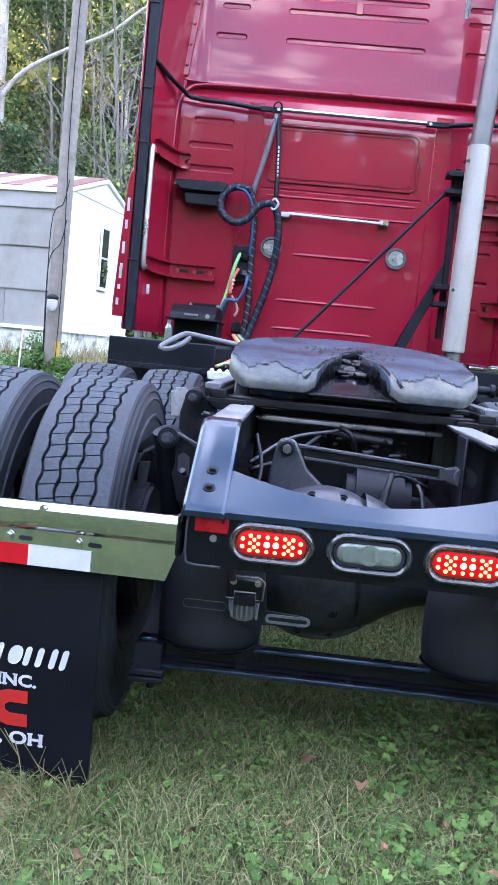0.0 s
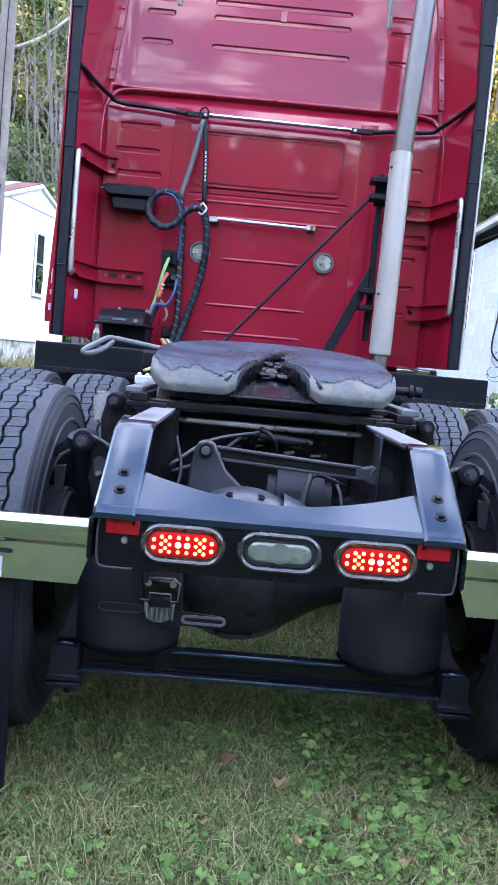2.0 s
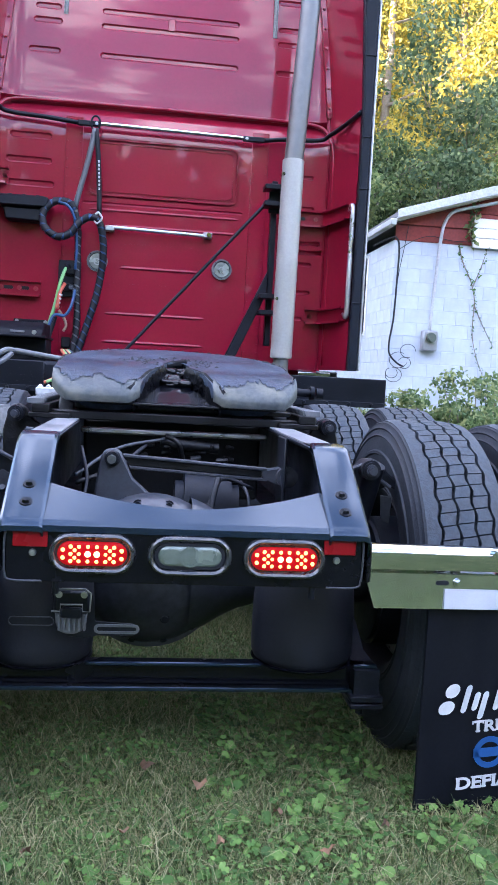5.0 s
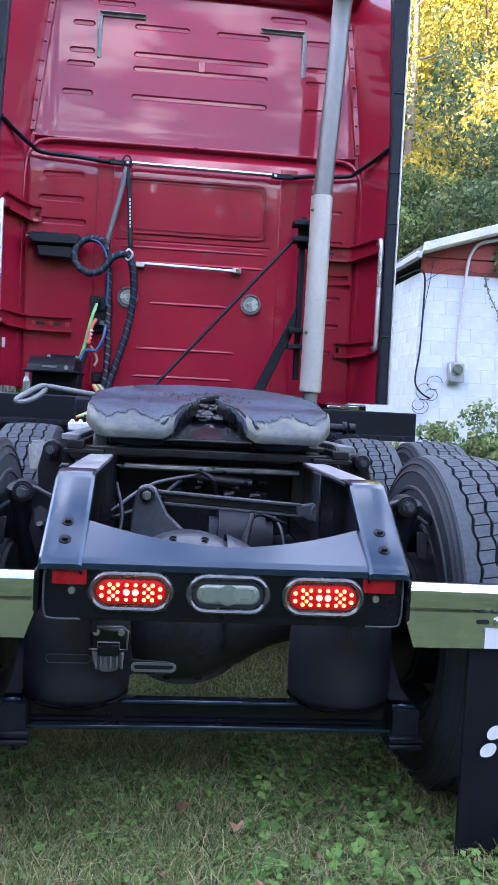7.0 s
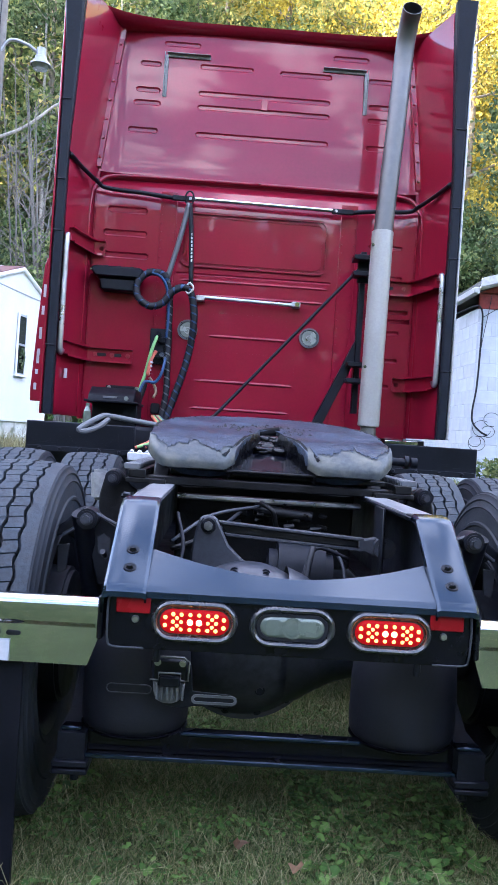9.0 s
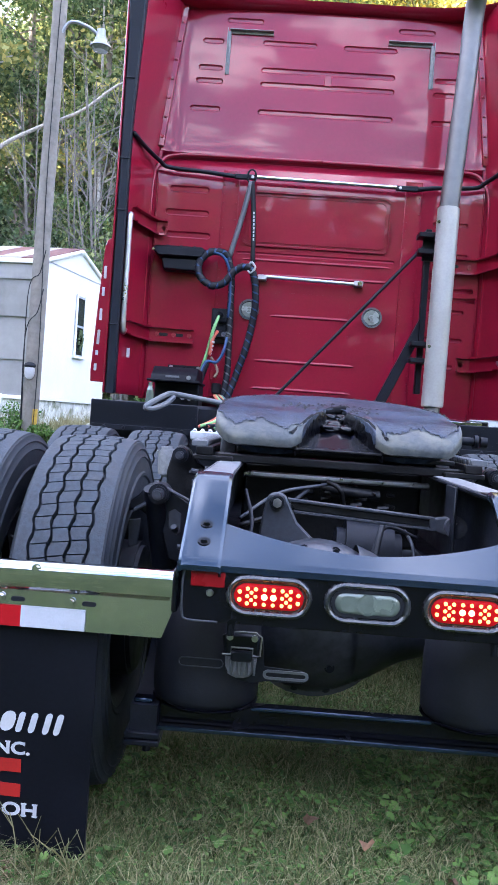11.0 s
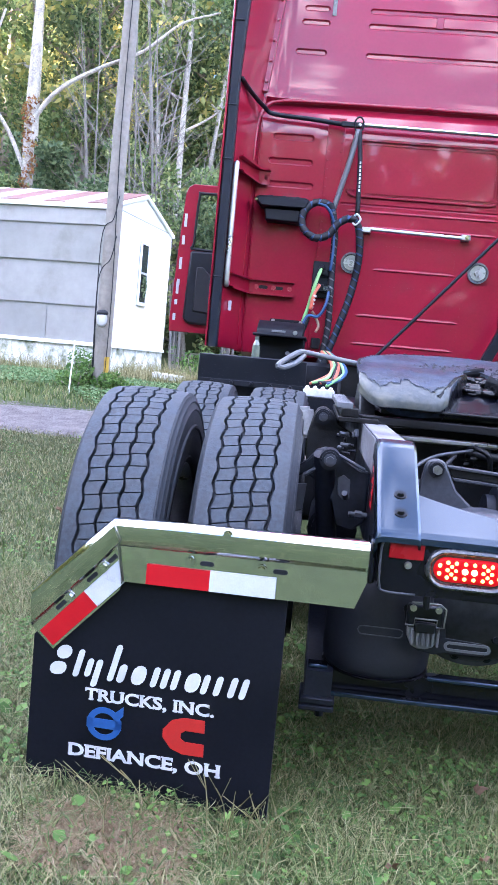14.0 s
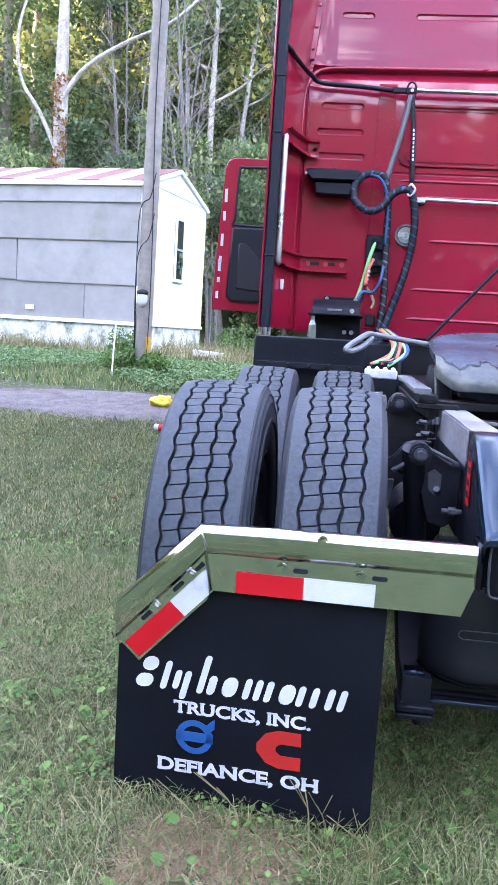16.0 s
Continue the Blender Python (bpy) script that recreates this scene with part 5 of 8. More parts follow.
for side in (-1, 1):
    bm = box(side * 0.515 - 0.045, side * 0.515 + 0.045, 0.225, 0.33, 0.276, 0.293, 0.003)
    box(side * 0.515 - 0.045, side * 0.515 + 0.045, 0.225, 0.33, 0.258, 0.272, 0.003, bm)
    rod((side * 0.505, 0.262, 0.235), (side * 0.505, 0.262, 0.315), 0.011, n=8, bm=bm)
    part("clamp_plate", bm, M_FRAME, beam)
    # trailing arms
    bm = slab([(0.24, 0.275), (0.5, 0.29), (0.75, 0.41), (1.2, 0.46), (1.2, 0.53), (0.70, 0.50), (0.42, 0.36), (0.24, 0.36)], 0.07, at(side * 0.515 + 0.035, 0, 0, 0, 0, 90))
    part("trailing_arm", bm, M_FRAME, truck)
    # rear shock hanger with its bolt
    hang = [(0.645, 0.842), (0.60, 0.876), (0.575, 0.908), (0.548, 0.918), (0.522, 0.906), (0.452, 0.862), (0.424, 0.858), (0.424, 0.72), (0.46, 0.69), (0.505, 0.70), (0.535, 0.80), (0.60, 0.838), (0.645, 0.822)]
    sh = part("shock_hanger", slab([(side * hx_, hz_) for hx_, hz_ in hang], 0.03, at(0, 0.46, 0), None, 0.005), M_FRAME, truck, "cast bracket for the shock absorber")
    # grey patch stands in for what shows through the bracket's hole
    part("hole_patch", slab([(side * hx_, hz_) for hx_, hz_ in ((0.512, 0.835), (0.495, 0.845), (0.476, 0.832), (0.474, 0.782), (0.486, 0.772), (0.508, 0.79))], 0.004, at(0, 0.4575, 0), None, 0.001), M_BRKT, sh)
    part("pin", rod((side * 0.486, 0.44, 0.787), (side * 0.490, 0.42, 0.80), 0.008, n=10), M_BRKT, sh)
    part("lower_lug", slab([(side * hx_, hz_) for hx_, hz_ in ((0.63, 0.80), (0.595, 0.805), (0.60, 0.73), (0.625, 0.72))], 0.01, at(0, 0.50, 0), None, 0.002), M_BRKT, sh)
    part("hole", rod((side * 0.552, 0.4605, 0.842), (side * 0.552, 0.4575, 0.842), 0.009, n=12), M_RUBBER, sh)
    fh = part("far_hanger", slab([(side * a_, b_) for a_, b_ in ((0.592, 0.975), (0.578, 0.995), (0.555, 1.0), (0.53, 0.985), (0.50, 0.94), (0.43, 0.90), (0.43, 0.60), (0.60, 0.60), (0.61, 0.90))], 0.03, at(0, 1.16, 0), None, 0.005), M_GREASE, truck, "dark bracket of the front shock absorber")
    part("bush", rod((side * 0.56, 1.10, 0.965), (side * 0.56, 1.16, 0.965), 0.028, n=18, bevel=0.006), M_FRAME, fh)
    part("bolt", bolt((side * 0.56, 1.10, 0.965), (0, -1, 0), 0.011, 0.012), M_BRKT, fh)
    if side < 0:
        part("brake_pot", rod((-0.635, 1.32, 0.985), (-0.62, 1.32, 0.87), 0.036, 0.042, 20, bevel=0.012), M_DUSTGREY, truck, "pale grey brake chamber")
    rs = random.Random(30 + side)
    for k in range(12):
        p0 = Vector((side * rs.uniform(0.44, 0.50), rs.uniform(0.92, 1.02), rs.uniform(0.86, 0.925)))
        way_ = Vector((side * rs.uniform(0.012, 0.03), rs.uniform(-0.01, 0.01), rs.uniform(-0.004, 0.004))) if k % 3 else Vector((0, 0.004, rs.uniform(0.012, 0.024)))
        part("air_fitting", rod(p0, p0 + way_, rs.uniform(0.004, 0.008), n=8, bevel=0.001), rs.choice((M_FRAME, M_GREASE, M_BRKT)), truck)
    part("cross_bolt", rod((side * 0.425, 0.40, 0.748), (side * 0.475, 0.40, 0.748), 0.007, n=10, bm=rod((side * 0.44, 0.40, 0.748), (side * 0.458, 0.40, 0.748), 0.011, n=6)), M_BRKT, truck)
    part("cast_web", rod((side * 0.552, 0.445, 0.872), (side * 0.605, 0.445, 0.836), 0.006, n=8), M_BRKT, sh)
    part("side_bolt", bolt((side * 0.427, 0.02, 0.725), (side, 0, 0), 0.010, 0.012), M_STEEL, truck)
    part("side_bolt", bolt((side * 0.427, 0.02, 0.69), (side, 0, 0), 0.010, 0.012), M_STEEL, truck)
    part("bush", rod((side * 0.538, 0.41, 0.887), (side * 0.538, 0.50, 0.887), 0.029, n=20, bevel=0.006), M_FRAME, sh)
    part("bolt", bolt((side * 0.538, 0.41, 0.887), (0, -1, 0), 0.012, 0.016), M_BRKT, sh)
    part("shock_absorber", rod((side * 0.555, 0.44, 0.90), (side * 0.50, 0.62, 0.45), 0.03, n=14), M_FRAME, sh)
    part("stay", rod((side * 0.525, 0.435, 0.905), (side * 0.44, 0.435, 0.866), 0.005, n=8), M_BRKT, sh)

# upright bracket with cross torque rod
bm = slab([(-0.262, 0.68), (-0.255, 0.78), (-0.242, 0.862), (-0.232, 0.884), (-0.207, 0.892), (-0.182, 0.884), (-0.170, 0.86), (-0.14, 0.80), (-0.09, 0.755), (-0.03, 0.735), (-0.03, 0.68)], 0.03, at(0, 0.72, 0), None, 0.006)
tb = part("torque_bracket", bm, M_BRKT, truck, "dusty upright bracket on the axle")
part("washer", rod((-0.207, 0.722, 0.86), (-0.207, 0.700, 0.86), 0.025, 0.022, 20, bevel=0.002), M_FRAME, tb)
part("bolt", rod((-0.207, 0.71, 0.86), (-0.207, 0.682, 0.86), 0.015, n=6, bevel=0.002), M_ALU, tb)
web_ = slab([(-0.17, 0.864), (0.27, 0.838), (0.27, 0.816), (-0.15, 0.838)], 0.014, at(0, 0.738, 0), None, 0.002)
bm = slab([(-0.175, 0.874), (0.285, 0.847), (0.285, 0.838), (-0.17, 0.864)], 0.034, at(0, 0.727, 0), None, 0.002)
slab([(-0.155, 0.838), (0.285, 0.814), (0.285, 0.805), (-0.15, 0.828)], 0.034, at(0, 0.727, 0), bm, 0.002)
rod((0.345, 0.70, 0.823), (0.345, 0.79, 0.823), 0.034, n=18, bm=bm)
slab([(0.268, 0.808), (0.285, 0.806), (0.312, 0.796), (0.335, 0.795), (0.335, 0.851), (0.312, 0.850), (0.285, 0.844), (0.268, 0.848)], 0.034, at(0, 0.727, 0), bm, 0.004)
tr = part("torque_rod", bm, M_BRKT, truck, "dusty channel-section torque rod")
# web coloured darker than its flanges for the shade in the groove
part("shaded_rod_web", web_, M_GREASE, tr)
part("bolt", bolt((0.345, 0.70, 0.823), (0, -1, 0), 0.016, 0.014), M_BRKT, tr)
part("hanger_plate", box(0.325, 0.334, 0.66, 0.80, 0.68, 0.95, 0.003), M_FRAME, tr)

# dark inner bits between the rails: crossmember, air tank, valves and lines
part("crossmember", box(-0.335, 0.335, 1.30, 1.42, 0.66, 0.95, 0.01), M_GREASE, truck)
part("air_tank", rod((0.0, 1.0, 0.68), (0.22, 1.0, 0.67), 0.115, n=28, bevel=0.03), M_FRAME, truck, "black air tank between the rails")
bm = rod((-0.05, 1.14, 0.885), (0.16, 1.14, 0.868), 0.02, n=10)
part("valve_pipe", bm, M_GREASE, truck)
rv = random.Random(14)
for k in range(18):
    x, y, z = rv.uniform(-0.12, 0.22), rv.uniform(1.10, 1.24), rv.uniform(0.80, 0.895)
    e = rv.uniform(0.010, 0.026)
    bm = rod((x - e, y, z), (x + e * rv.uniform(0.3, 1), y + rv.uniform(-0.02, 0.02), z + rv.uniform(-0.01, 0.01)), e * 0.6, e * 0.45, rv.choice((6, 8, 12)), bevel=0.002)
    part("valve", bm, rv.choice((M_GREASE, M_GREASE, M_FRAME)), truck)
rnd = random.Random(4)
for a, b, c, r, m_ in (((-0.32, 0.75, 0.80), (-0.2, 0.95, 0.87), (-0.03, 1.1, 0.90), 0.006, M_BRKT), ((-0.32, 0.80, 0.77), (-0.22, 0.9, 0.80), (-0.1, 1.12, 0.84), 0.008, M_GREASE),
                       ((-0.03, 1.10, 0.91), (0.01, 1.05, 0.89), (0.03, 1.08, 0.83), 0.009, M_GREASE), ((0.10, 0.80, 0.68), (0.15, 0.86, 0.79), (0.26, 0.88, 0.76), 0.007, M_RUBBER),
                       ((0.10, 0.74, 0.62), (0.12, 0.78, 0.74), (0.14, 0.85, 0.80), 0.010, M_RUBBER), ((0.25, 0.80, 0.66), (0.24, 0.84, 0.74), (0.22, 0.9, 0.78), 0.006, M_BRKT),
                       ((-0.30, 0.62, 0.70), (-0.28, 0.70, 0.79), (-0.31, 0.85, 0.88), 0.006, M_RUBBER), ((-0.10, 1.05, 0.88), (-0.14, 0.98, 0.85), (-0.2, 0.9, 0.80), 0.007, M_RUBBER)):
    part("air_line", tube([a, b, c], r, 8), m_, truck)

# trailer plug holder and slotted bar behind the left spring
bm = slab([(-0.335, 0.49), (-0.31, 0.505), (-0.25, 0.505), (-0.232, 0.485), (-0.225, 0.42), (-0.13, 0.415), (-0.118, 0.405), (-0.118, 0.392), (-0.13, 0.383), (-0.22, 0.383), (-0.25, 0.375), (-0.29, 0.38), (-0.32, 0.40)], 0.004, at(0.01, 0.20, 0.075), None, 0.001)
ph = part("plate_holder", bm, M_FRAME, truck, "black bracket with a small lamp")
part("slot_edge", ring([(x - 0.16, z + 0.476) for x, z in oval(0.115, 0.024, 6)], [(x - 0.16, z + 0.476) for x, z in oval(0.100, 0.011, 6)], 0.003, at(0, 0.197, 0)), M_HOSEGREY, ph)
part("slot_edge", ring([(x - 0.375, z + 0.490) for x, z in oval(0.115, 0.024, 6)], [(x - 0.375, z + 0.490) for x, z in oval(0.109, 0.019, 6)], 0.003, at(0, 0.207, 0)), M_BRKT, ph)
bm = box(-0.318, -0.230, 0.172, 0.20, 0.520, 0.578, 0.006)
box(-0.300, -0.246, 0.158, 0.173, 0.512, 0.540, 0.005, bm)
lampc = part("lamp_cap", bm, M_PLASTIC, ph)
# pale line painted for the lit outline of the cap
part("cap_edge_highlight", tube([(-0.322, 0.168, 0.528), (-0.300, 0.168, 0.528), (-0.300, 0.160, 0.548), (-0.246, 0.160, 0.548), (-0.246, 0.168, 0.528), (-0.228, 0.168, 0.528), (-0.226, 0.168, 0.575), (-0.240, 0.168, 0.585), (-0.31, 0.168, 0.585)], 0.0022, 6, steps=1), M_DUSTGREY, lampc)
for x in (-0.305, -0.243):
    part("bolt", bolt((x, 0.172, 0.570), (0, -1, 0), 0.006, 0.005), M_ALU, lampc)
bm = slab([(-0.314, 0.522), (-0.234, 0.522), (-0.236, 0.495), (-0.248, 0.474), (-0.265, 0.467), (-0.285, 0.467), (-0.302, 0.474), (-0.312, 0.495)], 0.02, at(0, 0.178, 0), None, 0.003)
lens_ = part("lamp_lens", bm, M_HOSEGREY, ph)
for k in range(6):
    part("lens_rib", box(-0.305 + k * 0.0125, -0.299 + k * 0.0125, 0.164, 0.185, 0.480, 0.518, 0.001), M_HOSEGREY, lens_)

# ---- fifth wheel and slider ----
bm = bmesh.new()
for y, z, h in ((1.16, 0.985, 0.02), (1.52, 0.99, 0.02), (1.95, 0.99, 0.02)):
    box(-0.47, 0.49, y - 0.02, y + 0.02, z - h, z, 0.004, bm)
part("slider_bar", bm, M_FRAME, truck)
bm = box(-0.46, 0.50, 1.10, 1.13, 0.955, 0.985, 0.004)
box(-0.36, 0.42, 1.14, 1.22, 0.995, 1.012, 0.003, bm)
box(-0.30, 0.36, 1.10, 1.16, 1.012, 1.022, 0.003, bm)
part("slider_bar", bm, M_GREASE, truck)
part("silver_bar", box(-0.335, 0.335, 1.12, 1.145, 0.906, 0.928, 0.006), M_ALU, truck, "bare metal cross bar")
for side in (-1, 1):
    bm = box(side * 0.44 - 0.07, side * 0.44 + 0.07, 1.06, 2.10, 0.957, 0.975, 0.003)
    box(side * 0.47 - 0.03, side * 0.47 + 0.03, 1.06, 2.10, 0.975, 1.005, 0.003, bm)
    sl = part("slider_rail", bm, M_GREASE, truck, "toothed slider rail")
    bm = bmesh.new()
    for k in range(34):
        box(side * 0.490 - 0.028, side * 0.490 + 0.028, 1.07 + k * 0.030, 1.087 + k * 0.030, 1.004, 1.024, 0.002, bm)
    part("teeth", bm, M_HOSEGREY, sl, kind="stuff")
    bm = slab([(1.25, 0.975), (1.75, 0.975), (1.62, 1.09), (1.40, 1.09)], 0.06, at(side * 0.40 + 0.03, 0, 0, 0, 0, 90), None, 0.006)
    part("pivot_bracket", bm, M_GREASE, truck)


def plate_outline():
    """The fifth wheel's outline from above: round front, two ramps and a throat."""
    pts = []
    for k in range(33):
        a = math.pi * k / 32
        pts.append((0.448 * math.cos(a), 1.47 + 0.42 * math.sin(a) ** 0.85))
    left = [(-0.450, 1.40), (-0.448, 1.28), (-0.428, 1.18), (-0.39, 1.12), (-0.33, 1.09), (-0.24, 1.085), (-0.165, 1.10), (-0.13, 1.14), (-0.075, 1.28), (-0.047, 1.36), (-0.045, 1.46)]
    right = [(-x, y) for x, y in left[::-1]]
    return pts + left + [(-0.03, 1.50), (0.03, 1.50)] + right


def plate_z(x, y):
    """Top surface: tilted, with the ramps falling away at the back."""
    return 1.134 + 0.102 * (y - 1.20) / 0.7 - 0.05 * max(0, (1.25 - y) / 0.165) ** 1.3


coarse = plate_outline()
out = []
for k, (x, y) in enumerate(coarse):
    x2, y2 = coarse[(k + 1) % len(coarse)]
    m_ = max(1, int(math.hypot(x2 - x, y2 - y) / 0.012))
    for j in range(m_):
        px, py = x + (x2 - x) * j / m_, y + (y2 - y) * j / m_
        q = 1 + 0.010 * noise.noise((px * 60, py * 60, 1)) + 0.008 * noise.noise((px * 25, py * 25, 6)) if abs(px) > 0.06 and py > 1.17 else 1.0
        out.append((px * q, 1.5 + (py - 1.5) * q))
bm = bmesh.new()
cx, cy = 0.0, 1.62
rings_ = []
for s in (1.0, 0.97, 0.85, 0.7, 0.5, 0.3):
    row = []
    for x, y in out:
        px, py = cx + (x - cx) * s, cy + (y - cy) * s
        if abs(px) < 0.047 and py < 1.5:
            px = math.copysign(0.047, px)
        row.append(bm.verts.new((px, py, plate_z(px, py) - (0.006 if s == 1.0 else 0.0) + 0.003 * noise.noise((px * 9, py * 9, 3)))))
    rings_.append(row)
n = len(out)
for a, b in zip(rings_, rings_[1:]):
    for k in range(n):
        bm.faces.new((a[k], a[(k + 1) % n], b[(k + 1) % n], b[k]))
bm.faces.new(rings_[-1])
side_row = [bm.verts.new((x * 0.985, 1.6 + (y - 1.6) * 0.985, plate_z(x, y) - 0.035)) for x, y in out]
low_row = [bm.verts.new((x * 0.93, 1.6 + (y - 1.6) * 0.93, plate_z(x, y) - 0.075)) for x, y in out]
for a, b in ((side_row, rings_[0]), (low_row, side_row)):
    for k in range(n):
        bm.faces.new((a[k], a[(k + 1) % n], b[(k + 1) % n], b[k]))
bm.faces.new(low_row[::-1])
bmesh.ops.recalc_face_normals(bm, faces=bm.faces[:])
fw = part("fifth_wheel", bm, M_FW, truck, "greasy worn fifth wheel coupling plate", smooth=45)
# bare ramps at the two horns
for side in (-1, 1):
    bm = bmesh.new()
    rows, rows_at = [], []
    for k in range(161):
        t = k / 160
        x = side * (0.446 - 0.315 * t)
        yb = 1.087 + 0.10 * max(0, (0.30 - t) / 0.30) ** 2.2 + 0.05 * max(0, (t - 0.78) / 0.22) ** 2
        rag = 0.016 * noise.noise((x * 11, 2, side)) + 0.015 * noise.noise((x * 34, 5, side)) + 0.012 * noise.noise((x * 90, 8, side)) + 0.007 * noise.noise((x * 210, 3, side))
        top = 0.040 + rag * 1.8 + 0.055 * math.exp(-((t - 0.5) / 0.17) ** 2) * (1 + 12 * rag) + (0.02 * math.exp(-((t - 0.12) / 0.08) ** 2) if side > 0 else 0.0)
        prof = ((top, 0.001), (top - 0.004, 0.0045), (0.5 * top, 0.005), (0.014, 0.003), (-0.008, -0.006), (-0.016, -0.024), (-0.012, -0.046), (0.02, -0.062))
        rows.append([bm.verts.new((x, yb + dy, plate_z(x, max(yb + dy, 1.085)) + dz + 0.001 * noise.noise((x * 20, dy * 30, 4)))) for dy, dz in prof])
        rows_at.append([tuple(v.co) for v in rows[-1][:2]])
    for a, b in zip(rows, rows[1:]):
        for k in range(7):
            bm.faces.new((a[k], a[k + 1], b[k + 1], b[k]))
    bmesh.ops.recalc_face_normals(bm, faces=bm.faces[:])
    part("ramp", bm, M_FWBARE, fw, "scraped bare metal ramp")
    bm = bmesh.new()
    lip = []
    for k in range(2, 157):
        a, b = rows_at[k][0], rows_at[k][1]
        lap = 0.005 + 0.010 * max(0, noise.noise((a[0] * 55, 4, side))) + 0.006 * abs(noise.noise((a[0] * 170, 7, side)))
        lip.append([bm.verts.new((a[0], a[1] + dy, a[2] + dz)) for dy, dz in ((0.020, 0.0005), (0.004, 0.0050), (-lap, 0.0045), (-lap - 0.004, 0.0015))])
    for a, b in zip(lip, lip[1:]):
        for k in range(3):
            bm.faces.new((a[k], a[k + 1], b[k + 1], b[k]))
    facing(bm, (0, -0.3, 1))
    part("grease_lip", bm, M_FW, fw, "torn edge of the grease layer", smooth=50)
bm = box(-0.075, 0.075, 1.50, 1.56, 1.06, 1.178, 0.01)
for k in range(16):
    a, b = rnd.uniform(-0.06, 0.06), rnd.uniform(1.30, 1.52)
    bm2 = bmesh.new()
    bmesh.ops.create_icosphere(bm2, subdivisions=2, radius=rnd.uniform(0.014, 0.030))
    for v in bm2.verts:
        v.co *= 1 + 0.6 * noise.noise(v.co * 40 + Vector((k, 0, 0)))
    bm2.transform(at(a, b, 1.082 + 0.34 * (b - 1.3) + rnd.uniform(0, 0.012)) @ Matrix.Diagonal((1.5, 1.7, 0.55, 1)))
    part("grease_lump", bm2, M_TAR, fw, smooth=80)
part("kingpin_lock", rod((-0.05, 1.52, 1.15), (0.05, 1.52, 1.17), 0.024, n=12), M_JAW, fw)
part("locking_jaw", bm, M_JAW, fw, "black greasy locking jaw")
bm = bmesh.new()
rows = []
for k in range(25):
    t = k / 24
    y = 1.125 + 0.31 * t
    hw = 0.158 - 0.100 * t ** 0.9
    rows.append([bm.verts.new((hw * u / 8, y, 1.022 + 0.118 * t ** 1.15 + (0.012 * t * noise.noise((hw * u * 6, y * 45, 2)) if t > 0.35 else 0.0))) for u in range(-8, 9)])
for a, b in zip(rows, rows[1:]):
    for k in range(16):
        bm.faces.new((a[k], a[k + 1], b[k + 1], b[k]))
lower = [bm.verts.new((v.co.x, v.co.y + 0.004, v.co.z - 0.018)) for v in rows[0]]
for k in range(16):
    bm.faces.new((lower[k], lower[k + 1], rows[0][k + 1], rows[0][k]))
facing(bm, (0, -0.5, 1))
part("throat_plate", bm, M_BLACK, fw, "sloping plate under the throat, black with grease")
# crumbs of grease pushed up round the lock and along the rim
bm = bmesh.new()
for k in range(230):
    if k < 120:
        a_ = rnd.uniform(0, math.tau)
        q = rnd.uniform(0.06, 0.16)
        x, y = q * math.cos(a_) * 1.4, 1.50 + q * math.sin(a_) * 0.8
        if abs(x) < 0.055 and y < 1.51:
            continue
    else:
        a_ = rnd.uniform(-0.15, math.pi + 0.15)
        x, y = 0.442 * math.cos(a_), 1.46 + 0.42 * math.sin(a_)
    r_ = rnd.uniform(0.0018, 0.0050)
    z = plate_z(x, y)
    vs = [bm.verts.new((x + r_ * rnd.uniform(1.0, 2.6) * math.cos(j * 1.257), y + r_ * rnd.uniform(0.8, 1.6) * math.sin(j * 1.257), z - 0.001)) for j in range(5)]
    top = bm.verts.new((x + rnd.uniform(-0.002, 0.002), y, z + r_ * rnd.uniform(0.8, 1.7)))
    for j in range(5):
        bm.faces.new((vs[j], vs[(j + 1) % 5], top))
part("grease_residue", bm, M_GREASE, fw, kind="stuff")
for side in (-1, 1):
    bm = bmesh.new()
    rows = []
    for k in range(31):
        t = k / 30
        x, y = 0.170 - 0.128 * t ** 0.9, 1.098 + 0.275 * t
        j = lambda q: 0.004 * noise.noise((x * 70, y * 70, q + side * 3))
        z = plate_z(x, y)
        rows.append([bm.verts.new((side * (x + dx + j(dx * 50)), y - 0.004, z + dz + j(dz * 90 + 5))) for dx, dz in ((0.009, -0.001), (0.003, 0.0035), (-0.003, -0.002), (-0.008, -0.020), (-0.012, -0.05), (-0.014, -0.085))])
    for a, b in zip(rows, rows[1:]):
        for k in range(5):
            bm.faces.new((a[k], a[k + 1], b[k + 1], b[k]))
    facing(bm, (0, -0.4, 1))
    part("throat_slope", bm, M_JAW, fw, "black greasy slope into the throat", smooth=60)
bm = rod((0.43, 1.36, 1.085), (0.53, 1.36, 1.085), 0.016, n=12)
rod((0.53, 1.36, 1.085), (0.545, 1.36, 1.085), 0.026, n=12, bm=bm)
rod((0.555, 1.36, 1.085), (0.58, 1.36, 1.085), 0.020, n=12, bm=bm)
part("grease_pin", bm, M_FRAME, fw)
# release handle
bm = rod((-0.43, 1.60, 1.165), (-0.645, 1.62, 1.192), 0.011, n=10)
tube([(-0.645, 1.62, 1.192), (-0.675, 1.60, 1.192), (-0.725, 1.54, 1.158), (-0.755, 1.50, 1.130), (-0.73, 1.52, 1.125), (-0.685, 1.57, 1.148), (-0.655, 1.61, 1.18)], 0.011, 8, bm)
part("release_handle", bm, M_HOSEGREY, fw, "grey looped release handle")

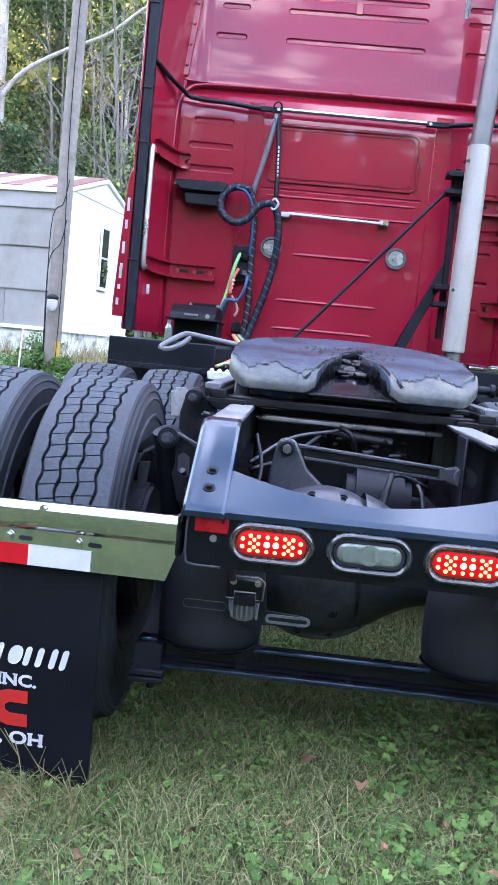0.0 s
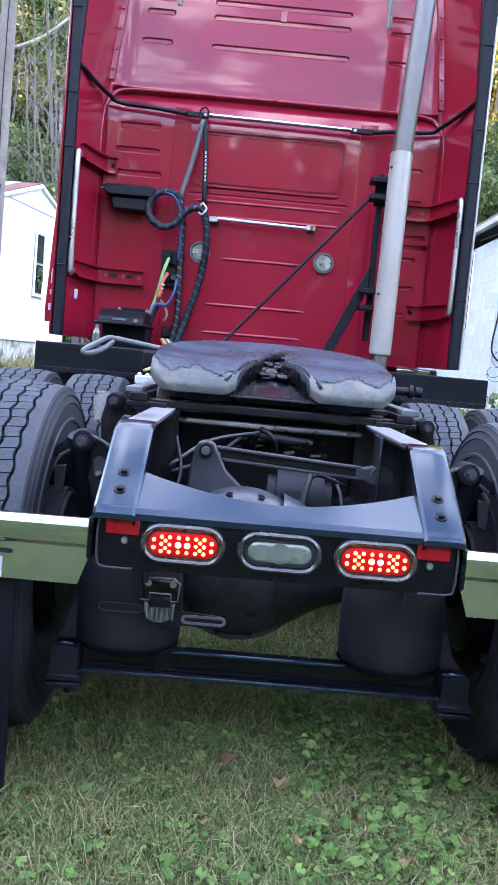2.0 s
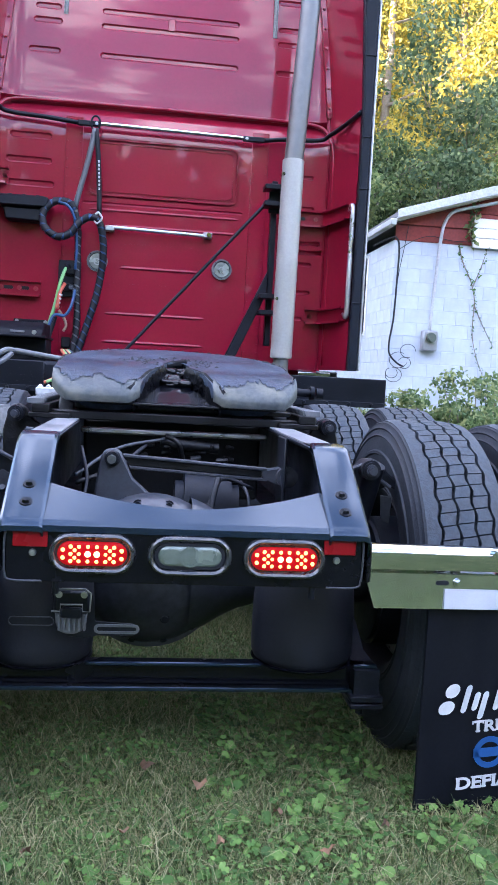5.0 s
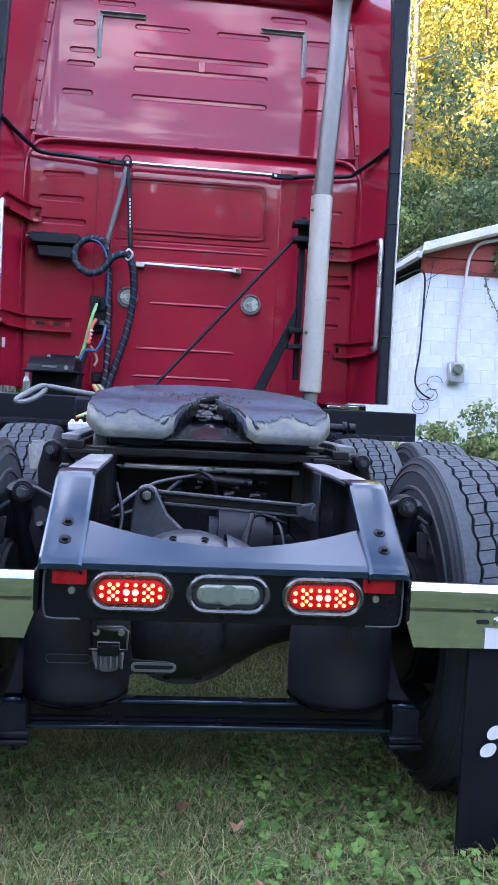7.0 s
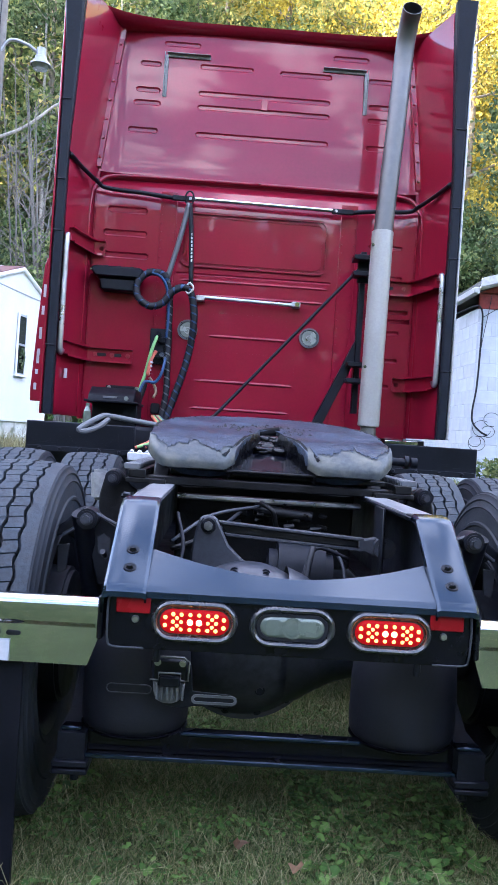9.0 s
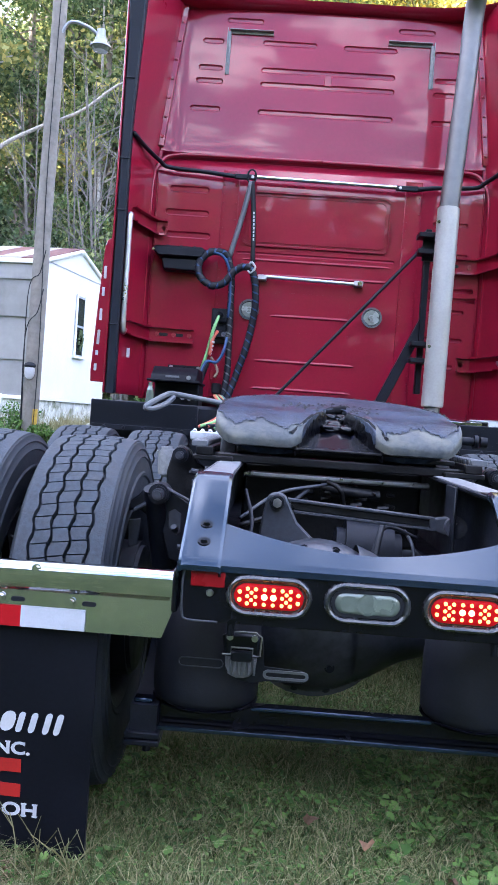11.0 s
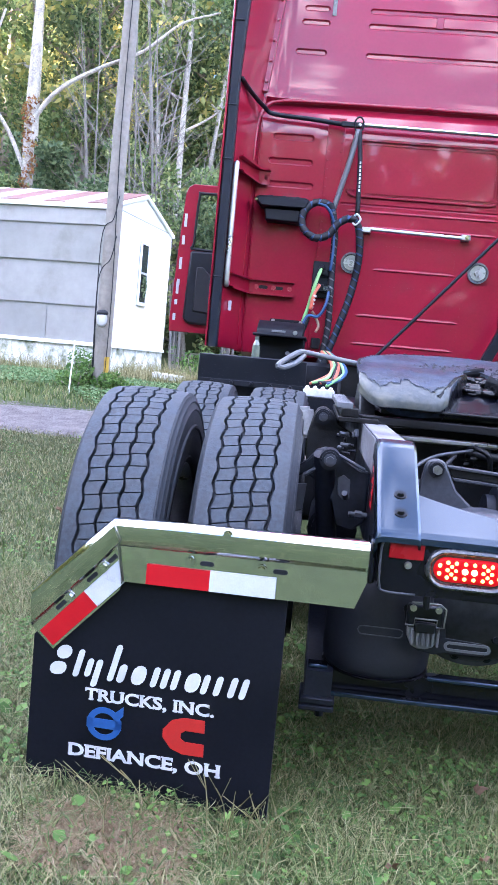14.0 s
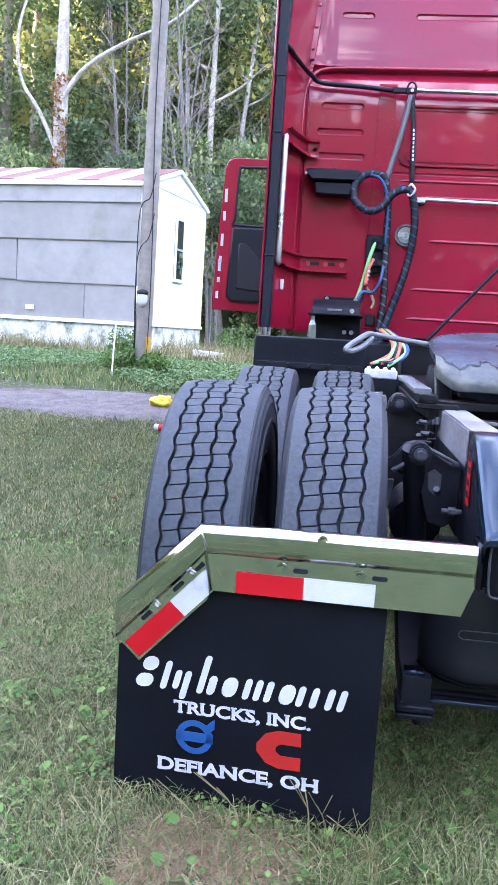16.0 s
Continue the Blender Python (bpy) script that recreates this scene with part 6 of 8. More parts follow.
# ---- deck behind the cab ----
# Added dark panel hides bright ground seen through the gap below the cab.
part("cab_gap_panel", box(-0.85, 1.19, 3.80, 3.86, 0.55, 1.205, 0.01), M_GREASE, truck, "dark panel added to fill the gap under the cab")
part("deck_plate", box(-0.42, 0.42, 2.35, 3.62, 0.962, 0.975, 0.003), M_FRAME, truck, "dark deck plate between the rails")
bm = box(-0.66, -0.50, 2.46, 2.53, 0.985, 1.030, 0.006)
for k in range(4):
    rod((-0.64 + k * 0.04, 2.48, 1.022), (-0.64 + k * 0.04, 2.50, 1.036), 0.016, 0.010, 10, bm)
part("terminal_strip", bm, M_TRIMGREY, truck, "white cable terminal strip")
bm = slab([(3.00, 1.298), (3.42, 1.298), (3.42, 1.385), (3.12, 1.385), (3.02, 1.335)], 0.265, at(-0.70, 0, 0, 0, 0, 90), None, 0.006)
box(-0.985, -0.68, 2.985, 3.42, 1.292, 1.306, 0.004, bm)
box(-0.92, -0.72, 3.40, 3.42, 1.386, 1.415, 0.004, bm)
box(-0.955, -0.69, 3.12, 3.40, 1.16, 1.293, 0.006, bm)
eb = part("control_box", bm, M_FLAP, truck, "black control box behind the cab")
part("nameplate", box(-0.88, -0.80, 3.008, 3.0165, 1.318, 1.330, 0.001), M_HOSEGREY, eb)
part("gauge", rod((-0.745, 3.015, 1.322), (-0.745, 3.000, 1.322), 0.013, n=14), M_ALU, eb)
for x in (-0.90, -0.73):
    part("bolt", bolt((x, 3.399, 1.402), (0, -1, 0), 0.008, 0.006), M_ALU, eb)
for x in (-0.78, -0.74):
    part("fitting", rod((x, 3.12, 1.215), (x, 3.07, 1.205), 0.016, 0.013, 12, bevel=0.002), M_STEEL, eb)
bm = rod((-0.955, 2.96, 1.16), (-0.955, 2.96, 1.235), 0.024, 0.022, 16, bevel=0.004)
rod((-0.955, 2.96, 1.235), (-0.955, 2.96, 1.262), 0.022, 0.010, 14, bm=bm)
rod((-0.955, 2.96, 1.262), (-0.955, 2.96, 1.282), 0.012, n=10, bm=bm)
part("water_bottle", bm, M_LENSCLR, truck)
part("battery_box", box(-1.15, -0.46, 2.85, 3.55, 0.80, 1.165, 0.02), M_FRAME, truck, "black box beside the rail")
part("fuel_tank", rod((0.86, 2.85, 0.72), (0.86, 3.6, 0.72), 0.30, n=32, bevel=0.02), M_FRAME, truck)
part("tank_step", box(0.78, 1.0, 2.9, 3.2, 1.05, 1.10, 0.02), M_BRKT, truck)
part("step_trim", box(0.89, 1.11, 3.66, 3.70, 1.168, 1.192, 0.005), M_STEEL, truck, "bright step edge below the cab")
# air connectors and their lines
bm = box(-0.69, -0.55, CY - 0.05, CY - 0.02, 1.585, 1.815, 0.005)
box(-0.655, -0.56, CY - 0.075, CY - 0.05, 1.62, 1.67, 0.006, bm)
box(-0.65, -0.57, CY - 0.085, CY - 0.05, 1.72, 1.76, 0.01, bm)
gp = part("connector_plate", bm, M_PLASTIC, truck, "black plate with air and electric connectors")
for x, z in ((-0.635, 1.775), (-0.60, 1.66), (-0.575, 1.64)):
    part("connector", rod((x, CY - 0.05, z), (x, CY - 0.13, z - 0.02), 0.02, 0.016, 12), M_STEEL if z < 1.7 else M_PLASTIC, gp)
part("green_line", tube([(-0.635, CY - 0.12, 1.765), (-0.665, CY - 0.15, 1.66), (-0.70, CY - 0.14, 1.50), (-0.735, CY - 0.16, 1.36), (-0.75, CY - 0.25, 1.2)], 0.011, 8), M_HOSEGREEN, gp)
part("red_line", tube([(-0.64, CY - 0.12, 1.66), (-0.665, CY - 0.15, 1.60), (-0.68, CY - 0.16, 1.50)], 0.012, 8), M_HOSERED, gp, "red hose end with pale rings")
for k in range(4):
    part("ring_mark", rod((-0.661 - 0.005 * k, CY - 0.152, 1.59 - k * 0.024), (-0.663 - 0.005 * k, CY - 0.153, 1.58 - k * 0.024), 0.0135, n=10), M_INKW, gp)
part("brown_pigtail", tube([(-0.67, CY - 0.14, 1.49), (-0.64, CY - 0.14, 1.45), (-0.62, CY - 0.15, 1.40), (-0.635, CY - 0.16, 1.36)], 0.009, 8), M_STRAWHOSE, gp)
part("blue_line", tube([(-0.575, CY - 0.12, 1.63), (-0.59, CY - 0.15, 1.53), (-0.63, CY - 0.15, 1.46), (-0.70, CY - 0.17, 1.45), (-0.735, CY - 0.2, 1.30), (-0.72, CY - 0.3, 1.15)], 0.010, 8), M_HOSEBLUE, gp)
part("fat_line", tube([(-0.70, CY - 0.13, 1.45), (-0.735, CY - 0.16, 1.30), (-0.73, CY - 0.25, 1.15), (-0.66, CY - 0.4, 1.05)], 0.024, 10), M_RUBBER, gp)
rc = random.Random(6)
for k, m_ in enumerate((M_HOSERED, M_HOSEGREEN, M_RUBBER, M_HOSERED, M_HOSEGREEN, M_HOSEBLUE)):
    j = lambda: rc.uniform(-0.010, 0.010)
    part("air_line", tube([(-0.585 + 0.008 * k, 2.95, 1.23), (-0.535 + 0.014 * k + j(), 2.72, 1.17), (-0.535 + 0.017 * k + j(), 2.63 + j(), 1.12 + j()), (-0.565 + 0.018 * k + j(), 2.58 + j(), 1.08 + j()), (-0.635 + 0.02 * k + j(), 2.56, 1.055 + j())], 0.0085, 8), m_, truck)


# sling, coiled loop and the two wrapped hoses
HY = CY - 0.10
part("hanging_ring", tube([(-0.49 + 0.028 * math.cos(a), HY + 0.01, 2.665 + 0.045 * math.sin(a)) for a in (2 * math.pi * k / 12 for k in range(13))], 0.006, 6, steps=2), M_FRAME, truck)
part("strap", tube([(-0.49, HY, 2.63), (-0.53, HY, 2.42), (-0.60, HY, 2.13)], 0.017, 8), M_HOSEGREY, truck, "dark grey hose sling")
part("strap", tube([(-0.485, HY, 2.63), (-0.462, HY, 2.42), (-0.445, HY, 2.10)], 0.016, 8), M_RUBBER, truck, "black hose sling with pale marks")
bm = bmesh.new()
for k in range(8):
    box(-0.4645 + k * 0.0013, -0.4545 + k * 0.0013, HY - 0.0185, HY - 0.016, 2.42 - k * 0.024, 2.435 - k * 0.024, 0, bm)
part("strap_print", bm, M_INKW, truck)


def wrapped(points, r, name, label, core):
    """A hose with a black spiral wrap round it."""
    ob = part(name, tube(points, r, 10, steps=8), core, truck, label)
    path = smooth_path(points, 40)
    bm = bmesh.new()
    pts, up, dist = [], Vector((0.1, 0.9, 0.2)), 0.0
    for i, p in enumerate(path):
        d = (path[min(i + 1, len(path) - 1)] - path[max(i - 1, 0)]).normalized()
        s = d.cross(up).normalized(); u = s.cross(d); up = u
        if i:
            dist += (p - path[i - 1]).length
        a = dist / 0.052 * 2 * math.pi
        pts.append((p + (r + 0.001) * (math.cos(a) * s + math.sin(a) * u), d))
    rows = []
    for q, d in pts:
        rows.append((bm.verts.new(q - d * 0.0205), bm.verts.new(q + d * 0.0205)))
    for a, b in zip(rows, rows[1:]):
        bm.faces.new((a[0], a[1], b[1], b[0]))
    sp = part("spiral_wrap", bm, M_RUBBER, ob)
    mod = sp.modifiers.new("thick", "SOLIDIFY"); mod.thickness = 0.005; mod.offset = 0


loop = [(-0.60, HY, 2.12), (-0.63, HY - 0.01, 2.16), (-0.72, HY - 0.02, 2.16), (-0.785, HY - 0.03, 2.09), (-0.775, HY - 0.04, 2.0), (-0.70, HY - 0.05, 1.945), (-0.62, HY - 0.05, 1.965), (-0.56, HY - 0.05, 2.04), (-0.50, HY - 0.05, 2.075), (-0.45, HY - 0.04, 2.06), (-0.42, HY - 0.03, 1.98)]
wrapped(loop + [(-0.41, HY - 0.02, 1.85), (-0.425, HY, 1.70), (-0.455, HY, 1.55), (-0.51, HY, 1.36), (-0.57, HY - 0.02, 1.15), (-0.58, HY - 0.05, 1.0)], 0.020, "coiled_hose", "blue hose in black spiral wrap, looped once", M_HOSEBLUE)
wrapped([(-0.60, HY + 0.02, 2.13), (-0.575, HY + 0.02, 2.0), (-0.57, HY + 0.02, 1.8), (-0.565, HY + 0.01, 1.60), (-0.56, HY, 1.40), (-0.585, HY - 0.01, 1.2), (-0.62, HY - 0.05, 1.0)], 0.018, "wrapped_hose", "dark hose in black spiral wrap", M_HOSEGREY)
part("hose_tie", tube([(-0.45, HY - 0.055, 2.11), (-0.425, HY - 0.06, 2.075), (-0.455, HY - 0.055, 2.04), (-0.475, HY - 0.05, 2.075), (-0.45, HY - 0.055, 2.11)], 0.007, 6), M_INKW, truck)
part("blue_line", tube([(-0.73, HY - 0.03, 2.165), (-0.64, HY - 0.03, 2.14), (-0.59, HY - 0.02, 2.05), (-0.575, HY - 0.02, 1.88), (-0.58, HY - 0.02, 1.75)], 0.009, 8), M_HOSEBLUE, truck)
part("base_clip", box(-0.66, -0.60, CY - 0.03, CY + 0.005, 1.26, 1.33, 0.008), M_RUBBER, truck)
part("side_marker", box(-1.185, -1.165, CY - 0.30, CY - 0.29, 1.44, 1.50, 0.002), M_TAPEW, truck)

# ---- left: pole with lamp, trailer house ----
def utility_pole():
    gx, gy = -3.42, 9.15
    gz = ground_z(gx, gy)
    p = thing("utility_pole", (gx, gy, gz - 0.1), "weathered grey wooden utility pole with a lamp arm", "pole")
    part("shaft", tube([(0, 0, 0), (0.02, 0, 2), (0.04, 0, 4), (0.06, 0, 6.0), (0.08, 0, 8.5)], 0.1, 16, radii=(0.112, 0.085)), M_WOODPOLE, p)
    for k in range(3):
        part("wire", tube([(0.08 + 0.02 * math.sin(z * 1.3 + k), -0.108, z) for z in (0.3, 1.2, 1.9, 2.6, 3.4, 4.4, 6)] if k == 0 else [(-0.1 + 0.01 * k, -0.07, 0.2), (-0.10, -0.07, 1.0 + k * 0.5), (0.05, -0.11, 1.3 + k * 0.5), (0.10, -0.08, 1.6 + k * 0.5)], 0.007, 6), M_RUBBER, p)
    arm = part("lamp_arm", tube([(0.05, -0.05, 5.25), (0.2, -0.04, 5.52), (0.42, -0.02, 5.50), (0.58, 0, 5.40)], 0.022, 8), M_LAMPGREY, p)
    bm = lathe([(0.0, 0.001), (0.0, 0.055), (0.10, 0.06), (0.11, 0.075), (0.15, 0.08), (0.20, 0.13), (0.22, 0.135)], 24)
    bm.transform(at(0.61, 0, 5.47, 0, 90, 0))
    hd = part("lamp_head", bm, M_LAMPGREY, p, "grey dusk lamp head")
    part("lamp_lens", rod((0.61, 0, 5.255), (0.61, 0, 5.20), 0.12, 0.09, 20), M_LENSCLR, p)
    part("meter_tag", box(0.07, 0.125, -0.112, -0.06, 0.18, 0.55, 0.003), M_OCHRE, p, "yellow guard strip")
    # plain white oval plaque
    m = bmesh.new()
    bmesh.ops.create_uvsphere(m, u_segments=16, v_segments=10, radius=1)
    m.transform(at(0.0, -0.118, 1.03) @ Matrix.Diagonal((0.07, 0.04, 0.105, 1)))
    part("plaque", m, M_INKW, p, "small pale oval ornament")
    m = bmesh.new()
    bmesh.ops.create_uvsphere(m, u_segments=16, v_segments=10, radius=1)
    m.transform(at(0.0, -0.114, 1.105) @ Matrix.Diagonal((0.078, 0.045, 0.045, 1)))
    part("plaque_cap", m, M_RUBBER, p)
    return p


utility_pole()


def trailer_house():
    gz = 0.74
    ang = math.degrees(math.atan2(2.7, 0.45)) - 90     # the end wall runs back and slightly right
    h = thing("mobile_home", (-4.46, 13.0, gz), "old grey metal mobile home with white end and striped roof", "house", rz=ang)
    L, D, z0, z1, zr = 11.0, 3.2, 0.50, 2.90, 3.36
    part("wall", box(-L, -0.02, 0.03, D - 0.03, z0 - 0.02, z1 + 0.0, 0.0), M_SIDING, h)
    # siding sheets of the long side
    rr = random.Random(11)
    for row, (a, b) in enumerate(((0.50, 1.15), (1.15, 1.89), (1.89, 2.54), (2.54, 2.90))):
        x, cut = 0.0, (1.05, 2.9, 2.4, 3.1, 2.8)
        for k in range(5):
            w = cut[(k + row * 2) % 5]
            x1 = max(-L, x - w)
            o = rr.uniform(0, 0.008) + 0.030 * row
            bm = slab([(x1 + 0.006, a - rr.uniform(0.0, 0.03)), (x - 0.006, a - rr.uniform(0.0, 0.03)), (x - 0.006, b + 0.012), (x1 + 0.006, b + 0.012)], 0.012, at(0, -o, 0), None, 0.002)
            part("siding_sheet", bm, M_SIDING, h)
            x = x1
    # white end wall with gable
    bm = slab([(0.0, z0), (D, z0), (D, z1), (D / 2, zr), (0.0, z1)], 0.06, at(0.03, 0, 0, 0, 0, 90), None, 0.004)
    part("end_wall", bm, M_WHITEWALL, h, "white painted end wall")
    part("corner_trim", box(-0.05, 0.045, -0.028, -0.004, z0, z1, 0.004), M_WHITEWALL, h)
    part("gable_strip", box(0.03, 0.042, 0.0, D, z1 - 0.01, z1 + 0.01, 0.002), M_TRIMGREY, h)
    # window in the end wall
    wd = part("window", box(0.028, 0.060, 1.48, 1.90, 1.34, 2.50, 0.006), M_TRIMGREY, h, "narrow sash window")
    for a, b in ((1.37, 1.90), (1.94, 2.46)):
        part("pane", box(0.055, 0.066, 1.52, 1.86, a, b, 0.002), M_DARKGLASS, wd)
    for yv in (1.49, 1.88):
        part("window_trim", box(0.05, 0.075, yv - 0.03, yv + 0.03, 1.32, 2.52, 0.004), M_WHITEWALL, wd)
    part("sill", box(0.05, 0.10, 1.44, 1.94, 1.30, 1.34, 0.004), M_WHITEWALL, wd)
    bm = bmesh.new()
    for k in range(60):
        a = rr.uniform(0, 6.28); r = rr.uniform(0.05, 0.12)
        box(0.08, 0.10, 1.69 + r * math.cos(a) - 0.02, 1.69 + r * math.cos(a) + 0.02, 1.66 + 1.6 * r * math.sin(a) - 0.02, 1.66 + 1.6 * r * math.sin(a) + 0.02, 0.004, bm)
    part("wreath", bm, M_LEAFDARK, wd, "dark green wreath")
    # roof sheets, red with white stripes
    slope = math.atan2(zr - z1, D / 2)
    w = 0.42
    for k in range(int(L / w) + 1):
        white = k % 2 == 1
        for sgn in (0, 1):
            x0, x1 = 0.06 - k * w - w + 0.004, 0.06 - k * w
            skew = 0.5
            bm = bmesh.new()
            if sgn == 0:
                q = [(x0 - skew * 0, -0.12, z1 - 0.03), (x1, -0.12, z1 - 0.03), (x1, D / 2, zr + 0.02), (x0, D / 2, zr + 0.02)]
            else:
                q = [(x0, D / 2, zr + 0.02), (x1, D / 2, zr + 0.02), (x1, D + 0.03, z1 - 0.0), (x0, D + 0.03, z1 - 0.0)]
            f = bm.faces.new([bm.verts.new(v) for v in q])
            r = bmesh.ops.extrude_face_region(bm, geom=[f])
            bmesh.ops.translate(bm, verts=[g for g in r["geom"] if isinstance(g, bmesh.types.BMVert)], vec=(0, 0, 0.03 if not white else 0.036))
            bmesh.ops.recalc_face_normals(bm, faces=bm.faces[:])
            part("roof_sheet", bm, M_ROOFWHITE if white else M_ROOFRED, h)
    part("eave_trim", box(-L, 0.13, -0.14, -0.10, z1 - 0.10, z1 - 0.02, 0.006), M_WHITEWALL, h)
    for a, b in (((0.05, -0.12, z1 - 0.06), (0.05, D / 2, zr - 0.01)), ((0.05, D / 2, zr - 0.01), (0.05, D + 0.02, z1 - 0.04))):
        part("rake_trim", rod(a, b, 0.045, n=8), M_WHITEWALL, h)
    # skirting boards
    x = 0.0
    while x > -L:
        wv = rr.uniform(0.22, 0.42)
        lo = -0.15
        part("skirt_board", box(x - wv + 0.006, x, 0.015 + rr.uniform(-0.01, 0.01), 0.045, lo, z0 - 0.01 - rr.uniform(0, 0.05), 0.004), M_SKIRT, h)
        x -= wv
    y = 0.05
    while y < D:
        wv = rr.uniform(0.25, 0.4)
        part("skirt_board", box(-0.02, 0.02, y + 0.005, min(D, y + wv), -0.15, z0 - 0.01, 0.004), M_SKIRT, h)
        y += wv
    part("belt_trim", box(-L, 0.0, -0.035, 0.0, z0 - 0.07, z0 - 0.004, 0.004), M_WHITEWALL, h)
    part("belt_trim", box(0.03, 0.06, 0.0, D, z0 - 0.06, z0 + 0.0, 0.004), M_WHITEWALL, h)
    part("vent_box", box(-2.2, -2.05, -0.04, 0.0, 0.62, 0.70, 0.004), M_WHITEWALL, h)
    return h


trailer_house()

# ---- right: block house ----
def block_house():
    SC = 1.4                              # drawn at 1 : 1.4, then set to size
    X0, X1, Y0, Y1 = 2.455, 7.43, 7.0, 11.2
    base, eave = 0.25, 2.70
    h = thing("block_house", (-0.12 + SC * (X0 + 0.12), -1.96 + SC * (Y0 + 1.96), 1.134 + SC * (base - 1.134)), "white-painted concrete block house with a dark red gable", "house")
    h.scale = (SC, SC, SC)
    W, D, E = X1 - X0, Y1 - Y0, eave - base
    run = 0.31
    RB = E + 0.19
    peak = RB + run * W / 2
    part("wall", box(0.03, W - 0.03, 0.03, D - 0.03, 0, E - 0.02, 0.0), M_MORTAR, h)
    bl = finish(box(-0.1415, 0.1415, -0.03, 0.0, 0.0015, 0.1415, 0.003), "block", None)
    bl.materials.append(M_BLOCK)
    half = finish(box(-0.0705, 0.0705, -0.03, 0.0, 0.0015, 0.1415, 0.003), "block", None)
    half.materials.append(M_BLOCK)
    rr = random.Random(3)
    wall_f = part("front_wall", box(0.031, W - 0.031, 0.0005, 0.032, 0, E - 0.02, 0), M_MORTAR, h)
    wall_s = part("side_wall", box(0.0005, 0.032, 0.04, D - 0.031, 0, E - 0.02, 0), M_MORTAR, h)
    for row in range(14):
        z = E - 0.03 - (row + 1) * 0.143
        odd = row % 2
        for k in range(9):
            x = 0.143 + 0.286 * k - (0.143 if odd else 0)
            me = bl
            if x < 0.05:
                x, me = 0.0715, half
            part("block", me, None, wall_f).location = (x, 0.028 + rr.uniform(-0.0008, 0.0008), z)
        for k in range(11):
            y = 0.143 + 0.286 * k - (0.0 if odd else 0.143)
            me = bl
            if y < 0.05:
                y, me = 0.0715, half
            if 0.98 < y < 1.94 and 1.47 < z + 0.07 < 2.40:
                continue
            part("block", me, None, wall_s).matrix_local = at(0.028 + rr.uniform(-0.0008, 0.0008), y, z, 0, 0, -90)
    part("plain_wall", box(2.55, W - 0.031, -0.001, 0.0004, 0, E - 0.02, 0), M_BLOCK, h)
    part("window_opening", box(0.0, 0.02, 1.12, 1.80, 1.50, 2.36, 0.004), M_DARKGLASS, h)
    for k in range(4):
        part("window_bar", box(-0.02, 0.012, 1.12 + k * 0.226 - 0.016, 1.12 + k * 0.226 + 0.016, 1.50, 2.36, 0.003), M_FRAME, h)
    for k in range(5):
        part("window_bar", box(-0.02, 0.012, 1.12, 1.80, 1.50 + k * 0.215 - 0.014, 1.50 + k * 0.215 + 0.014, 0.003), M_FRAME, h)
    # gable boards
    for k in range(6):
        z0, z1 = E - 0.03 + k * 0.17, E - 0.03 + (k + 1) * 0.17 - 0.008
        xa, xb = max(0.0, (z0 - RB) / run), max(0.0, (z1 - RB) / run)
        if xb >= W / 2:
            break
        part("gable_board", slab([(xa, z0), (W - xa, z0), (W - xb, z1), (xb, z1)], 0.05, at(0, -0.012 - 0.006 * (k % 2), 0), None, 0.003), M_GABLE, h)
    # roof and rake trim
    for sgn in (-1, 1):
        a, b = (-0.06, W / 2) if sgn < 0 else (W + 0.06, W / 2)
        za, zb = RB - run * 0.06, peak
        bm = bmesh.new()
        f = bm.faces.new([bm.verts.new(v) for v in ((a, -0.22, za), (b, -0.22, zb), (b, D + 0.2, zb), (a, D + 0.2, za))])
        r = bmesh.ops.extrude_face_region(bm, geom=[f])
        bmesh.ops.translate(bm, verts=[g for g in r["geom"] if isinstance(g, bmesh.types.BMVert)], vec=(0, 0, 0.05))
        bmesh.ops.recalc_face_normals(bm, faces=bm.faces[:])
        part("roof", bm, M_SHINGLE, h)
        part("rake_trim", slab([(a, za - 0.02), (b, zb - 0.02), (b, zb + 0.07), (a, za + 0.07)], 0.03, at(0, -0.252, 0), None, 0.003), M_TRIMGREY, h)
        part("soffit", slab([(a, za - 0.03), (b, zb - 0.03), (b, zb - 0.006), (a, za - 0.006)], 0.2, at(0, -0.22, 0)), M_WHITEWALL, h)
    part("gutter", box(-0.12, -0.055, -0.2, D, RB - 0.10, RB - 0.03, 0.01), M_TRIMGREY, h)
    # power meter with conduit and wires
    mx, mz = 0.42, 1.38
    mt = part("electric_meter", box(mx - 0.085, mx + 0.085, -0.10, -0.005, mz - 0.11, mz + 0.11, 0.015), M_LAMPGREY, h, "grey electric meter")
    part("dial", rod((mx, -0.10, mz + 0.03), (mx, -0.15, mz + 0.03), 0.056, 0.050, 24, bevel=0.012), M_LENSCLR, mt)
    part("dial_ring", ring([(0.066 * math.cos(2 * math.pi * k / 24), 0.066 * math.sin(2 * math.pi * k / 24)) for k in range(24)], [(0.055 * math.cos(2 * math.pi * k / 24), 0.055 * math.sin(2 * math.pi * k / 24)) for k in range(24)], 0.02, at(mx, -0.118, mz + 0.03)), M_ALU, mt)
    part("conduit", tube([(mx, -0.05, mz + 0.1), (mx + 0.03, -0.05, 2.1), (mx + 0.06, -0.05, 2.50), (mx + 0.09, -0.06, 2.64), (mx + 0.16, -0.08, 2.74), (mx + 0.32, -0.1, 2.79), (mx + 0.65, -0.15, 2.87)], 0.018, 10), M_TRIMGREY, h)
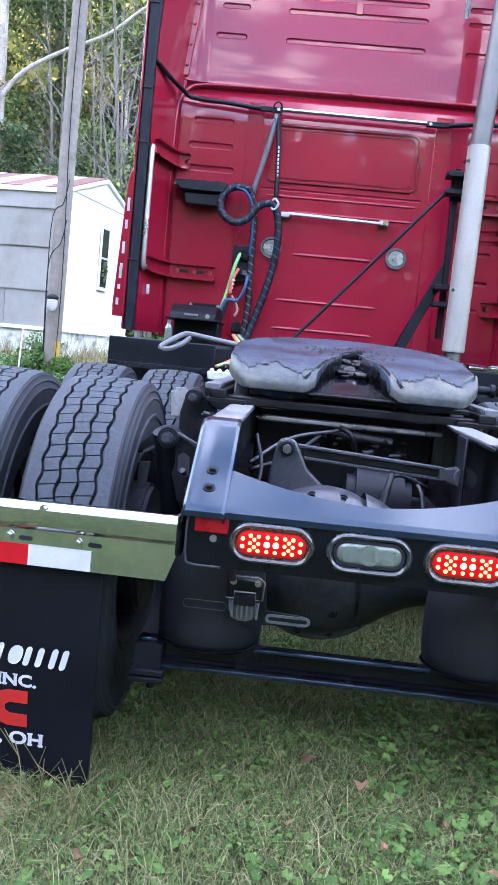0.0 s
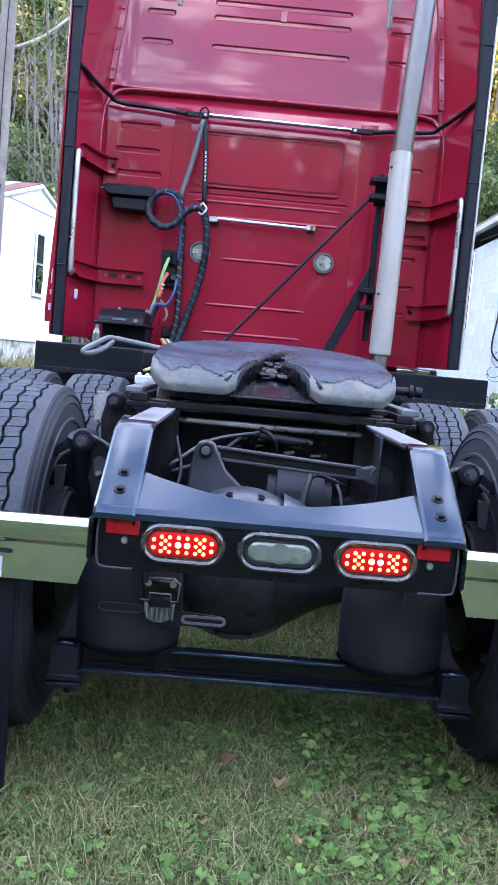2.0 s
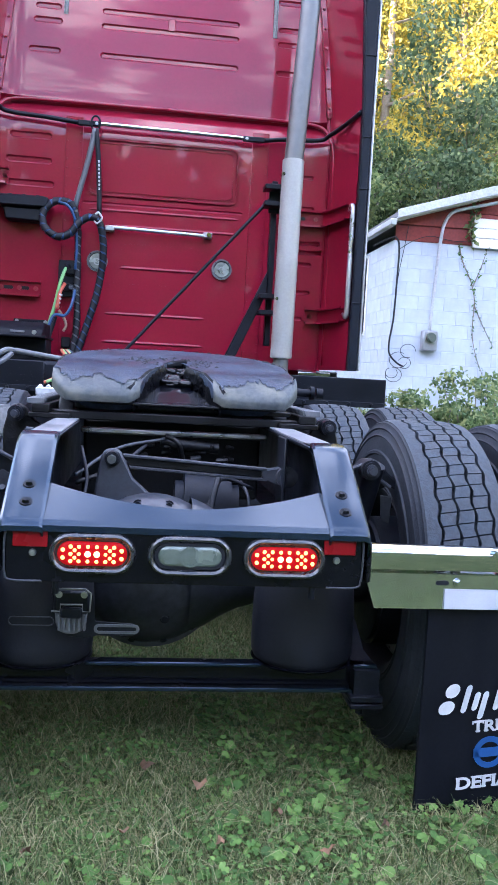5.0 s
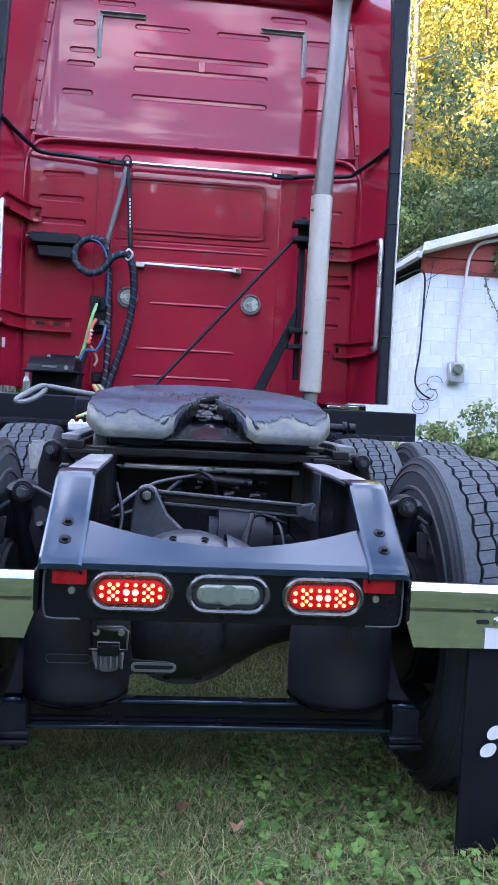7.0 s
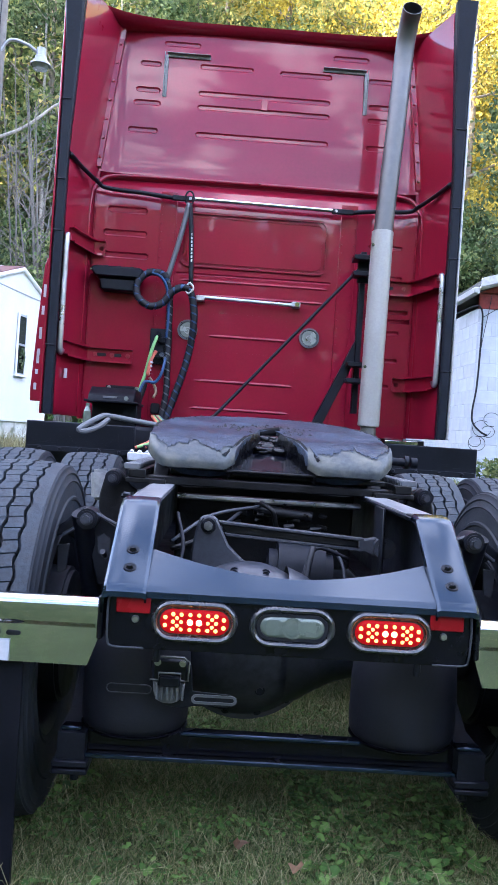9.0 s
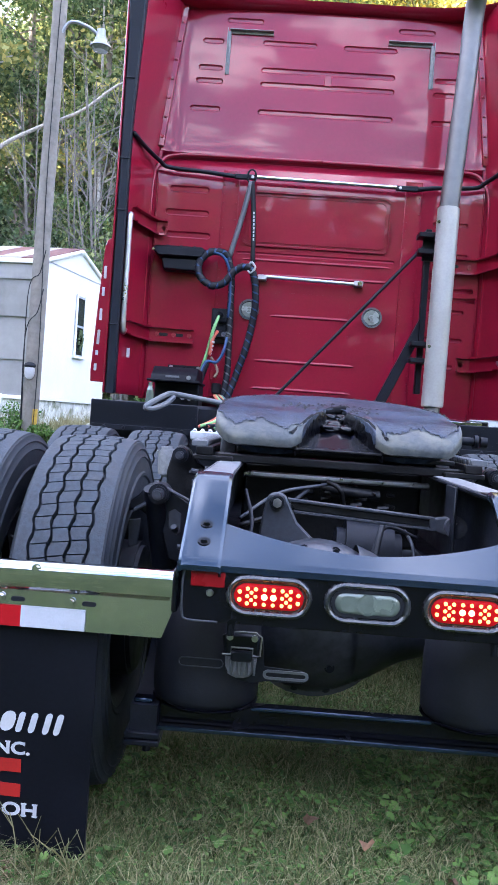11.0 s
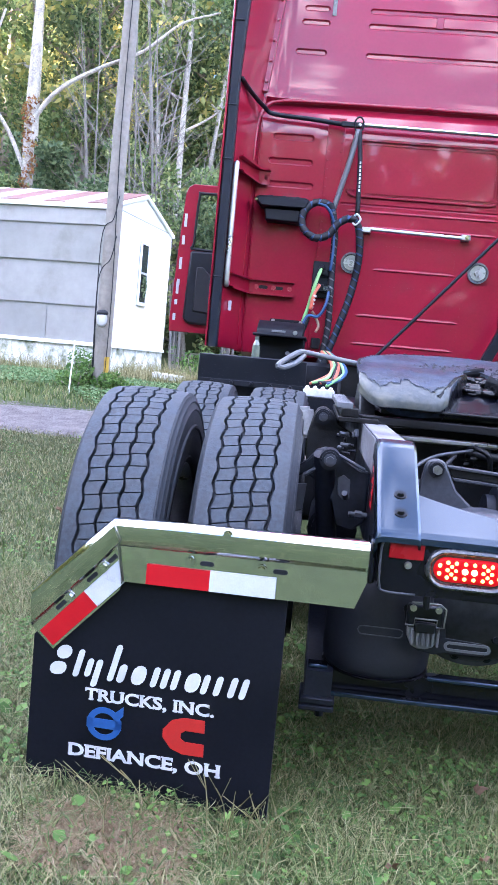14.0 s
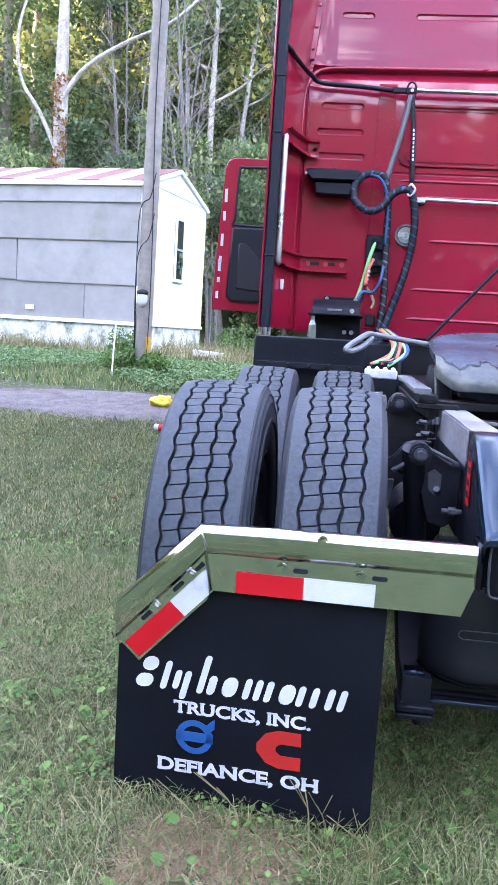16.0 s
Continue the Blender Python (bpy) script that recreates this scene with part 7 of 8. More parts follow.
    part("cable", tube([(-0.10, 0.5, E - 0.02), (-0.03, 0.05, E - 0.0), (0.0, -0.04, E - 0.02), (0.03, -0.045, E - 0.12), (0.03, -0.04, 2.0), (0.02, -0.035, 1.6), (-0.01, -0.035, 1.35), (0.0, -0.04, 1.22), (0.08, -0.05, 1.13), (0.16, -0.05, 1.09)], 0.010, 6), M_RUBBER, h, "thick black service cable")
    part("wire", tube([(0.12, -0.03, E + 0.12), (0.09, -0.03, E - 0.1), (0.05, -0.035, 2.1), (0.03, -0.035, 1.9)], 0.0035, 5), M_RUBBER, h)
    part("wire", tube([(0.03, -0.035, E - 0.13), (0.2, -0.03, E - 0.02), (0.38, -0.04, E + 0.03), (0.62, -0.03, E + 0.0), (1.0, -0.03, E + 0.01), (1.5, -0.03, E + 0.0)], 0.0035, 5), M_RUBBER, h)
    for k, (cx, cz, r) in enumerate(((0.20, 1.26, 0.085), (0.10, 1.16, 0.10), (0.03, 1.02, 0.065), (0.05, 1.0, 0.09), (0.16, 1.13, 0.07))):
        part("wire", tube([(cx + r * math.cos(a), -0.045 - 0.006 * k, cz + r * 0.85 * math.sin(a)) for a in (2 * math.pi * j / 10 + k for j in range(9))], 0.0032, 5, steps=2), M_RUBBER, h)
    for k in range(3):
        part("panel_slat", box(0.83, 1.55, -0.05 - 0.006 * (k % 2), -0.03, E - 0.055 + k * 0.105, E + 0.045 + k * 0.105, 0.004), M_WHITEWALL, h, "white board of the covered opening")
    # bare creeper on the wall and leafy one on the gable
    def creeper(paths, n, leaf, material, seed, spread):
        g = np.random.default_rng(seed)
        bm = bmesh.new()
        cs = []
        for path in paths:
            tube(path, 0.006, 5, bm, steps=4, radii=(0.007, 0.003))
            cs += [(q.x, q.y - 0.01, q.z, spread) for q in smooth_path(path, 6)]
        v = part("creeper", bm, M_BARK, h, "thin climbing creeper")
        part("leaves", crown_mesh("leaves", g, cs, n, leaf, material), material, v, kind="stuff")
    creeper([[(0.69, -0.02, E - 0.03), (0.74, -0.02, E - 0.2), (0.85, -0.03, E - 0.42), (0.90, -0.03, E - 0.62), (0.90, -0.03, E - 0.95), (0.96, -0.03, E - 1.2), (1.05, -0.03, E - 1.4)],
             [(0.88, -0.02, E - 0.45), (0.95, -0.03, E - 0.25), (1.0, -0.03, E - 0.06)], [(0.90, -0.02, E - 0.65), (1.0, -0.03, E - 0.85), (1.15, -0.03, E - 1.1)]], 150, 0.017, M_WEED, 5, 0.035)
    creeper([[(0.82, -0.05, E - 0.02), (0.79, -0.05, E + 0.12), (0.84, -0.05, E + 0.3), (0.82, -0.05, E + 0.46)]], 90, 0.032, M_LEAFGREEN, 6, 0.06)
    for a_, b_ in ((1.08, 1.12), (1.80, 1.84)):
        part("window_casing", box(-0.012, 0.02, a_, b_, 1.46, 2.40, 0.003), M_WHITEWALL, h)
    part("yard_lamp", tube([(-0.06, 2.2, E + 0.0), (-0.22, 2.1, E + 0.1), (-0.20, 2.0, E + 0.18)], 0.012, 6), M_LAMPGREY, h)
    return h


block_house()

# ---- vegetation ----
def gz_many(x, y):
    return np.array([ground_z(a, b) for a, b in zip(x, y)], dtype=np.float32)


def blades(n, x0, x1, y0, y1, h0, h1, w, seed, clump=0.0, lie=0.0):
    """Bent grass blades, two quads each."""
    r = np.random.default_rng(seed)
    x, y = r.uniform(x0, x1, n), r.uniform(y0, y1, n)
    if clump:
        keep = np.array([noise.noise((a * 2.3, b * 2.3, 7)) + 0.5 * noise.noise((a * 7, b * 7, 3)) for a, b in zip(x, y)]) > -clump + r.uniform(-0.3, 0.3, n)
        x, y = x[keep], y[keep]
        n = len(x)
    if n > 40000:
        edge = np.minimum(np.minimum(x - x0, x1 - x), np.minimum(y - y0, y1 - y))
        keep = r.uniform(0.05, 1, n) < np.clip(edge / 0.28, 0.1, 1)
        x, y = x[keep], y[keep]
        n = len(x)
    z = gz_many(x, y) - 0.004
    h = r.uniform(h0, h1, n) * r.uniform(0.5, 1.0, n)
    a, lean = r.uniform(0, 2 * np.pi, n), r.uniform(0.1 + lie, 1.05 + lie * 0.9, n)
    dx, dy = np.cos(a), np.sin(a)
    b = r.uniform(0, 2 * np.pi, n)
    sx, sy = np.cos(b) * w, np.sin(b) * w
    o = np.stack([x, y, z], 1)
    side = np.stack([sx, sy, np.zeros(n)], 1)
    mid = o + np.stack([dx * h * lean * 0.35, dy * h * lean * 0.35, h * 0.62], 1)
    tip = o + np.stack([dx * h * lean, dy * h * lean, h * np.clip(1.15 - 0.45 * lean, 0.25, 1)], 1)
    v = np.stack([o - side, o + side, mid + side * 0.8, mid - side * 0.8, tip + side * 0.15, tip - side * 0.15], 1)
    base = np.arange(n)[:, None] * 6
    f = np.concatenate([base + np.array([[0, 1, 2, 3]]), base + np.array([[3, 2, 4, 5]])], 0)
    return v.reshape(-1, 3), f


def outer(n, reach, h0, h1, w, seed, hole, low=0.0):
    """Grass that thins out with the distance from the hole left for the dense lawn."""
    v, f = blades(n, hole[0] - reach, hole[1] + reach, hole[2] - reach, hole[3] + reach, h0, h1, w, seed)
    p = v.reshape(-1, 6, 3)[:, 0]
    dx = np.maximum(np.maximum(hole[0] - p[:, 0], p[:, 0] - hole[1]), 0)
    dy = np.maximum(np.maximum(hole[2] - p[:, 1], p[:, 1] - hole[3]), 0)
    d = np.hypot(dx, dy)
    r = np.random.default_rng(seed + 1)
    keep = (d > 0) & (r.uniform(0, 1, len(d)) < np.maximum(low, 1 - d / reach) ** 1.3) & ~((p[:, 0] > 2.5) & (p[:, 1] > 6.5)) & ~((p[:, 1] > 5.9) & (p[:, 1] < 7.6))
    v = v.reshape(-1, 6, 3)[keep].reshape(-1, 3)
    base = np.arange(int(keep.sum()))[:, None] * 6
    f = np.concatenate([base + np.array([[0, 1, 2, 3]]), base + np.array([[3, 2, 4, 5]])], 0)
    solo("grass", quads("grass", v, f), M_GRASS, "mown lawn thinning out round the truck", "grass", kind="stuff")


def grass(name, label, material, *args, **kw):
    v, f = blades(*args, **kw)
    solo(name, quads(name, v, f), material, label, "grass", kind="stuff")


grass("grass", "thin dry stems tangled in the lawn", M_TANGRASS, 32000, -2.6, 1.7, -0.45, 2.0, 0.05, 0.10, 0.0010, 13, lie=0.7)
grass("grass", "short mown grass with dry yellow blades", M_GRASS, 122000, -1.15, 1.7, -0.45, 2.0, 0.025, 0.062, 0.0014, 1)
grass("grass", "short mown olive grass of the open lawn", M_LAWN, 78000, -2.7, -0.85, -0.45, 2.2, 0.02, 0.055, 0.0014, 14)
grass("grass", "long pale blades lying in the lawn", M_GRASS, 34000, -2.6, 1.7, -0.45, 2.2, 0.06, 0.12, 0.0014, 12, lie=0.9)
grass("grass", "mown grass of the lawn further off", M_LAWN, 75000, -5.5, -0.9, 2.2, 6.3, 0.02, 0.05, 0.0028, 2)
grass("grass", "longer grass beyond the drive", M_GRASS, 34000, -8, 4.5, 7.5, 13.5, 0.06, 0.15, 0.006, 3)
grass("grass", "dry tall grass along the skirting", M_TANGRASS, 3600, -9.5, -4.8, 11.9, 12.75, 0.10, 0.42, 0.005, 33, clump=0.1)
grass("grass", "dry weeds behind the pole", M_TANGRASS, 3600, -3.9, -1.6, 11.0, 13.2, 0.12, 0.45, 0.005, 34)
grass("grass", "dry straw lying under the flap", M_STRAW, 7000, -1.12, -0.80, -0.20, 0.03, 0.03, 0.08, 0.0012, 4, lie=1.2)


outer(90000, 5.0, 0.03, 0.07, 0.0045, 15, (-2.6, 1.7, -0.45, 2.2))


def seed_stalks():
    r = np.random.default_rng(8)
    bm = bmesh.new()
    for k in range(34):
        x = (r.uniform(-0.80, -0.60) if k % 2 else r.uniform(-1.28, -0.60)) if k % 3 else r.uniform(0.6, 1.25)
        y = r.uniform(-0.14, 0.02)
        z = ground_z(x, y)
        h, a = r.uniform(0.07, 0.15) * (1.5 if k % 5 == 0 else 1), r.uniform(-0.6, 0.6)
        tube([(x, y, z), (x + 0.3 * a * h, y, z + h * 0.6), (x + a * h, y - 0.02, z + h)], 0.0016, 4, bm, steps=2)
        for j in range(2):
            b = r.uniform(-0.7, 0.7)
            tube([(x + a * h * 0.6, y, z + h * 0.75), (x + a * h + b * 0.08, y - 0.02, z + h + 0.03)], 0.0010, 3, bm, steps=1)
    solo("weed_stalks", bm, M_TANGRASS, "thin grass stalks in front of the mud flaps", "grass", kind="stuff")


seed_stalks()


def weeds(name, label, material, n, x0, x1, y0, y1, size, seed, height=0.03, thresh=0.05, freq=1.4, lobes=6):
    """Low round-leaved weeds in patches."""
    r = np.random.default_rng(seed)
    x, y = r.uniform(x0, x1, n), r.uniform(y0, y1, n)
    keep = np.array([noise.noise((a * freq, b * freq, seed)) for a, b in zip(x, y)]) > thresh
    x, y = x[keep], y[keep]
    n = len(x)
    z = gz_many(x, y) + r.uniform(0.25, 1, n) * height
    c = np.stack([x, y, z], 1)
    s = size * r.uniform(0.5, 1.2, n)
    a = r.uniform(0, 2 * np.pi, n)
    tl = r.uniform(-0.5, 0.5, (n, 2))
    m = lobes
    ang = np.linspace(0, 2 * np.pi, m + 1)[:-1]
    rad = np.array([1.0, 0.9, 0.85, 0.55, 0.85, 0.9]) if m == 6 else np.where(np.arange(m) == m // 2, 0.35, 1.0 - 0.10 * (np.arange(m) % 2))
    px = s[:, None] * rad * np.cos(ang + a[:, None]); py = s[:, None] * rad * np.sin(ang + a[:, None])
    pz = px * tl[:, :1] + py * tl[:, 1:] + (0 if m == 6 else 1) * (0.10 * s[:, None] * np.cos(2 * (ang + a[:, None])))
    v = np.stack([c[:, 0:1] + px, c[:, 1:2] + py, c[:, 2:3] + pz], 2)
    f = np.arange(n)[:, None] * m + np.arange(m)[None, :]
    solo(name, quads(name, v.reshape(-1, 3), f), material, label, "weeds", kind="stuff")


def ivy(name, label, n, x0, x1, y0, y1, size, seed, height, thresh, freq):
    """Kidney-shaped scalloped leaves, folded a little along their veins, on short stalks."""
    r = np.random.default_rng(seed)
    x, y = r.uniform(x0, x1, n), r.uniform(y0, y1, n)
    keep = np.array([noise.noise((a * freq, b * freq, seed)) + 0.5 * noise.noise((a * freq * 3, b * freq * 3, seed)) for a, b in zip(x, y)]) > thresh
    x, y = x[keep], y[keep]
    n, m = len(x), 18
    z = gz_many(x, y) + height * r.uniform(0.3, 1, n)
    s_ = size * r.uniform(0.55, 1.25, n)
    ang = np.linspace(-np.pi, np.pi, m + 1)[:-1]
    rad = 1.0 - 0.13 * (np.arange(m) % 3 == 0) - 0.75 * np.exp(-((np.pi - np.abs(ang)) / 0.28) ** 2)
    turn = r.uniform(0, 2 * np.pi, n)[:, None]
    px, py = s_[:, None] * rad * np.cos(ang + turn), s_[:, None] * rad * np.sin(ang + turn)
    tilt = r.uniform(-0.55, 0.55, (n, 2))
    pz = px * tilt[:, :1] + py * tilt[:, 1:] + s_[:, None] * (0.10 * np.cos(5 * ang) + 0.16)
    rim = np.stack([x[:, None] + px, y[:, None] + py, z[:, None] + pz], 2)
    v = np.concatenate([np.stack([x, y, z], 1)[:, None, :], rim], 1)
    k = np.arange(m)
    tri = np.stack([np.zeros(m, int), 1 + k, 1 + (k + 1) % m], 1)
    f = (np.arange(n)[:, None, None] * (m + 1) + tri[None]).reshape(-1, 3)
    solo(name, quads(name, v.reshape(-1, 3), f), M_WEED, label, "weeds", kind="stuff")


weeds("clover_weeds", "patches of low round-leaved green weeds", M_WEED, 36000, -2.6, 1.7, -0.45, 1.6, 0.0075, 5, 0.045, 0.10, 3.0)
ivy("ground_ivy", "broad scalloped leaves creeping in the lawn", 4300, 0.1, 1.7, -0.45, 0.8, 0.0140, 27, 0.045, -0.28, 2.2)
ivy("ground_ivy", "scalloped leaves in patches of the lawn", 4600, -2.4, 0.2, -0.45, 1.0, 0.0115, 28, 0.042, 0.12, 2.6)
weeds("clover_weeds", "scattered low green weeds", M_WEED, 12000, -2.6, 1.7, -0.45, 1.6, 0.0055, 25, 0.04, -0.6, 2.0)
weeds("clover_weeds", "low weeds in the outer lawn", M_WEED, 9000, -7.5, 6.5, -6.0, 1.6, 0.02, 26, 0.05, 0.05, 1.2)
weeds("clover_weeds", "low green weeds of the lawn", M_WEED, 11000, -5.5, -0.9, 1.6, 6.2, 0.011, 6, 0.035, 0.16)
weeds("ground_cover", "pale green ground ivy beside the pole", M_PALEWEED, 34000, -7.5, -1.8, 7.6, 11.8, 0.019, 7, 0.09, -0.15, 0.6)

# fallen leaves
leaf_me = None
rr = random.Random(21)
for x, y, s in ((-0.065, 0.29, 0.045), (0.072, 0.176, 0.045), (-0.33, -0.12, 0.03), (0.25, 0.02, 0.035), (0.34, -0.15, 0.03), (-0.12, -0.05, 0.028), (-2.12, 3.3, 0.06), (-2.45, 2.2, 0.06), (-1.75, 2.9, 0.045), (0.1, -0.1, 0.03), (-0.55, -0.25, 0.03), (0.5, -0.05, 0.03), (-2.5, 1.5, 0.05)):
    bm = bmesh.new()
    s *= 0.68
    pts = [bm.verts.new((s * q * rr.uniform(0.75, 1.1) * math.cos(a), s * 0.6 * q * math.sin(a), s * 0.35 * math.sin(2 * a + s * 99))) for a, q in ((2 * math.pi * k / 10, 1.0 if k % 2 == 0 else 0.62) for k in range(10))]
    c = bm.verts.new((0, 0, 0))
    for k in range(10):
        bm.faces.new((c, pts[k], pts[(k + 1) % 10]))
    bmesh.ops.solidify(bm, geom=bm.faces[:], thickness=0.001)
    solo("fallen_leaf", bm, M_DRYLEAF, "curled brown dead leaf on the grass", "leaf", group="fallen leaves", at=pose(x, y, ground_z(x, y) + 0.06, rr.uniform(-30, 30), rr.uniform(-30, 30), rr.uniform(0, 360)))


def tree(x, y, height, spread, leaves, leaf_mat, bark, label, seed, leaf=0.12, start=0.35, trunk=0.16, limbs=9, lean=0.0):
    r = np.random.default_rng(seed)
    z = ground_z(x, y) - 0.1
    t = thing("tree", (x, y, z), label, "tree", group="trees of the wood")
    top = Vector((lean, 0, height * 0.92))
    pts = [Vector((0, 0, 0)), Vector((lean * 0.25 + r.uniform(-.15, .15), r.uniform(-.15, .15), height * 0.3)), Vector((lean * 0.6 + r.uniform(-.2, .2), r.uniform(-.2, .2), height * 0.6)), top]
    bm = tube(pts, 0.1, 8, steps=4, radii=(trunk, trunk * 0.25))
    centres = []
    for k in range(limbs):
        f = start + (1 - start) * (k + 0.5) / limbs
        b = Vector((lean * f, 0, height * 0.92 * f))
        a = k * 2.4 + r.uniform(-.4, .4)
        out = spread * (1.1 - 0.65 * abs(f - 0.55)) * r.uniform(0.7, 1.1)
        e = b + Vector((math.cos(a) * out, math.sin(a) * out, out * r.uniform(0.25, 0.8)))
        tube([b, b.lerp(e, 0.5) + Vector((0, 0, -0.08 * out)), e], 0.05, 6, bm, steps=3, radii=(trunk * 0.42 * (1.2 - f), 0.02))
        centres.append((*e, out * 0.55)); centres.append((*b.lerp(e, 0.55), out * 0.42))
        for j in range(2):
            e2 = e + Vector((r.uniform(-1, 1), r.uniform(-1, 1), r.uniform(-0.3, 1))) * out * 0.45
            tube([b.lerp(e, 0.6), e2], 0.02, 5, bm, steps=2, radii=(trunk * 0.15, 0.008))
            centres.append((*e2, out * 0.36))
    part("trunk", bm, bark, t)
    if leaves:
        part("crown", crown_mesh("crown", r, centres, leaves, leaf, leaf_mat), leaf_mat, t, kind="stuff")
    return t


GREEN, DARK, YEL, TURN_ = M_LEAFGREEN, M_LEAFDARK, M_LEAFYELLOW, M_LEAFMIX
# left wood
tree(-9.2, 22.0, 15, 1.4, 1500, TURN_, M_BARKPALE, "tall pale-barked tree with few leaves at the wood's edge", 31, 0.14, 0.45, 0.24, 8)
tree(-5.2, 24.0, 14, 1.2, 500, TURN_, M_BARKPALE, "slender pale bare tree at the wood's edge", 32, 0.12, 0.4, 0.13, 9)
tree(-4.6, 24.6, 13, 1.0, 300, TURN_, M_BARKPALE, "slender pale bare tree at the wood's edge", 33, 0.12, 0.4, 0.10, 9, 0.5)
tree(-5.9, 25.0, 13, 1.1, 300, TURN_, M_BARKPALE, "slender pale bare tree at the wood's edge", 34, 0.12, 0.4, 0.10, 9, -0.6)
for k, (x, y, h, s, m_) in enumerate(((-12.5, 26, 15, 3.4, GREEN), (-9.5, 28, 16, 3.2, DARK), (-6.8, 27, 15, 3.0, GREEN), (-3.9, 27.5, 14, 3.0, DARK), (-15.5, 24, 14, 3.2, GREEN), (-11, 32, 19, 3.6, TURN_), (-7.5, 33, 19, 3.6, GREEN),
                                     (-4.0, 33, 18, 3.4, TURN_), (-1.0, 30, 16, 3.2, GREEN), (-14.5, 34, 20, 3.8, DARK), (-18, 31, 18, 3.6, GREEN))):
    tree(x, y, h, s, 19000 if x > -13 else 9000, m_, M_BARK, "leafy green tree of the hillside wood", 40 + k, 0.088, 0.12, 0.22, 14)
# behind and right, catching low sun
for k, (x, y, h, s, m_) in enumerate(((1.5, 30, 17, 3.2, YEL), (4.6, 29, 17, 3.2, TURN_), (7.2, 26, 15, 3.0, YEL), (10.2, 27, 17, 3.4, YEL), (13.0, 25, 16, 3.4, TURN_), (8.8, 33, 21, 3.8, YEL), (13.5, 32, 20, 3.8, TURN_), (4.0, 36, 22, 3.8, YEL), (17, 29, 18, 3.6, DARK))):
    tree(x, y, h, s, 21000 if x < 14 else 9000, m_, M_BARK, "autumn tree with sunlit yellow leaves" if m_ is YEL else "tree with leaves turning from green to yellow", 60 + k, 0.078, 0.12, 0.22, 14)
for k, (x, y, h, s) in enumerate(((7.4, 20, 7.2, 2.2), (9.8, 20.5, 7.5, 2.4), (12.4, 20, 7, 2.4), (5.2, 21, 6.8, 2.2), (-2.6, 21.5, 4.6, 1.8), (-4.2, 21.0, 4.4, 1.8), (-7.4, 21.5, 5.0, 2.0), (-10.6, 20.5, 5.2, 2.0), (-13.2, 20.5, 5.6, 2.2))):
    tree(x, y, h, s, 16000, GREEN if k % 2 else DARK, M_BARK, "dense green undergrowth tree below the wood", 80 + k, 0.075, 0.05, 0.10, 13)


def bare_tree(x, y, height, seed, stems=5):
    """A clump of thin leafless stems with twigs."""
    r = np.random.default_rng(seed)
    t = thing("bare_tree", (x, y, ground_z(x, y) - 0.1), "leafless grey tree with many thin twigs", "tree", group="trees of the wood")
    bm = bmesh.new()
    for k in range(stems):
        a, sp = r.uniform(0, 6.28), r.uniform(0.05, 0.16) * height
        e = Vector((math.cos(a) * sp, math.sin(a) * sp, height * r.uniform(0.75, 1.0)))
        pts = [Vector((0.1 * math.cos(a), 0.1 * math.sin(a), 0)), Vector((e.x * 0.25, e.y * 0.25, e.z * 0.35)), Vector((e.x * 0.6, e.y * 0.6, e.z * 0.7)), e]
        tube(pts, 0.05, 6, bm, steps=3, radii=(0.045, 0.008))
        path = smooth_path(pts, 6)
        for j in range(9):
            b = path[int(len(path) * (0.25 + 0.07 * j))]
            q = r.uniform(0, 6.28)
            l = height * r.uniform(0.06, 0.17)
            tip = b + Vector((math.cos(q) * l, math.sin(q) * l, l * r.uniform(0.5, 1.2)))
            tube([b, b.lerp(tip, 0.5) + Vector((0, 0, 0.03)), tip], 0.02, 4, bm, steps=1, radii=(0.014, 0.004))
            for i in range(3):
                c2 = b.lerp(tip, r.uniform(0.3, 0.9))
                tube([c2, c2 + Vector((r.uniform(-1, 1), r.uniform(-1, 1), r.uniform(0, 1.2))) * l * 0.4], 0.01, 3, bm, steps=1, radii=(0.007, 0.003))
    part("trunk", bm, M_TWIG, t)


for k, (x, y, h) in enumerate(((-5.6, 20.5, 10.5), (-4.2, 19.5, 6.0), (-6.9, 21.0, 9.0), (-11.5, 19.5, 8.0), (-3.0, 20.5, 7.0), (-4.9, 20.0, 9.5))):
    bare_tree(x, y, h, 300 + k)


def bare_limb():
    """The long dead limb of the pale tree."""
    t = thing("dead_tree", (-8.35, 19.6, ground_z(-8.35, 19.6) - 0.1), "pale dead tree with one long bare limb", "tree")
    bm = tube([(0, 0, 0), (0.05, 0, 3.0), (0.0, 0, 5.9), (0.05, 0, 8.5), (0.1, 0, 12)], 0.1, 10, steps=5, radii=(0.19, 0.08))
    tube([(0.0, 0, 5.9), (0.7, -0.1, 6.7), (1.7, -0.2, 7.25), (2.8, -0.3, 7.7), (3.7, -0.3, 8.4), (4.6, -0.3, 8.7)], 0.1, 8, bm, radii=(0.07, 0.02))
    tube([(0.0, 0, 4.6), (-0.5, 0, 5.6), (-1.0, 0, 6.4), (-1.1, 0, 7.5), (-0.8, 0, 8.6)], 0.1, 8, bm, radii=(0.06, 0.03))
    part("trunk", bm, M_BARKPALE, t)
    r = np.random.default_rng(77)
    cs = [(0.05 + r.uniform(-0.12, 0.12), -0.15, z, 0.16) for z in np.linspace(2.6, 6.4, 26)]
    part("creeper_leaves", crown_mesh("creeper_leaves", r, cs, 900, 0.05, M_RUSTLEAF), M_RUSTLEAF, t, "rust-coloured creeper leaves on the trunk", kind="stuff")


bare_limb()


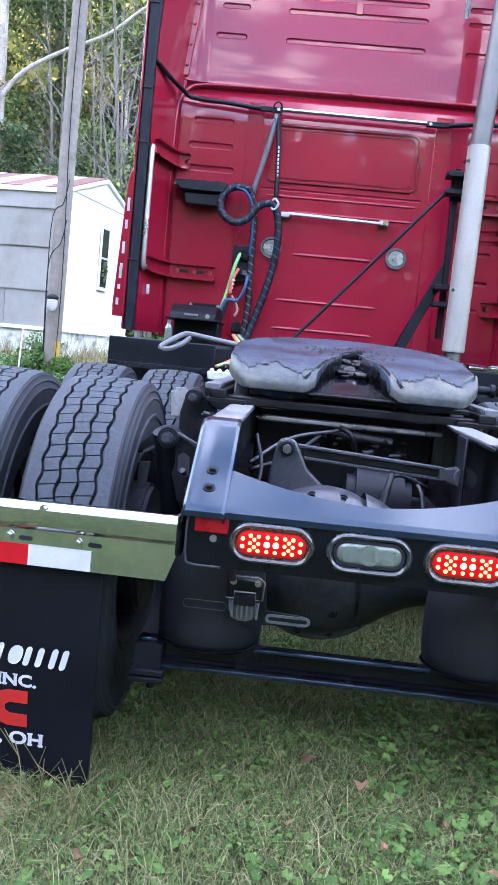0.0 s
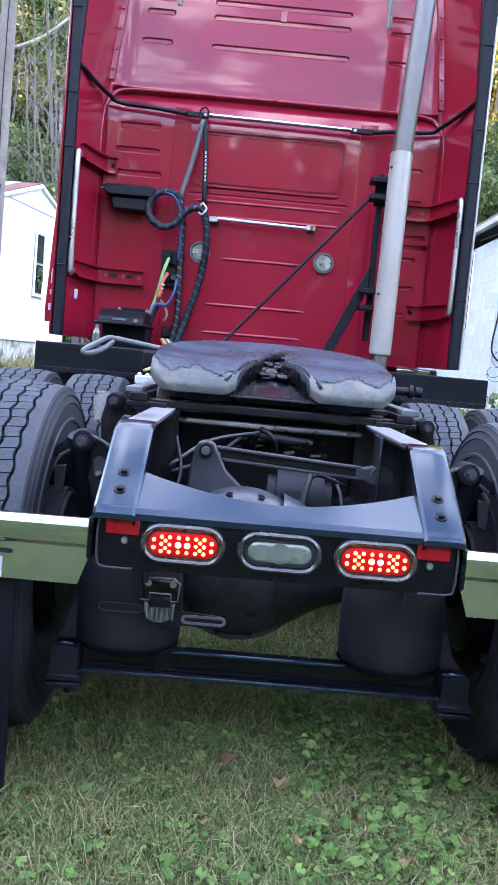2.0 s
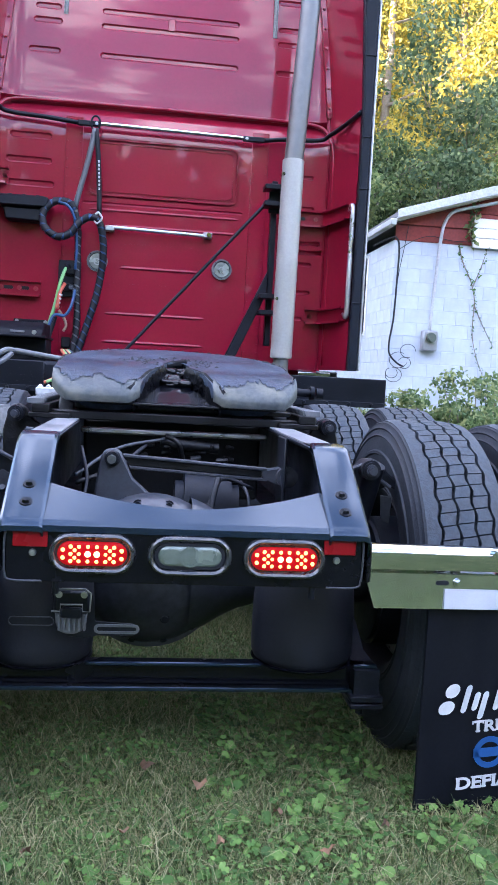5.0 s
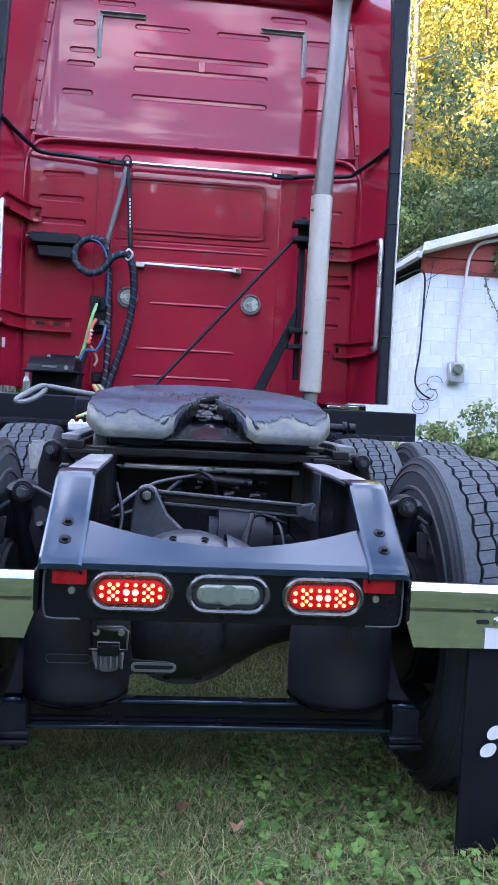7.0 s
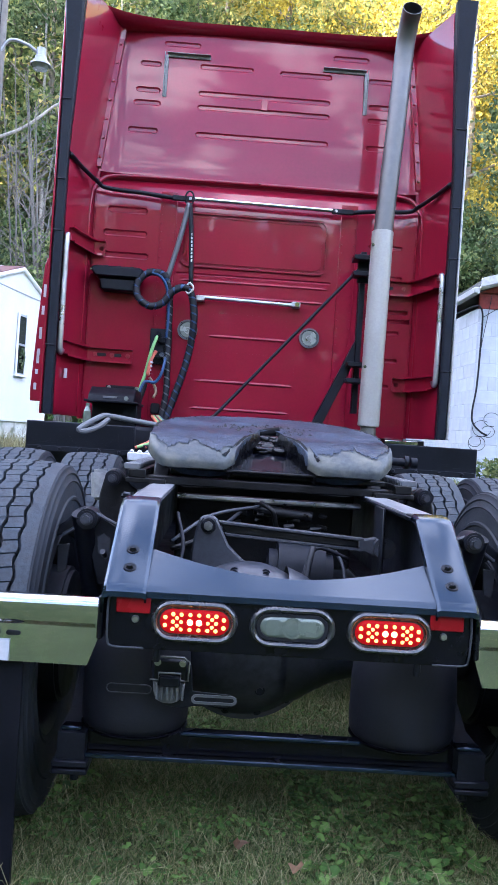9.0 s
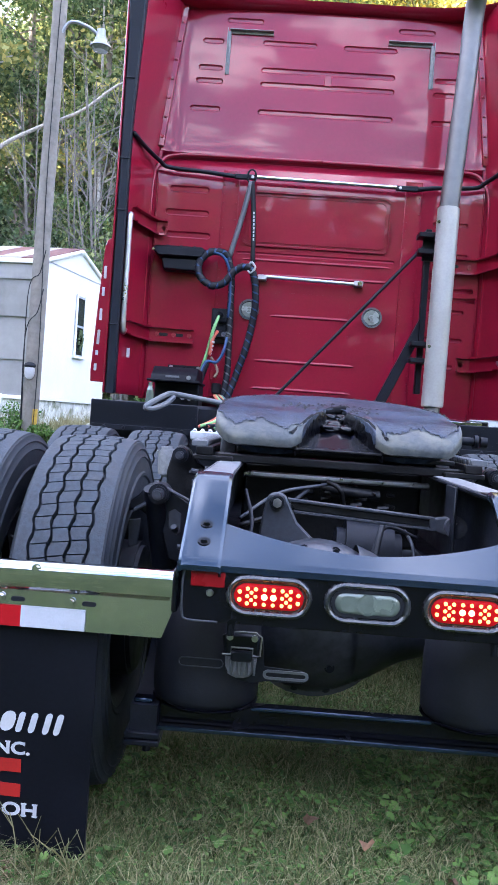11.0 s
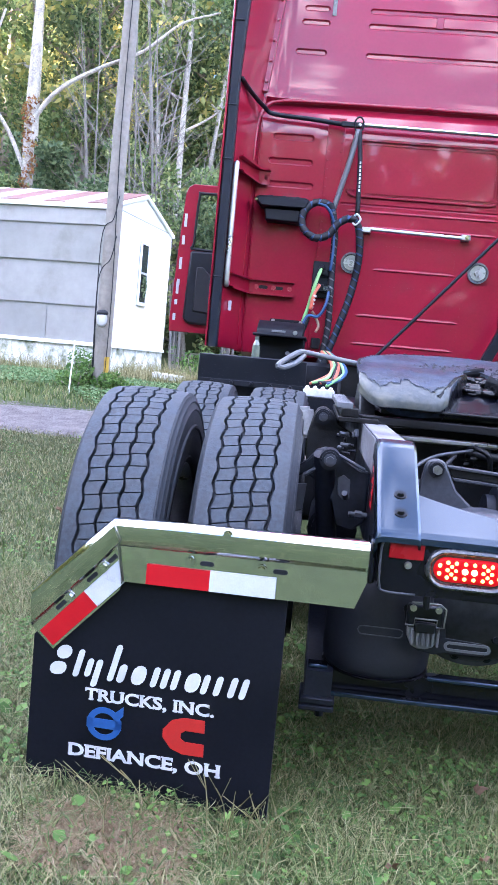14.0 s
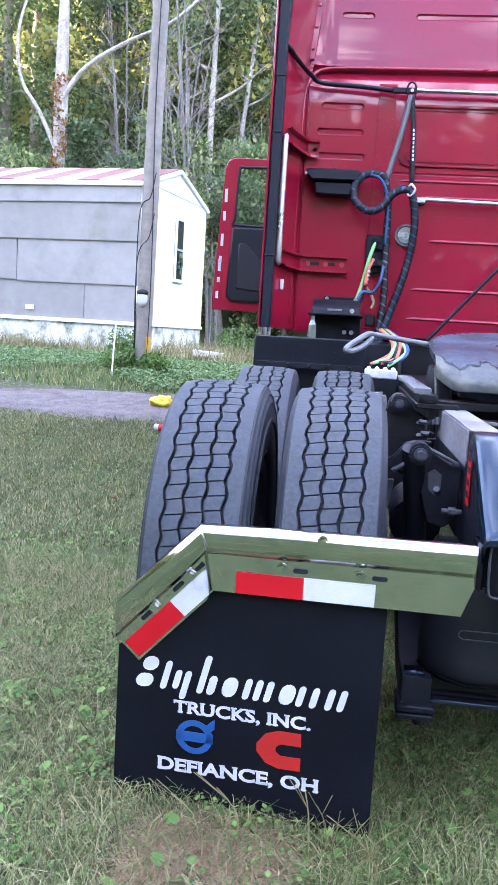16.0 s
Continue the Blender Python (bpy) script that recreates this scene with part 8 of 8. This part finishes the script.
def thicket(name, label, mat_, spots, n, leaf, seed):
    """A bush: thin stems and many leaves."""
    for k, (x, y, w, h) in enumerate(spots):
        r = np.random.default_rng(seed + k)
        t = thing(name, (x, y, ground_z(x, y)), label, "bush")
        bm = bmesh.new()
        cs = []
        for j in range(16):
            a, q = r.uniform(0, 6.28), w * math.sqrt(r.uniform(0, 1))
            e = Vector((q * math.cos(a), q * math.sin(a), h * r.uniform(0.45, 1.0)))
            tube([(e.x * 0.3, e.y * 0.3, 0), (e.x * 0.8, e.y * 0.8, e.z * 0.6), e], 0.01, 5, bm, steps=2, radii=(0.012, 0.004))
            cs += [(e.x, e.y, e.z, 0.22 * w + 0.05), (e.x * 0.8, e.y * 0.8, e.z * 0.6, 0.25 * w + 0.05), (e.x * 0.6, e.y * 0.6, e.z * 0.3, 0.25 * w + 0.05)]
        part("stems", bm, M_BARK, t)
        part("leaves", crown_mesh("leaves", r, cs, n, leaf, mat_), mat_, t, kind="stuff")


thicket("bush", "leafy green bush against the block house", M_LEAFGREEN, ((2.62, 5.9, 0.42, 0.80), (3.2, 6.1, 0.55, 1.0), (3.9, 6.2, 0.6, 1.0), (2.95, 5.4, 0.45, 0.70), (4.5, 6.0, 0.6, 1.1)), 5400, 0.03, 200)
thicket("bush", "small weedy bush at the foot of the pole", M_WEED, ((-3.72, 9.0, 0.24, 0.28), (-3.22, 9.0, 0.2, 0.22), (-4.4, 12.2, 0.35, 0.42), (-2.6, 12.6, 0.5, 0.6)), 1100, 0.028, 230)


def far_woods():
    """Leaf clumps on the hills all round; those out of view are added to block light."""
    r = np.random.default_rng(9)
    n = 68000
    a = r.uniform(0, 2 * np.pi, n)
    d = r.uniform(40, 75, n)
    x, y = d * np.cos(a), d * np.sin(a)
    ok = np.ones(n, bool)
    x, y = x[ok], y[ok]
    # lower towards the sun to let it reach the right-hand trees
    z = gz_many(x, y) + r.uniform(0, 1, n) * np.where(x < -15, 8, 15)
    p = np.stack([x, y, z], 1)
    s = r.uniform(0.4, 1.1, n)[:, None]
    u = r.normal(0, 1, (n, 3)); u /= np.linalg.norm(u, axis=1)[:, None]
    w = np.cross(u, r.normal(0, 1, (n, 3))); w /= np.linalg.norm(w, axis=1)[:, None]
    v = np.stack([p - u * s, p + w * 0.6 * s, p + u * s, p - w * 0.6 * s], 1)
    solo("far_woods", quads("far_woods", v.reshape(-1, 3), np.arange(n)[:, None] * 4 + np.arange(4)[None, :]), M_LEAFMIX, "woods all round the clearing, with unseen ones added to block low sun", "woods", kind="stuff")


far_woods()

# ---- small things on the lawn ----
def gravel():
    """Loose stones on the drive."""
    r = np.random.default_rng(44)
    n = 8000
    x, y = r.uniform(-4.6, 0.5, n), 6.78 + r.normal(0, 0.36, n).clip(-0.72, 0.7)
    z = gz_many(x, y) + 0.012
    s_ = r.uniform(0.006, 0.018, n)[:, None, None]
    shape = np.array([[1, 0, 0], [0, 1, 0], [-1, 0, 0], [0, -1, 0], [0, 0, 0.7]])[None] * r.uniform(0.6, 1.2, (n, 5, 1))
    v = np.stack([x, y, z], 1)[:, None] + s_ * shape
    tri = np.array([[0, 1, 4], [1, 2, 4], [2, 3, 4], [3, 0, 4]])
    f = (np.arange(n)[:, None, None] * 5 + tri[None]).reshape(-1, 3)
    solo("gravel_stones", quads("gravel_stones", v.reshape(-1, 3), f), M_GRAVEL, "loose grey stones on the drive", "gravel", kind="stuff")


gravel()
gz_ = ground_z(-3.55, 8.35)
stake = solo("stake", tube([(0, 0, -0.05), (0.012, 0.01, 0.3), (0.035, 0.0, 0.68)], 0.010, 8, steps=3), M_WHITEWALL, "thin white plastic stake standing in the weeds", "stake", at=pose(-3.62, 8.45, gz_))
solo("plank", box(-0.42, 0.42, -0.06, 0.06, 0.0, 0.045, 0.006), M_BARK, "weathered brown plank lying in the weeds", "plank", at=pose(-3.35, 12.6, ground_z(-3.35, 12.6) + 0.03, 0, 4, 8))
solo("stone_slab", box(-0.26, 0.26, -0.2, 0.2, 0.0, 0.10, 0.02), M_SKIRT, "pale concrete slab lying in the weeds", "slab", at=pose(-2.95, 11.6, ground_z(-2.95, 11.6) + 0.08, 0, 4, 12))
bm = bmesh.new()
bmesh.ops.create_icosphere(bm, subdivisions=3, radius=0.12)
for v in bm.verts:
    v.co *= 1 + 0.5 * noise.noise(v.co * 14)
    v.co.z *= 0.55
solo("plastic_bag", bm, M_YELLOWCLOTH, "crumpled yellow plastic bag on the drive", "bag", at=pose(-2.62, 6.85, ground_z(-2.62, 6.85) + 0.05))
can = thing("drink_can", (-2.36, 5.66, ground_z(-2.36, 5.66) + 0.045), "white and red drink can lying in the grass", "can")
c = part("body", rod((-0.06, 0, 0), (0.06, 0, 0), 0.033, n=20, bevel=0.005), M_INKW, can)
part("band", rod((-0.02, 0, 0), (0.02, 0, 0), 0.0336, n=20), M_TAPER, can)
